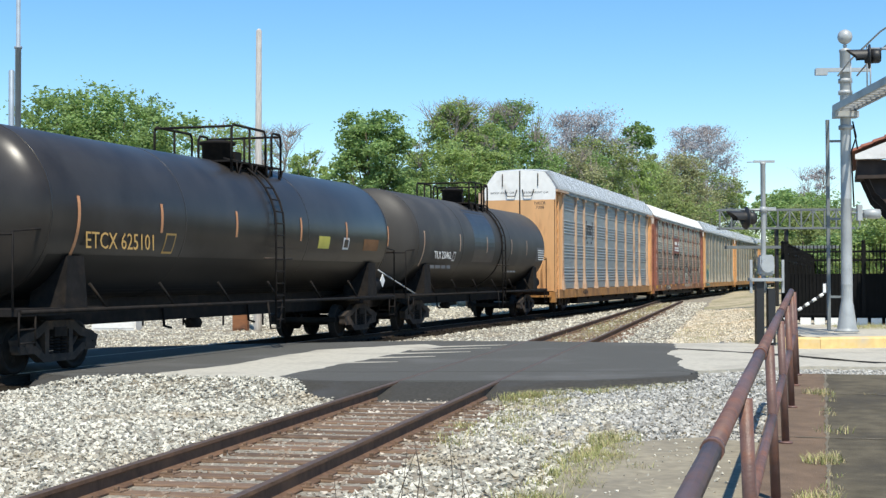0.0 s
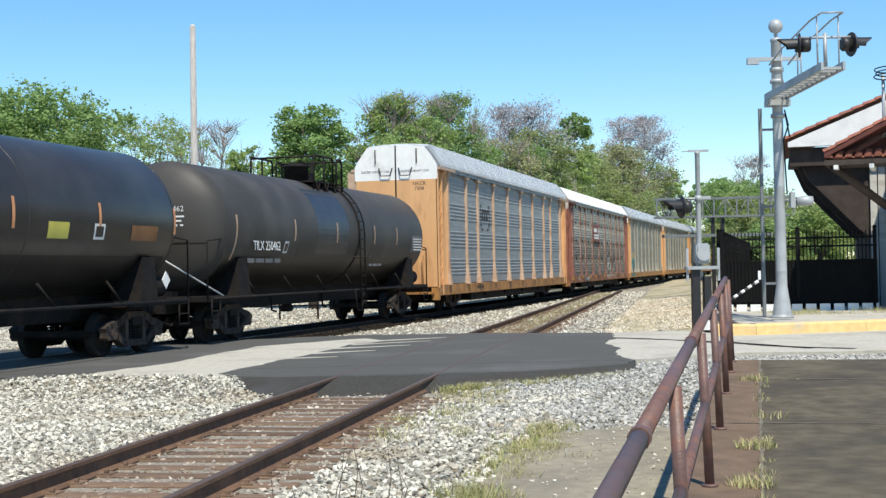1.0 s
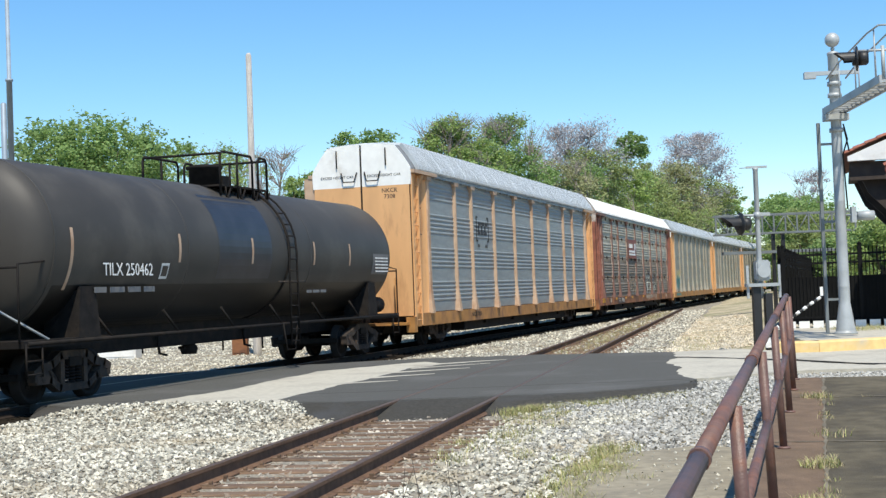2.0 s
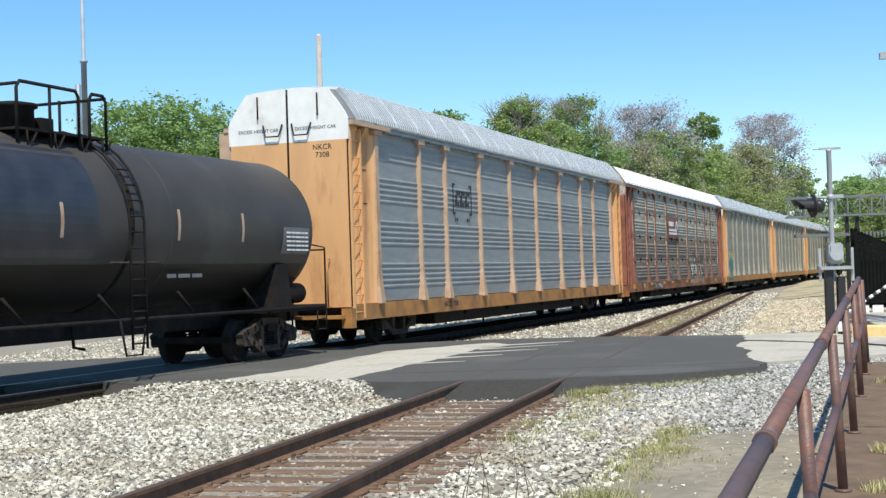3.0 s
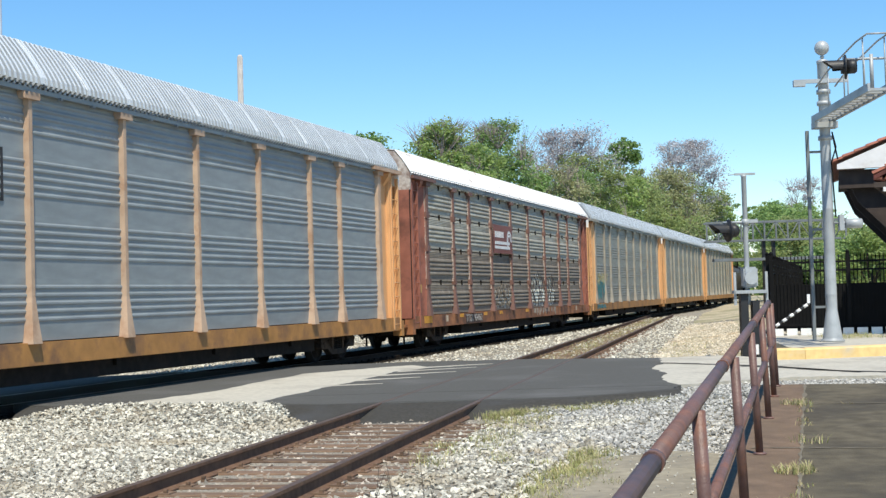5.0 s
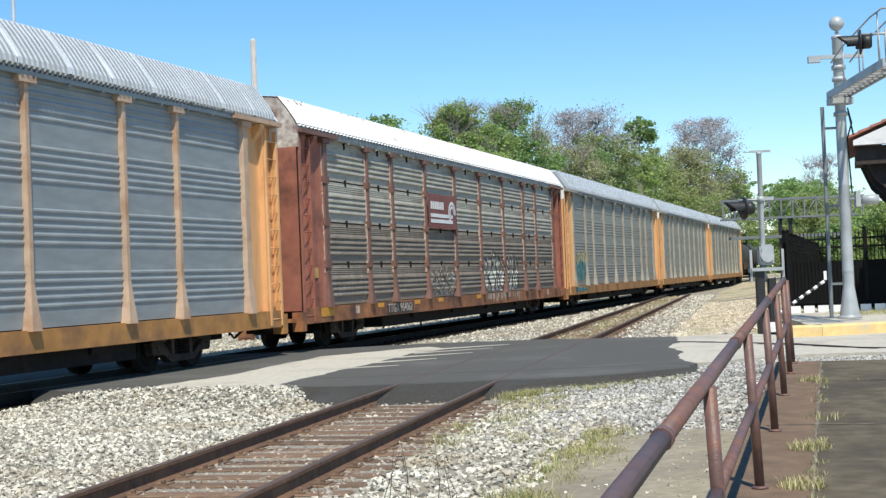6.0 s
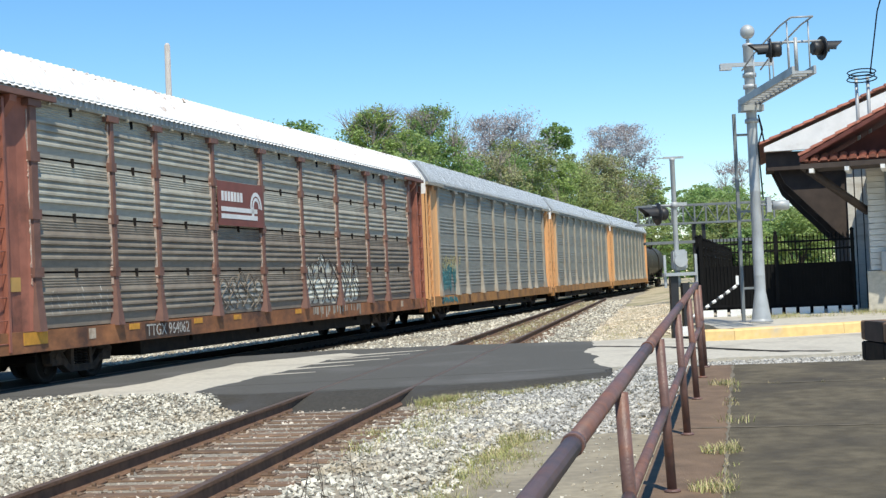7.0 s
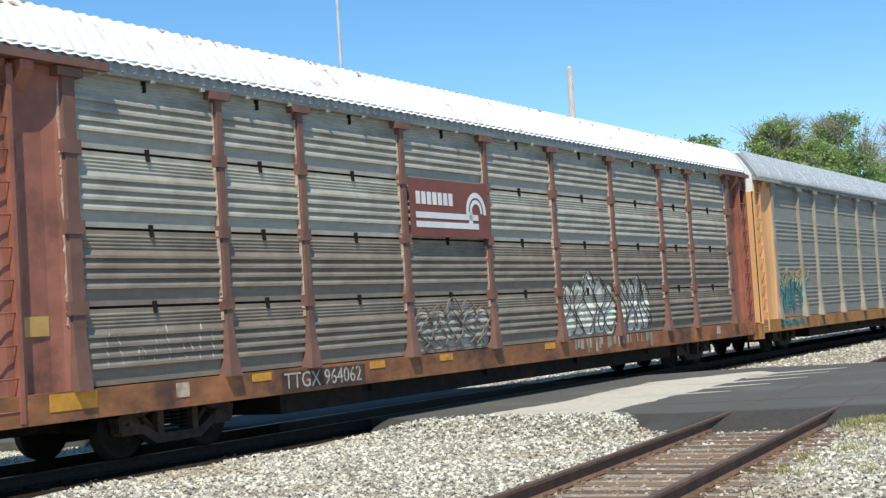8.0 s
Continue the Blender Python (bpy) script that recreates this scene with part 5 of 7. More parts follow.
part("hazard_diamond", bm, M_WHITE, car)
car = tank_car(REL2, 9.55, 7.05, dict(paint=M_TANK2, rail=0.66, bands=[1.35], hatch=0.3, deck=1.2, ladder=1.35, valve=-1.0, marks=(-7.7, -3.9, -0.6, 2.85, 5.2), mark_z=(2.42, 2.98), mark_mat=M_POST), "matt black tank car with white lettering and a mounting band")
TRAIN.append((car, REL2, 7.05))
bm = bmesh.new()
tube(bm, [(-9.3, 0.2, 2.3), (-8.3, -1.42, 1.1)], 0.024, 6)
part("brace_rod", bm, M_MAST, car)
words("lettering", "TILX 250462", 0.33, pose(-5.88, -1.54, 2.26, 90, 0, 0), M_WHITELET, car)
# number and small print on the front head, a hazard diamond at the coupling
head_m = pose(-8.80, -0.42, 3.1, 90, 0, -82)
words("lettering", "250462", 0.18, head_m, M_WHITELET, car)
for k, w in enumerate((0.55, 0.42, 0.5)):
    bm = bmesh.new()
    box(bm, -w / 2, w / 2, -0.19 - 0.1 * k, -0.15 - 0.1 * k, 0, 0.005, head_m)
    part("small_print", bm, M_WHITELET, car)
bm = bmesh.new()
tank_strip(bm, -4.58, -4.28, 2.10, 2.40, 1.53, 2.72, 0.005)
part("stencil_box", bm, M_WHITELET, car)
bm = bmesh.new()
tank_strip(bm, -4.54, -4.32, 2.15, 2.35, 1.53, 2.72, 0.008)
part("stencil_field", bm, M_TANK, car)
bm = bmesh.new()
tank_strip(bm, -2.2, 0.4, 2.1, 4.0, 1.53, 2.72, 0.003, n=14)
part("repaint_patch", bm, M_TANKBLUE, car)
bm = bmesh.new()
tank_strip(bm, 6.9, 8.1, 2.2, 2.75, 1.53, 2.72, 0.005)
part("data_panel", bm, M_INKGREY, car)
for k in range(5):
    bars(car, "small_print", 7.0, 2.26 + 0.09 * k, (0.2, 0.14, 0.25, 0.12, 0.16), 0.035, M_WHITELET, -1.556)
bars(car, "small_print", -6.9, 1.86, (0.4, 0.5, 0.45, 0.4), 0.1, M_INKGREY, -1.44, 0.12)
bars(car, "small_print", 2.6, 1.75, (0.3, 0.4, 0.35), 0.07, M_INKGREY, -1.40, 0.08)
# a dark tank car behind the last carrier
car = tank_car(5 * CAR + 9.6, 9.55, 6.85, dict(paint=M_TANK2, rail=0.8, bands=[], hatch=0.3, deck=1.6, ladder=1.1, valve=-1.0, marks=(-4.2, 2.6), mark_z=(2.42, 2.98), mark_mat=M_POST), "dark grey tank car far back in the train")
TRAIN.append((car, 5 * CAR + 9.6, 6.85))

# ---- crossing signals and masts ----


def cantilever_signal():
    root = empty("cantilever_signal", pose(8.34, 36.0, 0.17), "galvanised cantilever crossing signal over the road", "crossing signal")
    bm = bmesh.new()
    lathe(bm, [(0.30, 0.0), (0.30, 0.05), (0.26, 0.06), (0.25, 0.10), (0.155, 0.75), (0.145, 0.8), (0.145, 1.2), (0.15, 1.22), (0.145, 1.24), (0.135, 3.4), (0.14, 3.42), (0.135, 3.44), (0.135, 7.18), (0.15, 7.2), (0.15, 7.26), (0.05, 7.3)], 20)
    part("mast", bm, M_MAST, root, smooth=False)
    bm = bmesh.new()
    lathe(bm, [(0.02, 7.28), (0.06, 7.36), (0.03, 7.40)] + [(max(0.02, 0.19 * math.sin(a)), 7.59 - 0.19 * math.cos(a)) for a in [math.pi * k / 10 for k in range(1, 11)]], 18)
    part("ball_finial", bm, M_MAST, root, smooth=True)
    # the arm runs out over the road; a lattice walkway with a rail
    L = 5.4
    for x in (-0.24, 0.24):
        bm = bmesh.new()
        box(bm, x - 0.03, x + 0.03, -L, 0.3, 5.68, 5.86)
        part("arm_beam", bm, M_MAST, root)
    for k in range(13):
        yy = -L + 0.06 + 0.44 * k
        bm = bmesh.new()
        box(bm, -0.208, 0.208, yy, yy + 0.16, 5.70, 5.76)
        part("walkway_rung", bm, M_MAST, root)
    bm = bmesh.new()
    box(bm, -0.30, 0.30, -0.2, 0.2, 5.50, 5.66)
    part("arm_bracket", bm, M_MAST, root)
    for z in (5.25, 6.15, 6.45):
        bm = bmesh.new()
        lathe(bm, [(0.18, z - 0.05), (0.18, z + 0.05)], 16)
        part("clamp", bm, M_MAST, root)
    bm = bmesh.new()
    box(bm, -0.78, 0.6, -0.22, -0.14, 6.66, 6.76)
    box(bm, -0.80, -0.5, -0.26, -0.10, 6.58, 6.74)
    part("tie_bar", bm, M_MAST, root)
    for x in (-0.24, 0.24):
        bm = bmesh.new()
        tube(bm, [(x, -0.25, 6.55), (x, -1.6, 6.75), (x, -L + 1.0, 6.95), (x, -L, 6.95)], 0.022, 8)
        for yy in (-1.6, -3.2, -L + 0.4):
            tube(bm, [(x, yy, 5.85), (x, yy, 6.75 + 0.05 * (-yy - 1.6))], 0.018, 6)
        part("handrail", bm, M_MAST, root)
    bm = bmesh.new()
    tube(bm, [(-0.24, -L, 6.95), (0.24, -L, 6.95)], 0.022, 8)
    part("rail_end", bm, M_MAST, root)
    for x0, turn in ((-0.55, 170), (0.62, 12)):
        signal_lamp(root, (x0, -L + 0.75, 6.35), turn)
    bm = bmesh.new()
    tube(bm, [(-0.55, -L + 0.75, 6.52), (0.62, -L + 0.75, 6.52)], 0.03, 8)
    tube(bm, [(0.03, -L + 0.75, 5.85), (0.03, -L + 0.75, 6.62)], 0.045, 8)
    part("lamp_arm", bm, M_MAST, root)
    bm = bmesh.new()
    tube(bm, [(0.12, -0.1, 3.05), (0.52, -0.15, 3.05)], 0.03, 8)
    box(bm, 0.24, 0.36, -0.22, -0.02, 2.85, 3.25)
    lathe(bm, [(0.11, 0.0), (0.13, 0.25), (0.12, 0.42)], 14, Matrix.Translation((0.40, -0.12, 3.02)) @ pose(0, 0, 0, 0, 90, 0))
    part("side_lamp", bm, M_MAST, root)
    bm = bmesh.new()
    box(bm, -0.50, -0.42, -0.05, 0.05, 0.05, 5.45)
    for z in (0.9, 2.9, 4.9):
        box(bm, -0.42, -0.12, -0.025, 0.025, z - 0.03, z + 0.03)
    part("conduit", bm, M_BRIDGE, root)
    bm = bmesh.new()
    tube(bm, [(0.16, -0.08, 5.4), (0.24, -0.12, 5.0), (0.10, -0.16, 4.6), (0.17, -0.12, 3.2)], 0.02, 6)
    tube(bm, [(0.2, 0.02, 5.3), (0.3, 0.0, 4.7)], 0.02, 6)
    part("cable", bm, M_FENCE, root)


def signal_lamp(root, at, turn):
    """A round black backing plate with a hooded lamp."""
    m = Matrix.Translation(at) @ pose(0, 0, 0, 0, 0, turn) @ pose(0, 0, 0, 0, 90, 0)
    bm = bmesh.new()
    lathe(bm, [(0.27, -0.02), (0.28, 0.0), (0.27, 0.02), (0.16, 0.03), (0.15, 0.10)], 22, m)
    part("backing_plate", bm, M_HOOD, root)
    bm = bmesh.new()
    ring0, ring1 = [], []
    for k in range(19):
        a = math.radians(-20 + 220 * k / 18)
        u, v = math.cos(a), math.sin(a)
        reach = 0.18 + 0.22 * max(0, math.sin(a))
        ring0.append((bm.verts.new(m @ Vector((-v * 0.16, u * 0.16, 0.02))), bm.verts.new(m @ Vector((-v * 0.15, u * 0.15, 0.02)))))
        ring1.append((bm.verts.new(m @ Vector((-v * 0.17, u * 0.17, reach + 0.1))), bm.verts.new(m @ Vector((-v * 0.16, u * 0.16, reach + 0.1)))))
    for k in range(18):
        bm.faces.new((ring0[k][0], ring0[k + 1][0], ring1[k + 1][0], ring1[k][0]))
        bm.faces.new((ring0[k + 1][1], ring0[k][1], ring1[k][1], ring1[k + 1][1]))
        bm.faces.new((ring1[k][0], ring1[k + 1][0], ring1[k + 1][1], ring1[k][1]))
    part("hood", bm, M_HOOD, root)
    bm = bmesh.new()
    lathe(bm, [(0.12, -0.25), (0.16, -0.2), (0.16, -0.02)], 16, m)
    part("lamp_housing", bm, M_HOOD, root)


def gate_signal():
    root = empty("gate_signal", pose(5.88, 34.0, 0.0), "grey crossing signal post with hooded lamp and gate machine", "crossing signal")
    bm = bmesh.new()
    lathe(bm, [(0.085, 1.2), (0.075, 1.4), (0.062, 1.45), (0.062, 4.32), (0.07, 4.33), (0.07, 4.37)], 14)
    part("post", bm, M_MAST, root)
    bm = bmesh.new()
    box(bm, -0.22, 0.28, -0.04, 0.04, 4.37, 4.42)
    tube(bm, [(-0.38, 0, 4.38), (-0.1, 0, 4.40)], 0.012, 6)
    part("top_bar", bm, M_MAST, root)
    bm = bmesh.new()
    tube(bm, [(-0.55, 0, 3.22), (0.25, 0, 3.22)], 0.03, 8)
    lathe(bm, [(0.09, 3.15), (0.09, 3.29)], 14)
    box(bm, 0.02, 0.3, -0.05, 0.05, 3.2, 3.28)
    part("crossarm", bm, M_MAST, root)
    signal_lamp(root, (-0.42, -0.02, 3.02), 195)
    bm = bmesh.new()
    box(bm, -0.12, 0.22, -0.25, 0.2, 1.62, 2.12)
    bmesh.ops.bevel(bm, geom=bm.edges[:], offset=0.04, segments=2, affect="EDGES")
    box(bm, -0.34, 0.44, -0.28, 0.28, 1.48, 1.56)
    box(bm, -0.36, -0.30, -0.2, -0.14, 1.2, 2.0)
    box(bm, 0.40, 0.46, -0.2, -0.14, 1.2, 2.0)
    lathe(bm, [(0.16, -0.04), (0.16, 0.04)], 16, Matrix.Translation((0.05, -0.29, 1.85)) @ pose(0, 0, 0, 90, 0, 0))
    part("gate_machine", bm, M_MAST, root)
    bm = bmesh.new()
    box(bm, -0.20, -0.02, -0.18, 0.15, -0.3, 1.48)
    box(bm, 0.08, 0.25, -0.18, 0.15, -0.3, 1.30)
    part("pedestal", bm, M_HOOD, root)
    bm = bmesh.new()
    box(bm, 0.02, 0.18, -0.24, -0.18, 0.0, 0.24)
    part("tag_plate", bm, M_WHITE, root)
    # the lowered end of the banded arm
    a, b = Vector((0.25, -0.1, 0.42)), Vector((1.45, -0.1, 1.2))
    bm = bmesh.new()
    tube(bm, [a, b], 0.035, 6)
    part("gate_arm", bm, M_HOOD, root)
    for k in range(7):
        bm = bmesh.new()
        tube(bm, [a.lerp(b, (k + 0.2) / 7), a.lerp(b, (k + 0.72) / 7)], 0.042, 6)
        part("arm_band", bm, M_WHITE, root, "pale band on the arm")
    bm = bmesh.new()
    box(bm, 1.40, 1.47, -0.13, -0.09, 1.20, 1.42)
    part("arm_tip", bm, M_WHITE, root)



cantilever_signal()
gate_signal()

bm = bmesh.new()
lathe(bm, [(0.14, -0.4), (0.135, 0.0), (0.095, 9.7), (0.05, 9.78)], 14)
pole = tagged(part("utility_pole", bm, M_POLEWOOD), "bare bleached wooden utility pole without wires", "utility pole")
pole.matrix_basis = pose(-8.62, 45.0, 0, 0, 0.2, 0)
root = empty("radio_mast", pose(-20.35, 55.0, -0.2), "tall slim grey steel mast with a shorter pipe beside it", "mast")
bm = bmesh.new()
lathe(bm, [(0.13, 0), (0.12, 11.1), (0.16, 11.1), (0.16, 11.2), (0.09, 11.2), (0.08, 19.0)], 12)
part("mast_tube", bm, M_STEELGREY, root)
bm = bmesh.new()
lathe(bm, [(0.12, 0), (0.12, 10.2), (0.05, 10.25)], 12, Matrix.Translation((-0.27, 0, 0)))
part("side_pipe", bm, M_STEELGREY, root)


def yard_fence():
    root = empty("yard_fence", pose(0, 0, -0.2), "low dark pipe fence across the gravel yard", "fence")
    a, b = Vector((-22, 47.0, 0)), Vector((-4, 52.5, 0))
    for z in (0.55, 0.95):
        bm = bmesh.new()
        tube(bm, [a + Vector((0, 0, z)), b + Vector((0, 0, z))], 0.03, 6)
        part("rail", bm, M_FENCE, root)
    for k in range(14):
        p = a.lerp(b, k / 13)
        bm = bmesh.new()
        tube(bm, [p, p + Vector((0, 0, 1.0))], 0.04, 6)
        part("post", bm, M_FENCE, root)


yard_fence()


def cabinet(x, y, w, d, h, mat, label):
    root = empty("utility_cabinet", pose(x, y, 0.17 if x > 0 else -0.2), label, "cabinet")
    bm = bmesh.new()
    box(bm, -w / 2, w / 2, -d / 2, d / 2, 0, h)
    bmesh.ops.bevel(bm, geom=bm.edges[:], offset=0.03, segments=2, affect="EDGES")
    part("body", bm, mat, root)
    bm = bmesh.new()
    box(bm, -w / 2 + 0.06, w / 2 - 0.06, -d / 2 - 0.02, -d / 2 - 0.003, 0.1, h - 0.08)
    part("door", bm, mat, root)


cabinet(-13.6, 46.0, 1.5, 0.8, 1.15, M_WHITE, "white metal utility cabinet standing in the gravel yard")
cabinet(10.7, 41.9, 1.5, 0.7, 1.5, M_HOOD, "dark metal cabinet behind the picket fence")
cabinet(-9.3, 45.6, 0.5, 0.4, 0.85, M_RUSTSILL, "rusty brown box at the foot of the wooden pole")


def signal_bridge():
    root = empty("signal_bridge", pose(0, 72, 0), "grey lattice signal bridge beyond the crossing", "bridge")
    x0, x1, z0, z1 = 10.2, 17.4, 4.05, 5.0
    for z in (z0, z1):
        for y in (-0.35, 0.35):
            bm = bmesh.new()
            box(bm, x0, x1, y - 0.05, y + 0.05, z - 0.05, z + 0.05)
            part("chord", bm, M_BRIDGE, root)
    for k in range(13):
        x = x0 + 0.06 + (x1 - x0 - 0.12) * k / 12
        bm = bmesh.new()
        box(bm, x - 0.04, x + 0.04, -0.39, -0.31, z0 + 0.05, z1 - 0.05)
        if k < 12:
            xn = x0 + 0.06 + (x1 - x0 - 0.12) * (k + 1) / 12
            tube(bm, [(x, -0.35, z0), (xn, -0.35, z1)] if k % 2 else [(x, -0.35, z1), (xn, -0.35, z0)], 0.03, 5)
        part("strut", bm, M_BRIDGE, root)
    for x in (13.2, 13.7):
        bm = bmesh.new()
        box(bm, x - 0.07, x + 0.07, -0.2, 0.2, -0.3, z0)
        part("leg", bm, M_HOOD, root)
    bm = bmesh.new()
    box(bm, 10.6, 17.2, -0.4, 0.4, 3.0, 3.15)
    part("walkway", bm, M_BRIDGE, root)


signal_bridge()

# ---- fences beside the depot ----


def picket_fence(a, b, label, step, singles):
    root = empty("picket_fence", pose(0, 0, 0.17), label, "fence")
    a, b = Vector(a), Vector(b)
    d = (b - a).normalized()
    L = (b - a).length
    ang = math.degrees(math.atan2(d.y, d.x))
    m = pose(a.x, a.y, 0, 0, 0, ang)
    for z in (0.3, 1.9, 2.15):
        bm = bmesh.new()
        box(bm, 0, L, -0.02, 0.02, z - 0.03, z + 0.03, m)
        part("rail", bm, M_FENCE, root)
    k = 0
    while k * 2.2 <= L + 0.01:
        bm = bmesh.new()
        box(bm, k * 2.2 - 0.05, k * 2.2 + 0.05, -0.05, 0.05, 0, 2.42, m)
        lathe(bm, [(0.08, 2.42), (0.02, 2.5)], 4, m @ Matrix.Translation((k * 2.2, 0, 0)))
        part("post", bm, M_FENCE, root)
        k += 1
    if singles:
        bm = bmesh.new()
        box(bm, -0.014, 0.014, -0.014, 0.014, 0.08, 2.28)
        lathe(bm, [(0.02, 2.28), (0.003, 2.38)], 4)
        me = bpy.data.meshes.new("picket")
        bm.to_mesh(me)
        bm.free()
        me.materials.append(M_FENCE)
        for k in range(int(L / step)):
            ob = new("picket", me)
            ob.parent = root
            ob.matrix_basis = m @ Matrix.Translation(((k + 0.5) * step, 0, 0))
    else:
        bm = bmesh.new()
        for k in range(int(L / step)):
            box(bm, (k + 0.5) * step - 0.014, (k + 0.5) * step + 0.014, -0.014, 0.014, 0.08, 2.35, m)
        tagged(part("picket_row", bm, M_FENCE, root), kind="stuff")
    # opaque dark sheet just behind the pickets
    bm = bmesh.new()
    box(bm, 0.05, L, 0.025, 0.035, 0.12, 1.5 if singles else 2.1, m)
    part("mesh_screen", bm, M_FENCE, root)
    # white blocks added to stand for sunlit ground showing under the fence
    bm = bmesh.new()
    x = 0.0
    while x < L:
        box(bm, x, min(L, x + 0.30), -0.2, -0.055, -0.1, 0.2, m)
        x += 0.4
    tagged(part("plinth_block", bm, M_WHITE, root), kind="stuff")


picket_fence((7.9, 41.7), (12.25, 40.7), "black steel picket fence with white dashes for sunlit ground below", 0.105, True)
picket_fence((7.85, 42.0), (17.4, 82.0), "long black picket fence running beside the track", 0.12, False)

# ---- depot ----


def depot():
    root = empty("depot", pose(0, 0, 0.17), "white boarded railway depot with red clay tile roofs", "building")
    # near block, horizontal boards
    def boards(name, a, b, z0, z1, step):
        a, b = Vector(a), Vector(b)
        d = (b - a).normalized()
        m = pose(a.x, a.y, 0, 0, 0, math.degrees(math.atan2(d.y, d.x)))
        L = (b - a).length
        z = z0
        while z < z1 - 0.01:
            bm = bmesh.new()
            t = min(z + step - 0.012, z1)
            lo = [bm.verts.new(m @ Vector(c)) for c in ((0, -0.035, z), (L, -0.035, z), (L, 0.12, z), (0, 0.12, z))]
            hi = [bm.verts.new(m @ Vector(c)) for c in ((0, -0.008, t), (L, -0.008, t), (L, 0.12, t), (0, 0.12, t))]
            for q in ((lo[3], lo[2], lo[1], lo[0]), (hi[0], hi[1], hi[2], hi[3]), (lo[0], lo[1], hi[1], hi[0]), (lo[1], lo[2], hi[2], hi[1]), (lo[2], lo[3], hi[3], hi[2]), (lo[3], lo[0], hi[0], hi[3])):
                bm.faces.new(q)
            part(name, bm, M_SIDING, root)
            z += step
    boards("board", (12.45, 39.9), (21.0, 41.2), 1.2, 4.55, 0.17)
    boards("board", (12.45, 44.2), (12.45, 40.05), 1.2, 4.55, 0.17)
    bm = bmesh.new()
    slab(bm, [(12.35, 39.78), (21.0, 41.1), (21.0, 44.3), (12.35, 44.3)], -0.1, 1.18)
    part("base_wall", bm, M_CONCRETE, root, "pale painted base wall")
    bm = bmesh.new()
    slab(bm, [(12.6, 40.1), (20.9, 41.35), (20.9, 44.2), (12.6, 44.2)], 1.0, 4.6)
    part("core_wall", bm, M_SIDING, root)
    near_parts = list(root.children)
    # far block, upright boards
    k = 0
    x = 13.0
    while x < 17.9:
        bm = bmesh.new()
        box(bm, x, x + 0.21, 44.5, 44.58, 0, 5.2)
        part("upright_board", bm, M_SIDING, root)
        x += 0.245
    bm = bmesh.new()
    box(bm, 13.0, 24, 44.6, 54, 0, 5.2)
    part("core_wall", bm, M_SOFFIT, root)
    # far roof: white gable over a deep dark overhang
    bm = bmesh.new()
    prof = [(10.5, 5.10), (22.5, 5.10), (22.5, 5.5), (16.8, 7.75), (10.5, 5.25)]
    lo = [bm.verts.new((x, 44.0, z)) for x, z in prof]
    hi = [bm.verts.new((x, 44.25, z)) for x, z in prof]
    bm.faces.new(lo)
    bm.faces.new(hi[::-1])
    for k in range(5):
        bm.faces.new((lo[k], hi[k], hi[(k + 1) % 5], lo[(k + 1) % 5]))
    bmesh.ops.recalc_face_normals(bm, faces=bm.faces[:])
    part("gable", bm, M_WHITE, root, "bright white gable wall")
    bm = bmesh.new()
    box(bm, 10.55, 13.0, 44.3, 53, 4.95, 5.08)
    box(bm, 10.55, 13.0, 44.26, 44.5, 4.5, 5.0)
    part("soffit", bm, M_SOFFIT, root)
    for yb in (44.6, 48.5, 52.5):
        bm = bmesh.new()
        v = [(10.75, yb, 4.93), (13.0, yb, 4.93), (13.0, yb, 2.2), (12.7, yb, 2.4), (11.1, yb, 4.1)]
        f0 = [bm.verts.new(c) for c in v]
        f1 = [bm.verts.new((c[0], c[1] + 0.25, c[2])) for c in v]
        bm.faces.new(f0[::-1])
        bm.faces.new(f1)
        for i in range(5):
            bm.faces.new((f0[i], f0[(i + 1) % 5], f1[(i + 1) % 5], f1[i]))
        bmesh.ops.recalc_face_normals(bm, faces=bm.faces[:])
        part("bracket", bm, M_SOFFIT, root)
    tiled(root, (10.35, 43.96, 5.30), (16.8, 43.96, 7.90), (0, 1, 0), 9.0)
    far_parts = [o for o in root.children if o not in near_parts]
    # near roof: a dark red gable under a tiled rake, with a narrow tiled pent below
    x0, z0, x1, z1 = 10.75, 4.45, 16.2, 7.2
    for (ax, az), (bx, bz) in (((x0, z0), (x1, z1)), ((x1, z1), (2 * x1 - x0, z0))):
        bm = bmesh.new()
        v = [bm.verts.new((x, y, z)) for y in (38.0, 41.8) for x, z in ((ax, az), (bx, bz), (bx, bz - 0.12), (ax, az - 0.12))]
        for q in ((0, 1, 2, 3), (7, 6, 5, 4), (0, 4, 5, 1), (1, 5, 6, 2), (2, 6, 7, 3), (3, 7, 4, 0)):
            bm.faces.new([v[i] for i in q])
        bmesh.ops.recalc_face_normals(bm, faces=bm.faces[:])
        part("roof_deck", bm, M_REDSOFFIT, root)
    tiled(root, (x0, 38.0, z0 + 0.02), (x1, 38.0, z1 + 0.02), (0, 1, 0), 3.8)
    bm = bmesh.new()
    v = [bm.verts.new((x, y, z)) for y in (39.6, 39.8) for x, z in ((x0 + 0.3, 4.3), (2 * x1 - x0 - 0.3, 4.3), (x1, z1 - 0.2))]
    for q in ((0, 1, 2), (5, 4, 3), (0, 3, 4, 1), (1, 4, 5, 2), (2, 5, 3, 0)):
        bm.faces.new([v[i] for i in q])
    bmesh.ops.recalc_face_normals(bm, faces=bm.faces[:])
    part("gable", bm, M_REDSOFFIT, root, "dark red boarded gable in shade")
    tiled(root, (x0, 38.05, 4.30), (x0, 38.85, 4.52), (1, 0, 0), 8.0)
    bm = bmesh.new()
    box(bm, x0, x0 + 8.2, 38.0, 39.6, 4.12, 4.26)
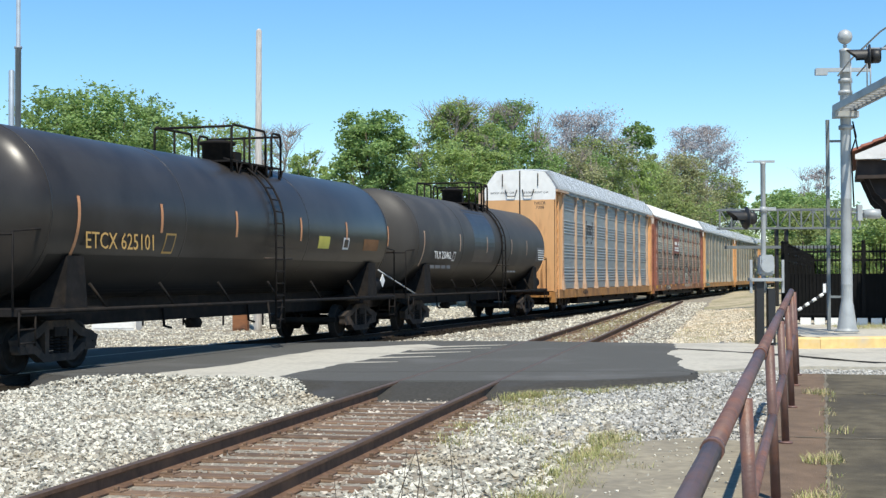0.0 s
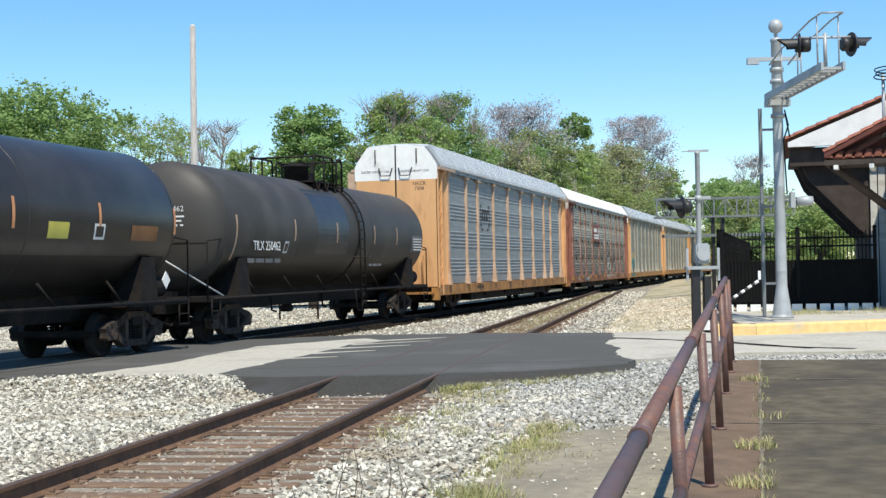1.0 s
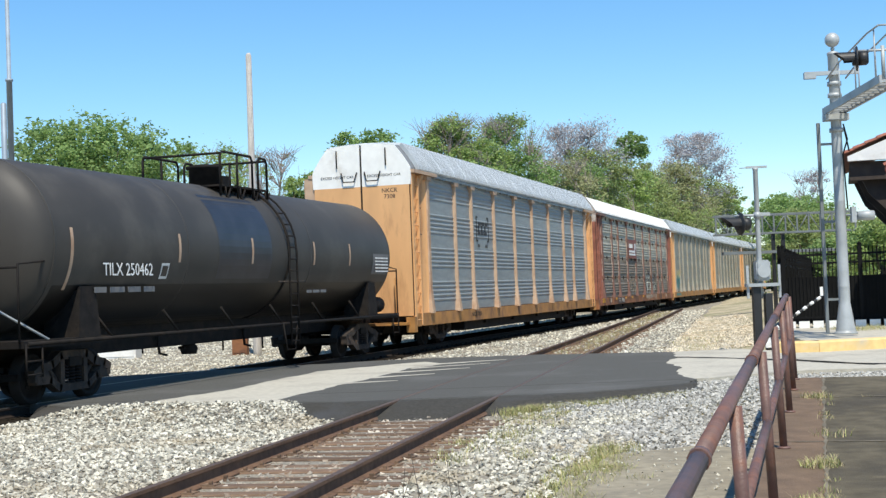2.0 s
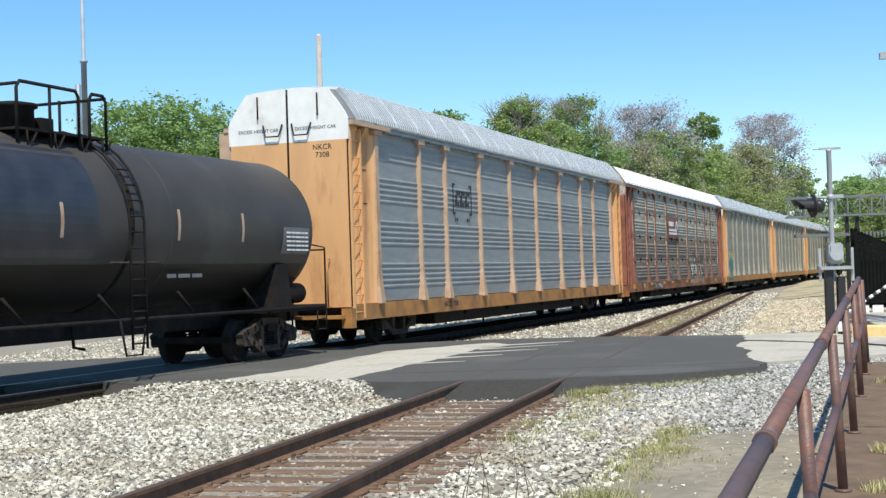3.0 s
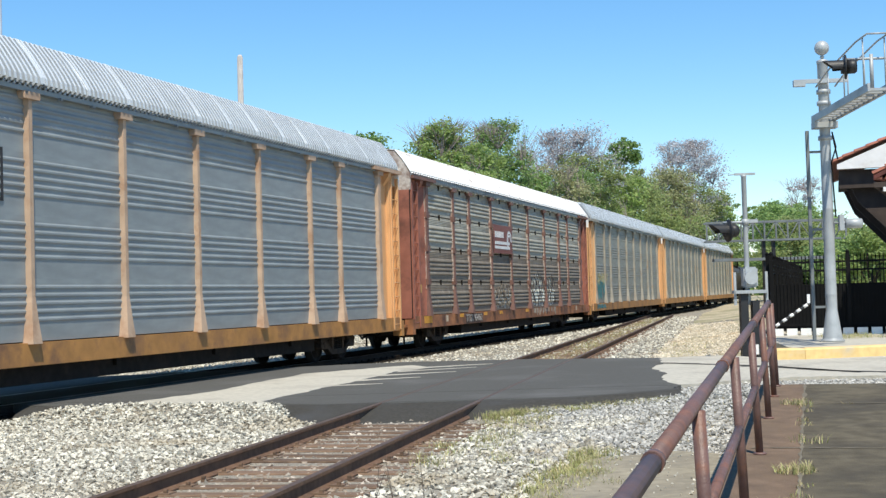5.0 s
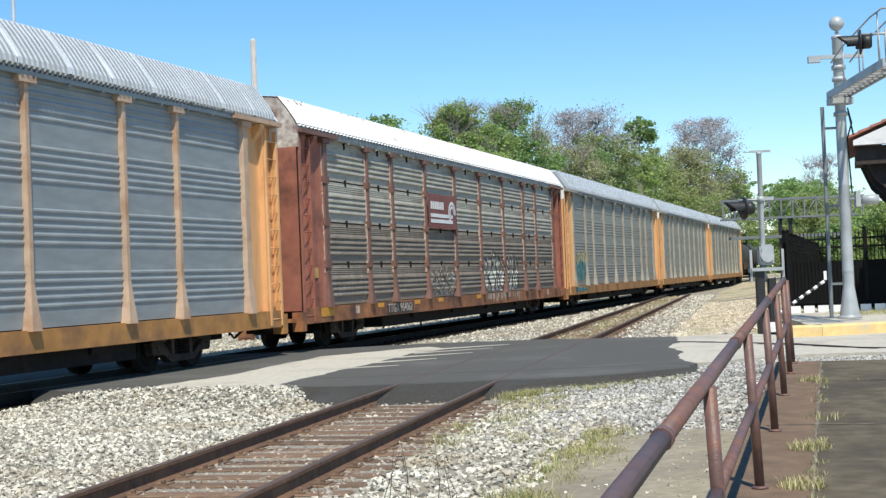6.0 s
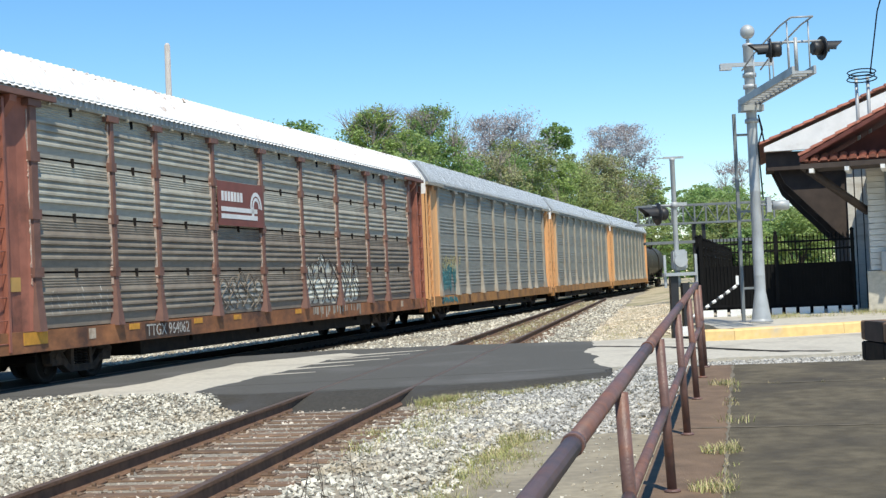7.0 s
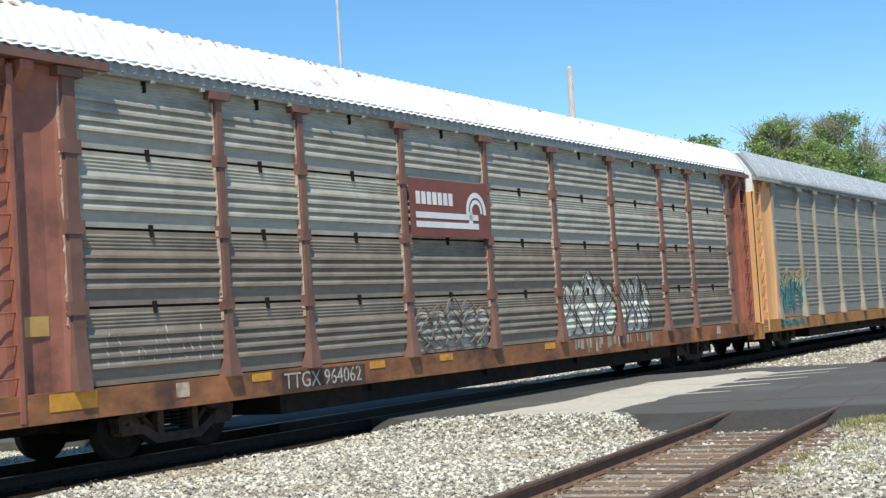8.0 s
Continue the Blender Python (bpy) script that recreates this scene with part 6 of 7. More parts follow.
    part("soffit", bm, M_SOFFIT, root)
    for k in range(9):
        bm = bmesh.new()
        box(bm, x0 + 0.25 + 0.95 * k, x0 + 0.37 + 0.95 * k, 37.93, 39.6, 4.0, 4.115)
        part("rafter", bm, M_WHITE, root)
    bm = bmesh.new()
    tube(bm, [(12.45, 40.2, 2.9), (10.95, 38.3, 4.1)], 0.12, 4)
    part("brace", bm, M_SOFFIT, root)
    # meter, conduit and vent pipes
    bm = bmesh.new()
    box(bm, 12.75, 13.1, 39.72, 39.9, 1.15, 1.75)
    bmesh.ops.bevel(bm, geom=bm.edges[:], offset=0.03, segments=2, affect="EDGES")
    tube(bm, [(12.9, 39.8, 1.7), (12.98, 39.8, 2.0), (12.98, 39.84, 4.2)], 0.03, 8)
    tube(bm, [(13.12, 39.8, 1.9), (13.12, 39.86, 4.2)], 0.03, 8)
    part("meter_box", bm, M_MAST, root)
    bm = bmesh.new()
    for x in (12.3, 12.62):
        tube(bm, [(x, 40.0, 4.6), (x, 40.0, 6.8)], 0.05, 8)
    part("service_pipe", bm, M_MAST, root)
    bm = bmesh.new()
    for r, z in ((0.42, 6.75), (0.36, 6.85), (0.40, 6.95)):
        tube(bm, [(12.46 + r * math.cos(a), 40.0 + 0.4 * r * math.sin(a), z + 0.12 * math.sin(a)) for a in [2 * math.pi * k / 16 for k in range(17)]], 0.018, 6)
    tube(bm, [(12.7, 40.0, 6.9), (13.0, 39.0, 8.5), (14.2, 36, 11.5), (16, 30, 15)], 0.02, 6)
    part("service_cable", bm, M_FENCE, root)
    # both blocks stand askew to the road
    for o in root.children:
        px, py, turn = (10.5, 44.0, -13) if o in far_parts else (12.4, 39.9, -19)
        o.matrix_basis = Matrix.Translation((px, py, 0)) @ pose(0, 0, 0, 0, 0, turn) @ Matrix.Translation((-px, -py, 0))


def tiled(root, eave, ridge, along, length, hip=False):
    """Rows of barrel tiles from the eave up to the ridge, built in short half-round pieces."""
    eave, ridge, along = Vector(eave), Vector(ridge), Vector(along).normalized()
    if hip:
        up = Vector((-along.y, along.x, 0)) * 4.0 + Vector((0, 0, ridge.z - eave.z))
    else:
        up = ridge - eave
    n_up = max(4, int(up.length / 0.38))
    n_al = int(length / 0.26)
    nrm = along.cross(up).normalized()
    if nrm.z < 0:
        nrm = -nrm
    bm = bmesh.new()
    for i in range(n_al):
        for j in range(n_up):
            f = j / n_up
            if hip and i * 0.26 < f * 4.35 - 0.2:
                continue
            p0 = eave + along * (0.13 + 0.26 * i) + up * f
            p1 = eave + along * (0.13 + 0.26 * i) + up * ((j + 1.12) / n_up)
            rings = []
            for p, r, lift in ((p0, 0.115, 0.03), (p1, 0.10, 0.0)):
                rings.append([bm.verts.new(p + along * (-r * math.cos(a)) + nrm * (r * 0.8 * math.sin(a) + lift)) for a in [math.pi * k / 4 for k in range(5)]])
            for k in range(4):
                bm.faces.new((rings[0][k], rings[0][k + 1], rings[1][k + 1], rings[1][k]))
            bm.faces.new(rings[0][::-1])
    # the bed under the tiles
    q = [eave, eave + along * length, eave + along * length + up, eave + up + (along * 4.35 if hip else Vector())]
    bm.faces.new([bm.verts.new(v) for v in q])
    tagged(part("roof_tiles", bm, M_TILE, root), kind="stuff")


depot()


def planter():
    root = empty("timber_planter", pose(7.85, 20.9, -0.25), "dark creosoted timber planter at the platform end", "planter")
    for k in range(3):
        for y, ln in ((-0.55, 1.25), (0.55, 1.25)):
            bm = bmesh.new()
            box(bm, -ln, ln, y - 0.1, y + 0.1, 0.02 + 0.32 * k, 0.32 + 0.32 * k)
            bmesh.ops.bevel(bm, geom=bm.edges[:], offset=0.025, segments=1, affect="EDGES")
            part("timber", bm, M_BLACK if k < 2 else M_WEATHERED, root)
        for x in (-1.15, 1.15):
            bm = bmesh.new()
            box(bm, x - 0.1, x + 0.1, -0.44, 0.44, 0.02 + 0.32 * k, 0.32 + 0.32 * k)
            part("timber", bm, M_BLACK if k < 2 else M_SOFFIT, root)
    bm = bmesh.new()
    box(bm, -1.04, 1.04, -0.44, 0.44, 0.0, 0.86)
    part("soil", bm, M_EARTH, root)


planter()

# ---- trees and woods ----


def leaf_mesh(name, centres, size, mat, rng, parent=None, flat=0.5):
    """Many small folded leaf clumps, two triangles each, round the given centres."""
    n = len(centres)
    c = np.asarray(centres, dtype=np.float64)
    u = rng.normal(size=(n, 3))
    u[:, 2] *= flat
    u /= np.linalg.norm(u, axis=1)[:, None]
    w = rng.normal(size=(n, 3)) * 0.75 + np.array([0.0, 0.0, 0.9])
    v = np.cross(u, w)
    v /= np.linalg.norm(v, axis=1)[:, None]
    s = size * rng.uniform(0.6, 1.4, size=(n, 1))
    k = np.cross(u, v) * s * 0.3
    pts = np.stack([c - u * s, c - v * s * 0.6 + k, c + u * s, c + v * s * 0.6 + k], 1).reshape(-1, 3)
    idx = np.arange(4 * n, dtype=np.int32).reshape(n, 4)
    tri = np.concatenate([idx[:, [0, 1, 2]], idx[:, [0, 2, 3]]], 1).reshape(-1, 3)
    me = bpy.data.meshes.new(name)
    me.from_pydata(pts.tolist(), [], tri.tolist())
    me.materials.append(mat)
    ob = new(name, me)
    if parent is not None:
        ob.parent = parent
    return ob


def crown_points(rng, blobs, n):
    """Leaf centres in small uneven sprays on the outer part of overlapping clumps."""
    vol = np.array([b[3] ** 2 for b in blobs])
    m = max(60, n // 45)
    pick = rng.choice(len(blobs), size=m, p=vol / vol.sum())
    b = np.array(blobs)[pick]
    d = rng.normal(size=(m, 3))
    d[:, 2] += 0.35
    d /= np.linalg.norm(d, axis=1)[:, None]
    d[:, 2] *= 0.8
    spray = b[:, :3] + d * b[:, 3:4] * (0.45 + 0.62 * rng.random((m, 1)) ** 0.5)
    reach = b[:, 3] * rng.uniform(0.14, 0.34, m)
    who = rng.integers(0, m, n)
    off = rng.normal(size=(n, 3)) * reach[who][:, None]
    off[:, 2] *= 0.6
    return spray[who] + off


def tree(x, y, top, width, clear, mat, label, seed, leaves=4200, size=0.20, clumps=26, twigs=0, twig_h=1.5):
    rng = np.random.default_rng(seed)
    root = empty("tree", pose(x, y, -0.25), label, "tree", "trees behind the railway")
    top = top + 0.25
    bm = bmesh.new()
    lean = rng.uniform(-0.4, 0.4)
    trunk = [(0, 0, 0), (lean * 0.3, 0, clear * 0.5), (lean, 0.1, clear), (lean * 1.1, 0, (clear + top) / 2)]
    tube(bm, trunk, 0.10 + top * 0.018, 8, 0.06)
    part("trunk", bm, M_BARK, root)
    blobs = []
    for k in range(clumps):
        a = 2.4 * k + rng.uniform(-0.4, 0.4)
        f = (k + 0.5) / clumps
        zz = clear + (top - clear) * (0.10 + 0.88 * f)
        bulge = math.sqrt(max(0.05, 1 - (2 * f - 0.85) ** 2 / 1.6))
        rr = width / 2 * bulge * (0.3 + 0.7 * rng.random()) * 0.95
        br = width * 0.5 * rng.uniform(0.18, 0.42)
        cx, cy = lean + rr * math.cos(a), rr * math.sin(a) * 0.8
        blobs.append((cx, cy, min(zz, top - br * 0.55), br))
        if k % 2 == 0:
            z0 = clear * 0.75 + (top - clear) * 0.35 * f
            limb = bmesh.new()
            tube(limb, [(lean * 0.8, 0, z0), (cx * 0.5, cy * 0.5, (z0 + zz) / 2 + 0.2), (cx, cy, zz)], 0.035 + 0.006 * top, 5, 0.02)
            part("limb", limb, M_BARK, root)
    if twigs:
        bm = bmesh.new()
        for k in range(twigs):
            b = blobs[int(rng.integers(len(blobs) // 2, len(blobs)))]
            p = Vector(b[:3])
            d = Vector((rng.normal() * 0.45, rng.normal() * 0.45, 1.0)).normalized()
            q = p + d * (b[3] + twig_h * rng.uniform(0.4, 1.0))
            q.z = min(q.z, top + 0.25)
            tube(bm, [p, (p + q) / 2 + Vector((rng.normal() * 0.1, 0, 0)), q], 0.028, 4, 0.010, cap=False)
            e = (p + q) / 2
            tube(bm, [e, e + Vector((rng.normal() * 0.6, rng.normal() * 0.4, 0.7))], 0.016, 4, 0.008, cap=False)
        tagged(part("twig_mass", bm, M_TWIG, root), kind="stuff")
    leaf_mesh("crown", crown_points(rng, blobs, int(leaves * 2.1)), size * 0.66, mat, rng, root)
    return root


tree(-22.6, 75.0, 11.3, 9.2, 7.4, M_LEAF_B, "broad green tree with bare forked limbs below its crown", 1, 8600, 0.18, 30, 0, 0.0)
tree(-29.0, 92.0, 12.2, 5.4, 3.2, M_LEAF_C, "olive green tree behind the yard", 3, 5400, 0.19, 26, 0, 0.0)
tree(-25.5, 96.0, 11.8, 6.8, 2.4, M_LEAF_A, "small light green tree behind the yard", 4, 4800, 0.17, 22, 0, 0.0)
tree(-20.2, 90.0, 11.5, 8.0, 2.9, M_LEAF_A, "light green feathery tree behind the train", 5, 6900, 0.14, 26, 40, 1.0)
tree(-17.8, 100.0, 12.2, 6.1, 2.5, M_LEAF_T, "nearly bare grey-brown tree with thin twigs", 6, 1350, 0.10, 22, 190, 2.2)
tree(-14.9, 96.0, 10.3, 5.0, 1.6, M_LEAF_A, "small light green tree behind the train", 7, 3600, 0.17, 22, 0, 0.0)
tree(-7.0, 66.0, 9.4, 4.7, 1.9, M_LEAF_B, "dense dark green tree beside the railway", 8, 10200, 0.14, 32, 0, 0.0)
tree(-9.9, 78.0, 8.4, 3.7, 1.3, M_LEAF_A, "light green bush beside the railway", 9, 3600, 0.15, 20, 0, 0.0)
tree(-4.2, 85.0, 12.1, 6.0, 2.4, M_LEAF_A, "fresh green tree with bare twigs at its top", 10, 9750, 0.15, 30, 170, 1.7)
tree(-6.6, 90.0, 10.7, 4.7, 1.6, M_LEAF_B, "green tree between taller ones", 11, 4800, 0.17, 22, 0, 0.0)
tree(-0.6, 92.0, 12.8, 7.4, 2.6, M_LEAF_B, "green spring tree with bare grey twigs above", 12, 9000, 0.15, 28, 230, 2.0)
tree(-2.1, 82.0, 10.5, 4.2, 1.6, M_LEAF_A, "fresh green tree beside the line", 13, 6000, 0.15, 24, 0, 0.0)
tree(0.8, 90.0, 10.2, 5.5, 1.5, M_LEAF_B, "deep green tree beside the line", 14, 6300, 0.15, 24, 0, 0.0)
tree(4.7, 112.0, 14.6, 9.0, 5.1, M_LEAF_P, "mauve blossoming tree with dark twigs", 15, 9000, 0.13, 28, 190, 1.4)
tree(10.9, 128.0, 15.7, 4.8, 2.3, M_LEAF_B, "narrow dark green tree behind the bushes", 16, 6300, 0.19, 34, 0, 0.0)
tree(20.9, 162.0, 18.6, 11.4, 6.5, M_LEAF_P, "mauve blossoming tree behind the bushes", 17, 9000, 0.17, 28, 190, 1.6)
tree(3.7, 100.0, 10.5, 6.6, 1.1, M_LEAF_T, "brownish tree just coming into leaf", 18, 5400, 0.15, 26, 110, 1.2)
tree(7.0, 110.0, 12.2, 6.7, 1.2, M_LEAF_C, "olive tree of the wood beside the line", 19, 7200, 0.16, 26, 60, 1.0)
tree(11.4, 126.0, 12.6, 8.3, 1.3, M_LEAF_C, "olive bushy tree just coming into leaf", 20, 7200, 0.17, 26, 60, 1.0)
tree(15.6, 138.0, 13.2, 8.4, 1.3, M_LEAF_T, "brown-green tree just coming into leaf", 21, 6300, 0.19, 26, 80, 1.2)
tree(21.3, 160.0, 13.7, 9.0, 1.4, M_LEAF_C, "olive tree of the wood beside the line", 22, 6300, 0.21, 26, 0, 0.0)
tree(27.1, 182.0, 13.6, 7.7, 1.4, M_LEAF_A, "light green tree at the end of the wood", 23, 4800, 0.24, 22, 0, 0.0)
tree(36.0, 215.0, 14.6, 9.1, 1.5, M_LEAF_B, "green tree far down the line", 24, 3900, 0.27, 20, 0, 0.0)
tree(43.2, 230.0, 15.7, 8.6, 2.4, M_LEAF_A, "light green tree far down the line", 25, 3300, 0.27, 20, 0, 0.0)
tree(31.9, 150.0, 13.0, 4.9, 3.9, M_LEAF_P, "bare mauve tree far behind the depot", 26, 1350, 0.17, 20, 120, 1.6)
tree(18.1, 88.0, 4.7, 4.6, 0.5, M_LEAF_C, "yellow-green bush behind the black fence", 27, 4800, 0.14, 22, 0, 0.0)
tree(16.8, 66.0, 4.1, 3.4, 0.4, M_LEAF_A, "bright green bush behind the black fence", 28, 4800, 0.13, 22, 0, 0.0)
tree(17.6, 76.0, 3.6, 4.3, 0.4, M_LEAF_B, "green shrub behind the black fence", 29, 4500, 0.14, 22, 0, 0.0)
tree(5.3, 104.0, 10.4, 5.9, 1.0, M_LEAF_B, "green undergrowth beside the line", 30, 5400, 0.17, 24, 0, 0.0)
tree(8.6, 116.0, 11.2, 7.1, 1.1, M_LEAF_A, "light green undergrowth beside the line", 31, 5400, 0.19, 24, 0, 0.0)
tree(13.5, 132.0, 11.5, 8.1, 1.1, M_LEAF_C, "olive undergrowth beside the line", 32, 5400, 0.20, 24, 0, 0.0)
tree(-2.9, 80.0, 9.3, 5.3, 1.1, M_LEAF_A, "fresh green bush behind the train", 33, 5400, 0.15, 24, 0, 0.0)
tree(18.4, 150.0, 13.5, 7.8, 1.3, M_LEAF_A, "yellow-green tree of the wood", 34, 5100, 0.20, 24, 0, 0.0)

tree(24.5, 118.0, 7.2, 7.5, 0.4, M_LEAF_C, "olive scrub behind the signal bridge", 41, 6000, 0.2, 26, 0, 0.0)
tree(28.8, 140.0, 9.6, 9.5, 0.4, M_LEAF_B, "dark green thicket far down the line", 42, 6500, 0.24, 28, 0, 0.0)
tree(31.5, 160.0, 10.8, 10.0, 0.4, M_LEAF_B, "green thicket far behind the fence", 43, 6000, 0.26, 28, 0, 0.0)
tree(26.5, 108.0, 6.0, 8.0, 0.3, M_LEAF_C, "yellow-green scrub behind the black fence", 44, 6000, 0.19, 26, 0, 0.0)
tree(22.0, 92.0, 4.6, 6.5, 0.3, M_LEAF_B, "low dark scrub behind the black fence", 45, 5500, 0.17, 26, 0, 0.0)
tree(39.0, 175.0, 10.5, 11.0, 0.4, M_LEAF_B, "green thicket behind the depot", 46, 5500, 0.28, 26, 0, 0.0)


def far_woods():
    rng = np.random.default_rng(77)
    n = 30000
    x = rng.uniform(-190, 260, n)
    y = 285 + 30 * rng.random(n) + 0.12 * np.abs(x)
    hmax = 10.5 + 3.0 * np.sin(x * 0.13) + 1.3 * np.sin(x * 0.41 + 1)
    z = -0.4 + hmax * rng.random(n) ** 0.8
    tagged(leaf_mesh("far_woods", np.stack([x * 1.5, y, z], 1), 1.0, M_LEAF_B, rng), "distant belt of green woods", "woods", kind="stuff")


far_woods()

# ---- loose stones, weeds ----


def stones(name, pts, sizes, mat, label, seed):
    """Angular crushed stones, eight faces each."""
    rng = np.random.default_rng(seed)
    n = len(pts)
    base = np.array([(1, 0, 0), (-1, 0, 0), (0, 1, 0), (0, -1, 0), (0, 0, 1), (0, 0, -1)], float)
    fac = np.array([(0, 2, 4), (2, 1, 4), (1, 3, 4), (3, 0, 4), (2, 0, 5), (1, 2, 5), (3, 1, 5), (0, 3, 5)])
    v = base[None] * rng.uniform(0.55, 1.25, (n, 6, 1)) + rng.normal(0, 0.22, (n, 6, 3))
    q = rng.normal(size=(n, 4))
    q /= np.linalg.norm(q, axis=1)[:, None]
    a, b, c, d = q.T
    R = np.stack([1 - 2 * (c * c + d * d), 2 * (b * c - a * d), 2 * (b * d + a * c), 2 * (b * c + a * d), 1 - 2 * (b * b + d * d), 2 * (c * d - a * b), 2 * (b * d - a * c), 2 * (c * d + a * b), 1 - 2 * (b * b + c * c)], 1).reshape(n, 3, 3)
    v = np.einsum("nij,nkj->nki", R, v) * np.asarray(sizes)[:, None, None]
    v[:, :, 2] *= 0.8
    v += np.asarray(pts)[:, None, :]
    f = (fac[None] + 6 * np.arange(n)[:, None, None]).reshape(-1, 3)
    me = bpy.data.meshes.new(name)
    me.from_pydata(v.reshape(-1, 3).tolist(), [], f.tolist())
    me.materials.append(mat)
    return tagged(new(name, me), label, "gravel", kind="stuff")


def in_poly(x, y, poly):
    inside = np.zeros(len(x), bool)
    j = len(poly) - 1
    for i in range(len(poly)):
        (xi, yi), (xj, yj) = poly[i], poly[j]
        hit = ((yi > y) != (yj > y)) & (x < (xj - xi) * (y - yi) / (yj - yi + 1e-9) + xi)
        inside ^= hit
        j = i
    return inside


def side_off(x, y):
    """Distance to the right of the side track's centre line."""
    return (x - (SIDE_X + SIDE_K * y)) / math.hypot(1, SIDE_K)


MAIN_Y = np.linspace(0, 130, 131)
MAIN_X = np.interp(MAIN_Y, [main_line(s)[0].y for s in range(-24, 125, 2)], [main_line(s)[0].x for s in range(-24, 125, 2)])


def main_off(x, y):
    return (x - np.interp(y, MAIN_Y, MAIN_X)) * 0.968


PATH_POLY = [(-1.6, 1.0), (-0.32, 1.0), (0.3, 4.0), (1.1, 7.6), (2.0, 12.0), (2.55, 14.6), (1.9, 15.2), (0.9, 14.6), (0.35, 12.6), (0.0, 10.5), (-0.6, 6.5)]


def scatter_ballast():
    rng = np.random.default_rng(4)

    def field(n, x0, x1, y0, y1, ypow=1.0):
        y = y0 + (y1 - y0) * rng.random(n) ** ypow
        return rng.uniform(x0, x1, n), y

    def clean(x, y, road_keep=0.012):
        so, mo = side_off(x, y), main_off(x, y)
        ok = ~in_poly(x, y, ROAD) & (np.abs(np.abs(so) - 0.755) > 0.085) & (np.abs(np.abs(mo) - 0.755) > 0.085)
        return ok, so, mo
    # near field, between the main track and the platform
    x, y = field(78000, -15, 3.5, 6.0, 23.4)
    ok, so, mo = clean(x, y)
    ok &= np.abs(mo) > 1.75 + 0.15 * np.sin(y * 2.3)
    ok &= (so < 3.0 + 0.25 * np.sin(y * 1.7)) & ~in_poly(x, y, PATH_POLY) & (x < -0.468 + 0.2156 * y - 0.25)
    between = np.abs(so) < 1.3
    ok &= ~between | (rng.random(len(x)) < 0.42)
    x, y, so, between = x[ok], y[ok], so[ok], between[ok]
    z = np.where(np.abs(so) < 0.72, -0.185, np.where(between, -0.178, -0.165)) + rng.uniform(-0.012, 0.012, len(x))
    size = rng.uniform(0.02, 0.042, len(x))
    pts = np.stack([x, y, z], 1)
    bank = np.array([bank_z(px, py) if 18.2 < py < 23 and -8.2 < px < -2.6 else -0.215 for px, py in zip(x, y)])
    pts[:, 2] += bank + 0.215
    rust = np.abs(so + rng.normal(0, 0.12, len(x))) < 1.15
    stones("ballast_stones", pts[~rust], size[~rust], M_STONE, "pale crushed limestone ballast, loose", 11)
    stones("stained_stones", pts[rust], size[rust], M_STONE_RUST, "rust-stained ballast between the side track's rails", 17)
    # bright field beyond the crossing and behind the main track
    x, y = field(46000, -16, 14, 33.5, 92, 1.6)
    ok, so, mo = clean(x, y)
    ok &= (np.abs(mo) > 1.75 + 0.15 * np.sin(y * 2.3)) & ((so < 2.4) & (mo < 9) | (mo < -1.5))
    ok &= ~((np.abs(so) < 0.7) & (rng.random(len(x)) < 0.6))
    x, y = x[ok], y[ok]
    stones("ballast_stones", np.stack([x, y, np.full(len(x), -0.168) + rng.uniform(-0.012, 0.012, len(x))], 1), 0.03 + 0.0007 * (y - 30) + rng.uniform(-0.008, 0.014, len(x)), M_STONE, "pale crushed limestone ballast beyond the crossing", 12)
    # greyer, coarser stone by the road's near edge and the platform end
    x, y = field(34000, -0.8, 9.5, 14.2, 25.2)
    ok, so, mo = clean(x, y)
    ok &= (so > 1.6) & ~in_poly(x, y, PATH_POLY) & (y < 24.9) & (y < 22.6 + 0.5 * x) & (((x < -0.468 + 0.2156 * y - 0.2) & (y > 14.8)) | (y > 19.2))
    x, y = x[ok], y[ok]
    stones("grey_stones", np.stack([x, y, -0.19 + 0.02 * rng.random(len(x)) + np.clip((y - 19) * 0.03, 0, 0.11)], 1), rng.uniform(0.02, 0.046, len(x)), M_STONE_GREY, "coarse grey crushed stone by the road edge", 13)
    # main track stone, its oily colour deepened to stand for the train's shade
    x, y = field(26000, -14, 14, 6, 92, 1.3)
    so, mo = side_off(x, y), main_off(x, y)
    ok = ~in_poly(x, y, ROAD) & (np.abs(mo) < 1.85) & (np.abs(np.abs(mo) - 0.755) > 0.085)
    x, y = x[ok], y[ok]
    stones("oily_stones", np.stack([x, y, -0.17 + rng.uniform(-0.012, 0.012, len(x))], 1), rng.uniform(0.025, 0.05, len(x)), M_STONE_OILSHADE, "ballast of the main track, dark from oil and painted-in shade", 16)
    # grit on the path and the tan bank past the crossing
    x, y = field(900, -1, 2.4, 5, 15)
    ok = in_poly(x, y, PATH_POLY)
    x, y = x[ok], y[ok]
    stones("grit", np.stack([x, y, np.full(len(x), -0.13)], 1), rng.uniform(0.006, 0.022, len(x)), M_STONE, "scattered grit on the path", 14)
    x, y = field(26000, 2.5, 13, 34.2, 75, 1.3)
    so = side_off(x, y)
    ok = (so > 2.0) & (so < 7) & ~((x > 5.2) & (y < 36.4)) & (x < 7.4 + 0.137 * (y - 42))
    x, y, so = x[ok], y[ok], so[ok]
    stones("bank_stones", np.stack([x, y, -0.22 + np.minimum(0.34, 0.10 * np.maximum(0, so - 3.2))], 1), rng.uniform(0.025, 0.06, len(x)), M_STONE_TAN, "tan stones on the low bank", 15)


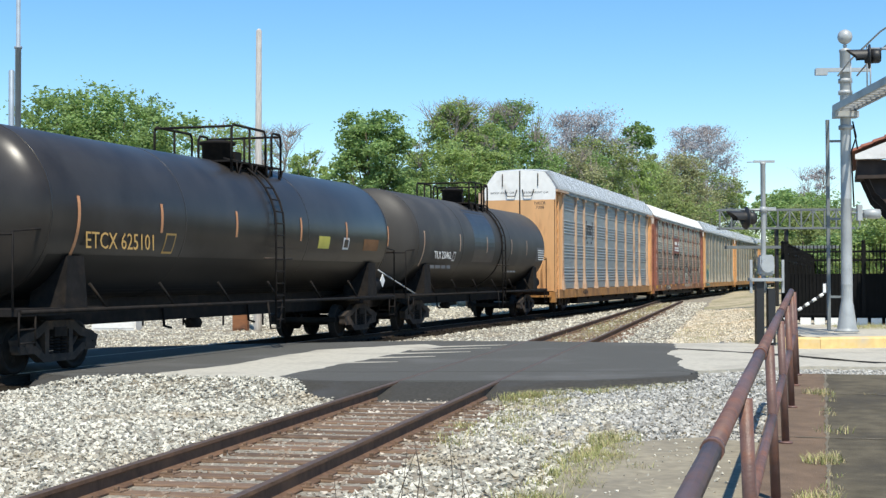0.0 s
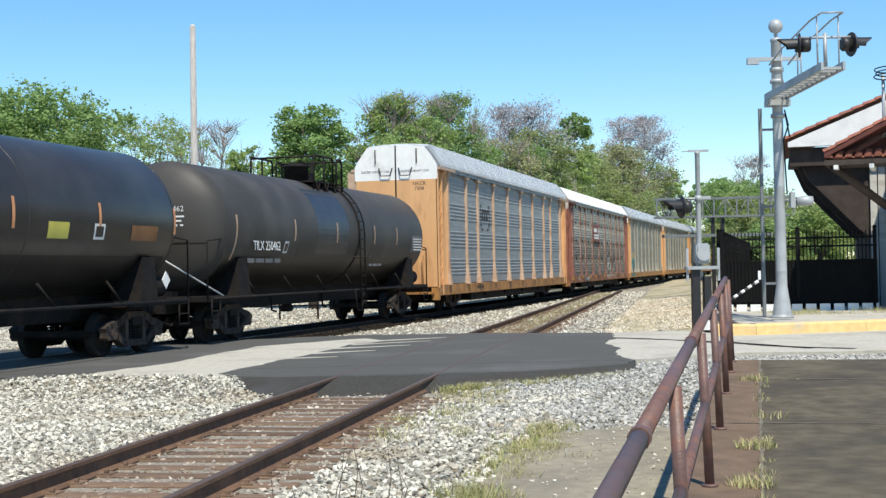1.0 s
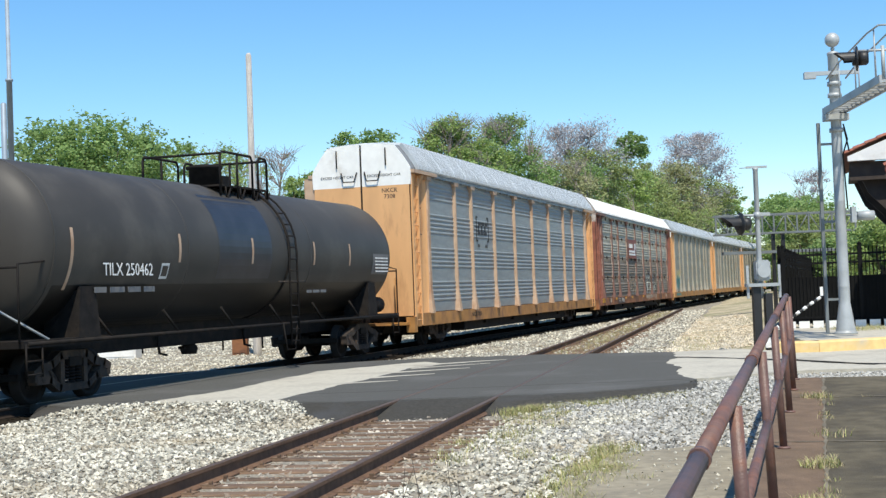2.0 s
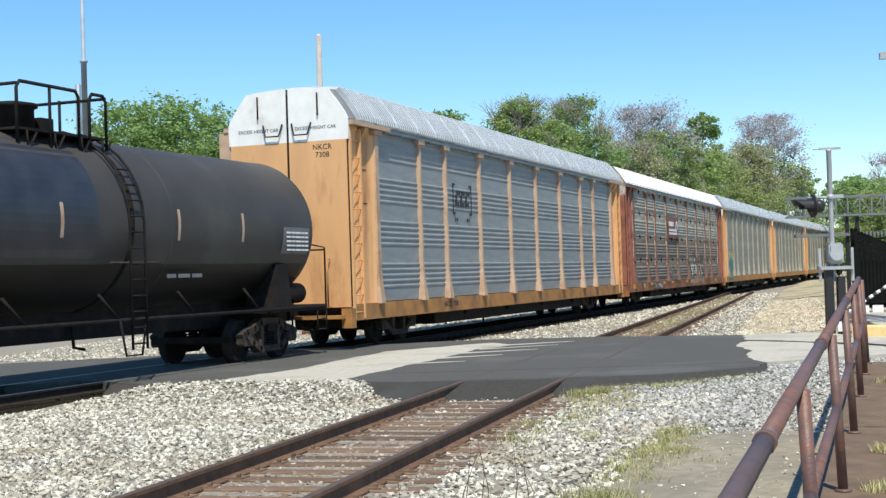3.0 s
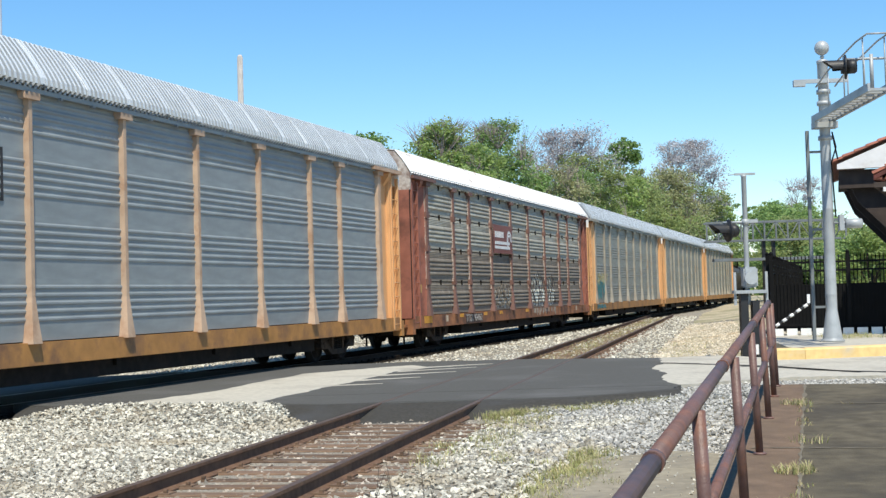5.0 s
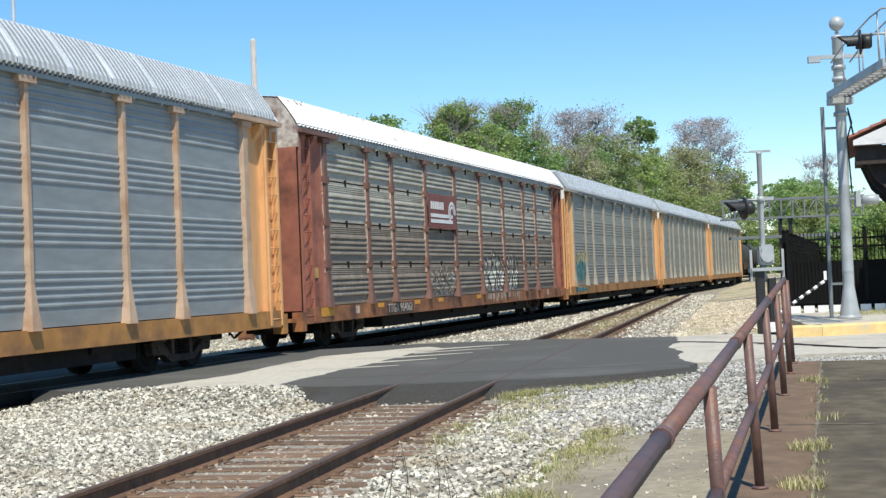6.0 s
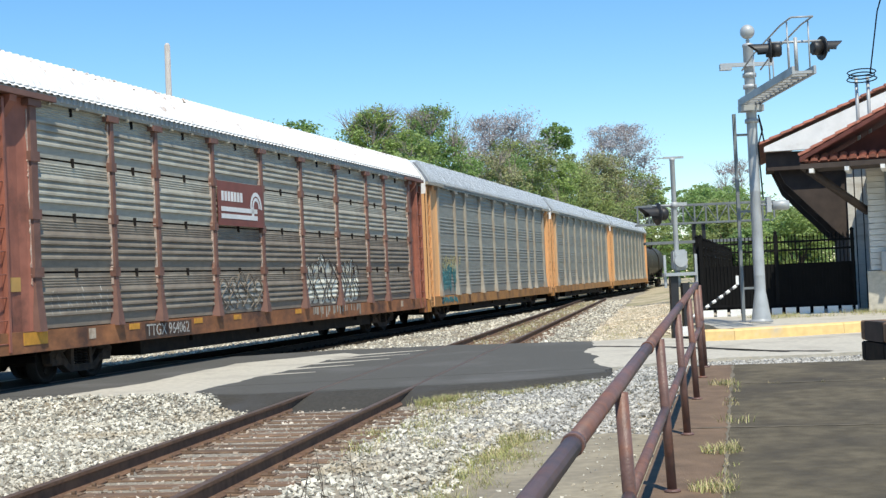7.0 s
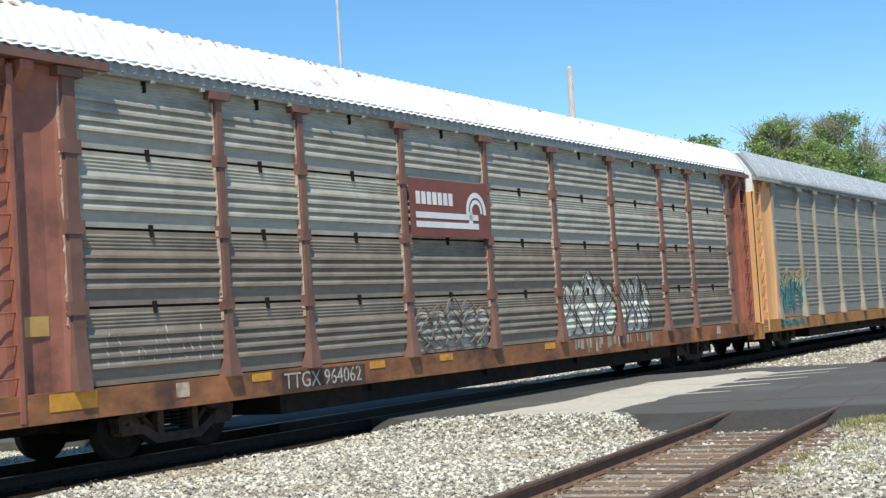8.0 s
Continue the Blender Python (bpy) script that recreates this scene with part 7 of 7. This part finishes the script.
M_STONE_OILSHADE = material("oily_shade_stone", (0.024, 0.019, 0.014), 0.95, var=0.3, scale=6, island=0.5, bump=0.2, bump_scale=60, spec=0.05)
M_STONE_TAN = material("tan_stone", (0.58, 0.51, 0.39), 0.9, var=0.2, scale=9, island=0.35, dirt=(0.46, 0.34, 0.2), dirt_amt=0.3, dirt_scale=0.4, bump=0.2, bump_scale=60)
scatter_ballast()


def blades(name, pts, hts, mat, label, seed, width=0.0035):
    rng = np.random.default_rng(seed)
    n = len(pts)
    p = np.asarray(pts, float)
    h = np.asarray(hts)[:, None]
    a = rng.uniform(0, 2 * np.pi, n)
    side = np.stack([np.cos(a), np.sin(a), np.zeros(n)], 1) * width
    bend = np.stack([-np.sin(a), np.cos(a), np.zeros(n)], 1) * h * rng.uniform(0.2, 1.3, (n, 1))
    up = np.array([0, 0, 1.0]) * h
    v = np.stack([p - side, p + side, p + side * 0.7 + bend * 0.35 + up * 0.6, p - side * 0.7 + bend * 0.35 + up * 0.6, p + bend + up], 1).reshape(-1, 3)
    i = 5 * np.arange(n)[:, None]
    tri = np.concatenate([i + [0, 1, 2], i + [0, 2, 3], i + [3, 2, 4]], 1).reshape(-1, 3)
    me = bpy.data.meshes.new(name)
    me.from_pydata(v.tolist(), [], tri.tolist())
    me.materials.append(mat)
    return tagged(new(name, me), label, "grass", kind="stuff")


def weeds():
    rng = np.random.default_rng(8)
    green, dry = [], []

    def tuft(x, y, z, r, n, h, mix=0.35):
        for _ in range(int(n * 2.2)):
            d, a = 1.35 * r * math.sqrt(rng.random()), rng.uniform(0, 6.283)
            row = (x + d * math.cos(a), y + d * math.sin(a), z, h * rng.uniform(0.25, 1.05))
            (dry if rng.random() < mix else green).append(row)
    # a ragged strip along the path's edge
    for k in range(170):
        y = rng.uniform(6.2, 15.5)
        x = -0.62 + 0.185 * (y - 6.5) + rng.normal(0, 0.16)
        tuft(x, y, -0.19, 0.10, 26, 0.20 if y < 11 else 0.12, 0.3)
    # along the road's near edge and the stones
    for k in range(90):
        f = rng.random()
        x, y = -0.4 + 3.2 * f + rng.normal(0, 0.12), 20.1 + 2.2 * f - 0.35 * rng.random() + rng.normal(0, 0.1)
        tuft(x, y, -0.17, 0.13, 22, 0.13, 0.35)
    for k in range(60):
        y = rng.uniform(14.5, 20.0)
        x = side_line(y, rng.uniform(1.2, 2.2)).x
        tuft(x, y, -0.17, 0.12, 16, 0.09, 0.4)
    # platform joints
    for yj in (8.9, 12.8, 16.4):
        for k in range(5):
            w = rng.uniform(0.5, 4.0)
            y = yj + rng.normal(0, 0.03) - 0.2 * w
            tuft(RAIL_X(yj) + w, y, DECK_Z(yj), 0.05, 5, 0.03, 0.7)
    for k in range(14):
        y = rng.uniform(5, 18.5)
        tuft(RAIL_X(y) + 0.43, y - 0.09, DECK_Z(y), 0.07, 12, 0.06, 0.6)
    for yj, w, n in ((16.3, 0.34, 70), (11.35, 0.4, 120), (9.7, 0.36, 110), (13.1, 0.5, 25), (7.6, 0.5, 60)):
        tuft(RAIL_X(yj) + w, yj, DECK_Z(yj), 0.13, n, 0.085, 0.45)
    # between the far rails, on the bank, at the planter and the sidewalk
    for k in range(240):
        y = rng.uniform(35, 88)
        tuft(side_line(y).x + rng.normal(0, 0.3), y, -0.2, 0.3, 12, 0.17, 0.45)
    for k in range(45):
        y = rng.uniform(34.5, 46)
        x = rng.uniform(side_line(y, 2.5).x, side_line(y, 5.2).x)
        tuft(x, y, -0.15, 0.25, 10, 0.12, 0.6)
    for k in range(70):
        tuft(6.1 + rng.uniform(-0.3, 2.6), 21.9 + rng.normal(0, 0.35), -0.2, 0.16, 26, 0.24, 0.3)
    for k in range(60):
        tuft(rng.uniform(8.6, 13), rng.uniform(37.5, 40.2), 0.17, 0.2, 14, 0.14, 0.4)
    for name, rows, mat, lab in (("grass", green, M_GRASS, "thin green weeds and grass in the gravel"), ("dry_grass", dry, M_STRAW, "dry straw-coloured grass in the gravel")):
        a = np.array(rows)
        blades(name, a[:, :3], a[:, 3], mat, lab, 31)
    # a few tall bare stalks near the side track
    bm = bmesh.new()
    r = random.Random(2)
    for k in range(9):
        x, y = -0.95 + r.uniform(-0.35, 0.5), 9.4 + r.uniform(-0.6, 1.2)
        h = r.uniform(0.3, 0.75)
        tube(bm, [(x, y, -0.2), (x + 0.04, y, -0.2 + h * 0.5), (x + r.uniform(-0.05, 0.16), y, -0.2 + h)], 0.005, 5, 0.002, cap=False)
    tagged(part("weed_stalks", bm, M_BARK), "thin dry weed stalks beside the track", "weeds", kind="stuff")


weeds()


def motions():
    """The train rolls towards the viewer's side; every wheelset turns with it."""
    for car, rel, half in TRAIN:
        walk(car, [(0.5 * k, car_pose(0.5 * k, rel, half)) for k in range(17)])
    rows = []
    for k in range(121):
        t = 8.0 * k / 120
        rows.append((t, math.degrees((SPEED * t + 0.0056 * t * t) / WHEEL_R)))
    for ob, dx in WHEELSETS:
        walk(ob, [(t, pose(dx, 0, WHEEL_R, 0, -a % 360, 0)) for t, a in rows])


motions()
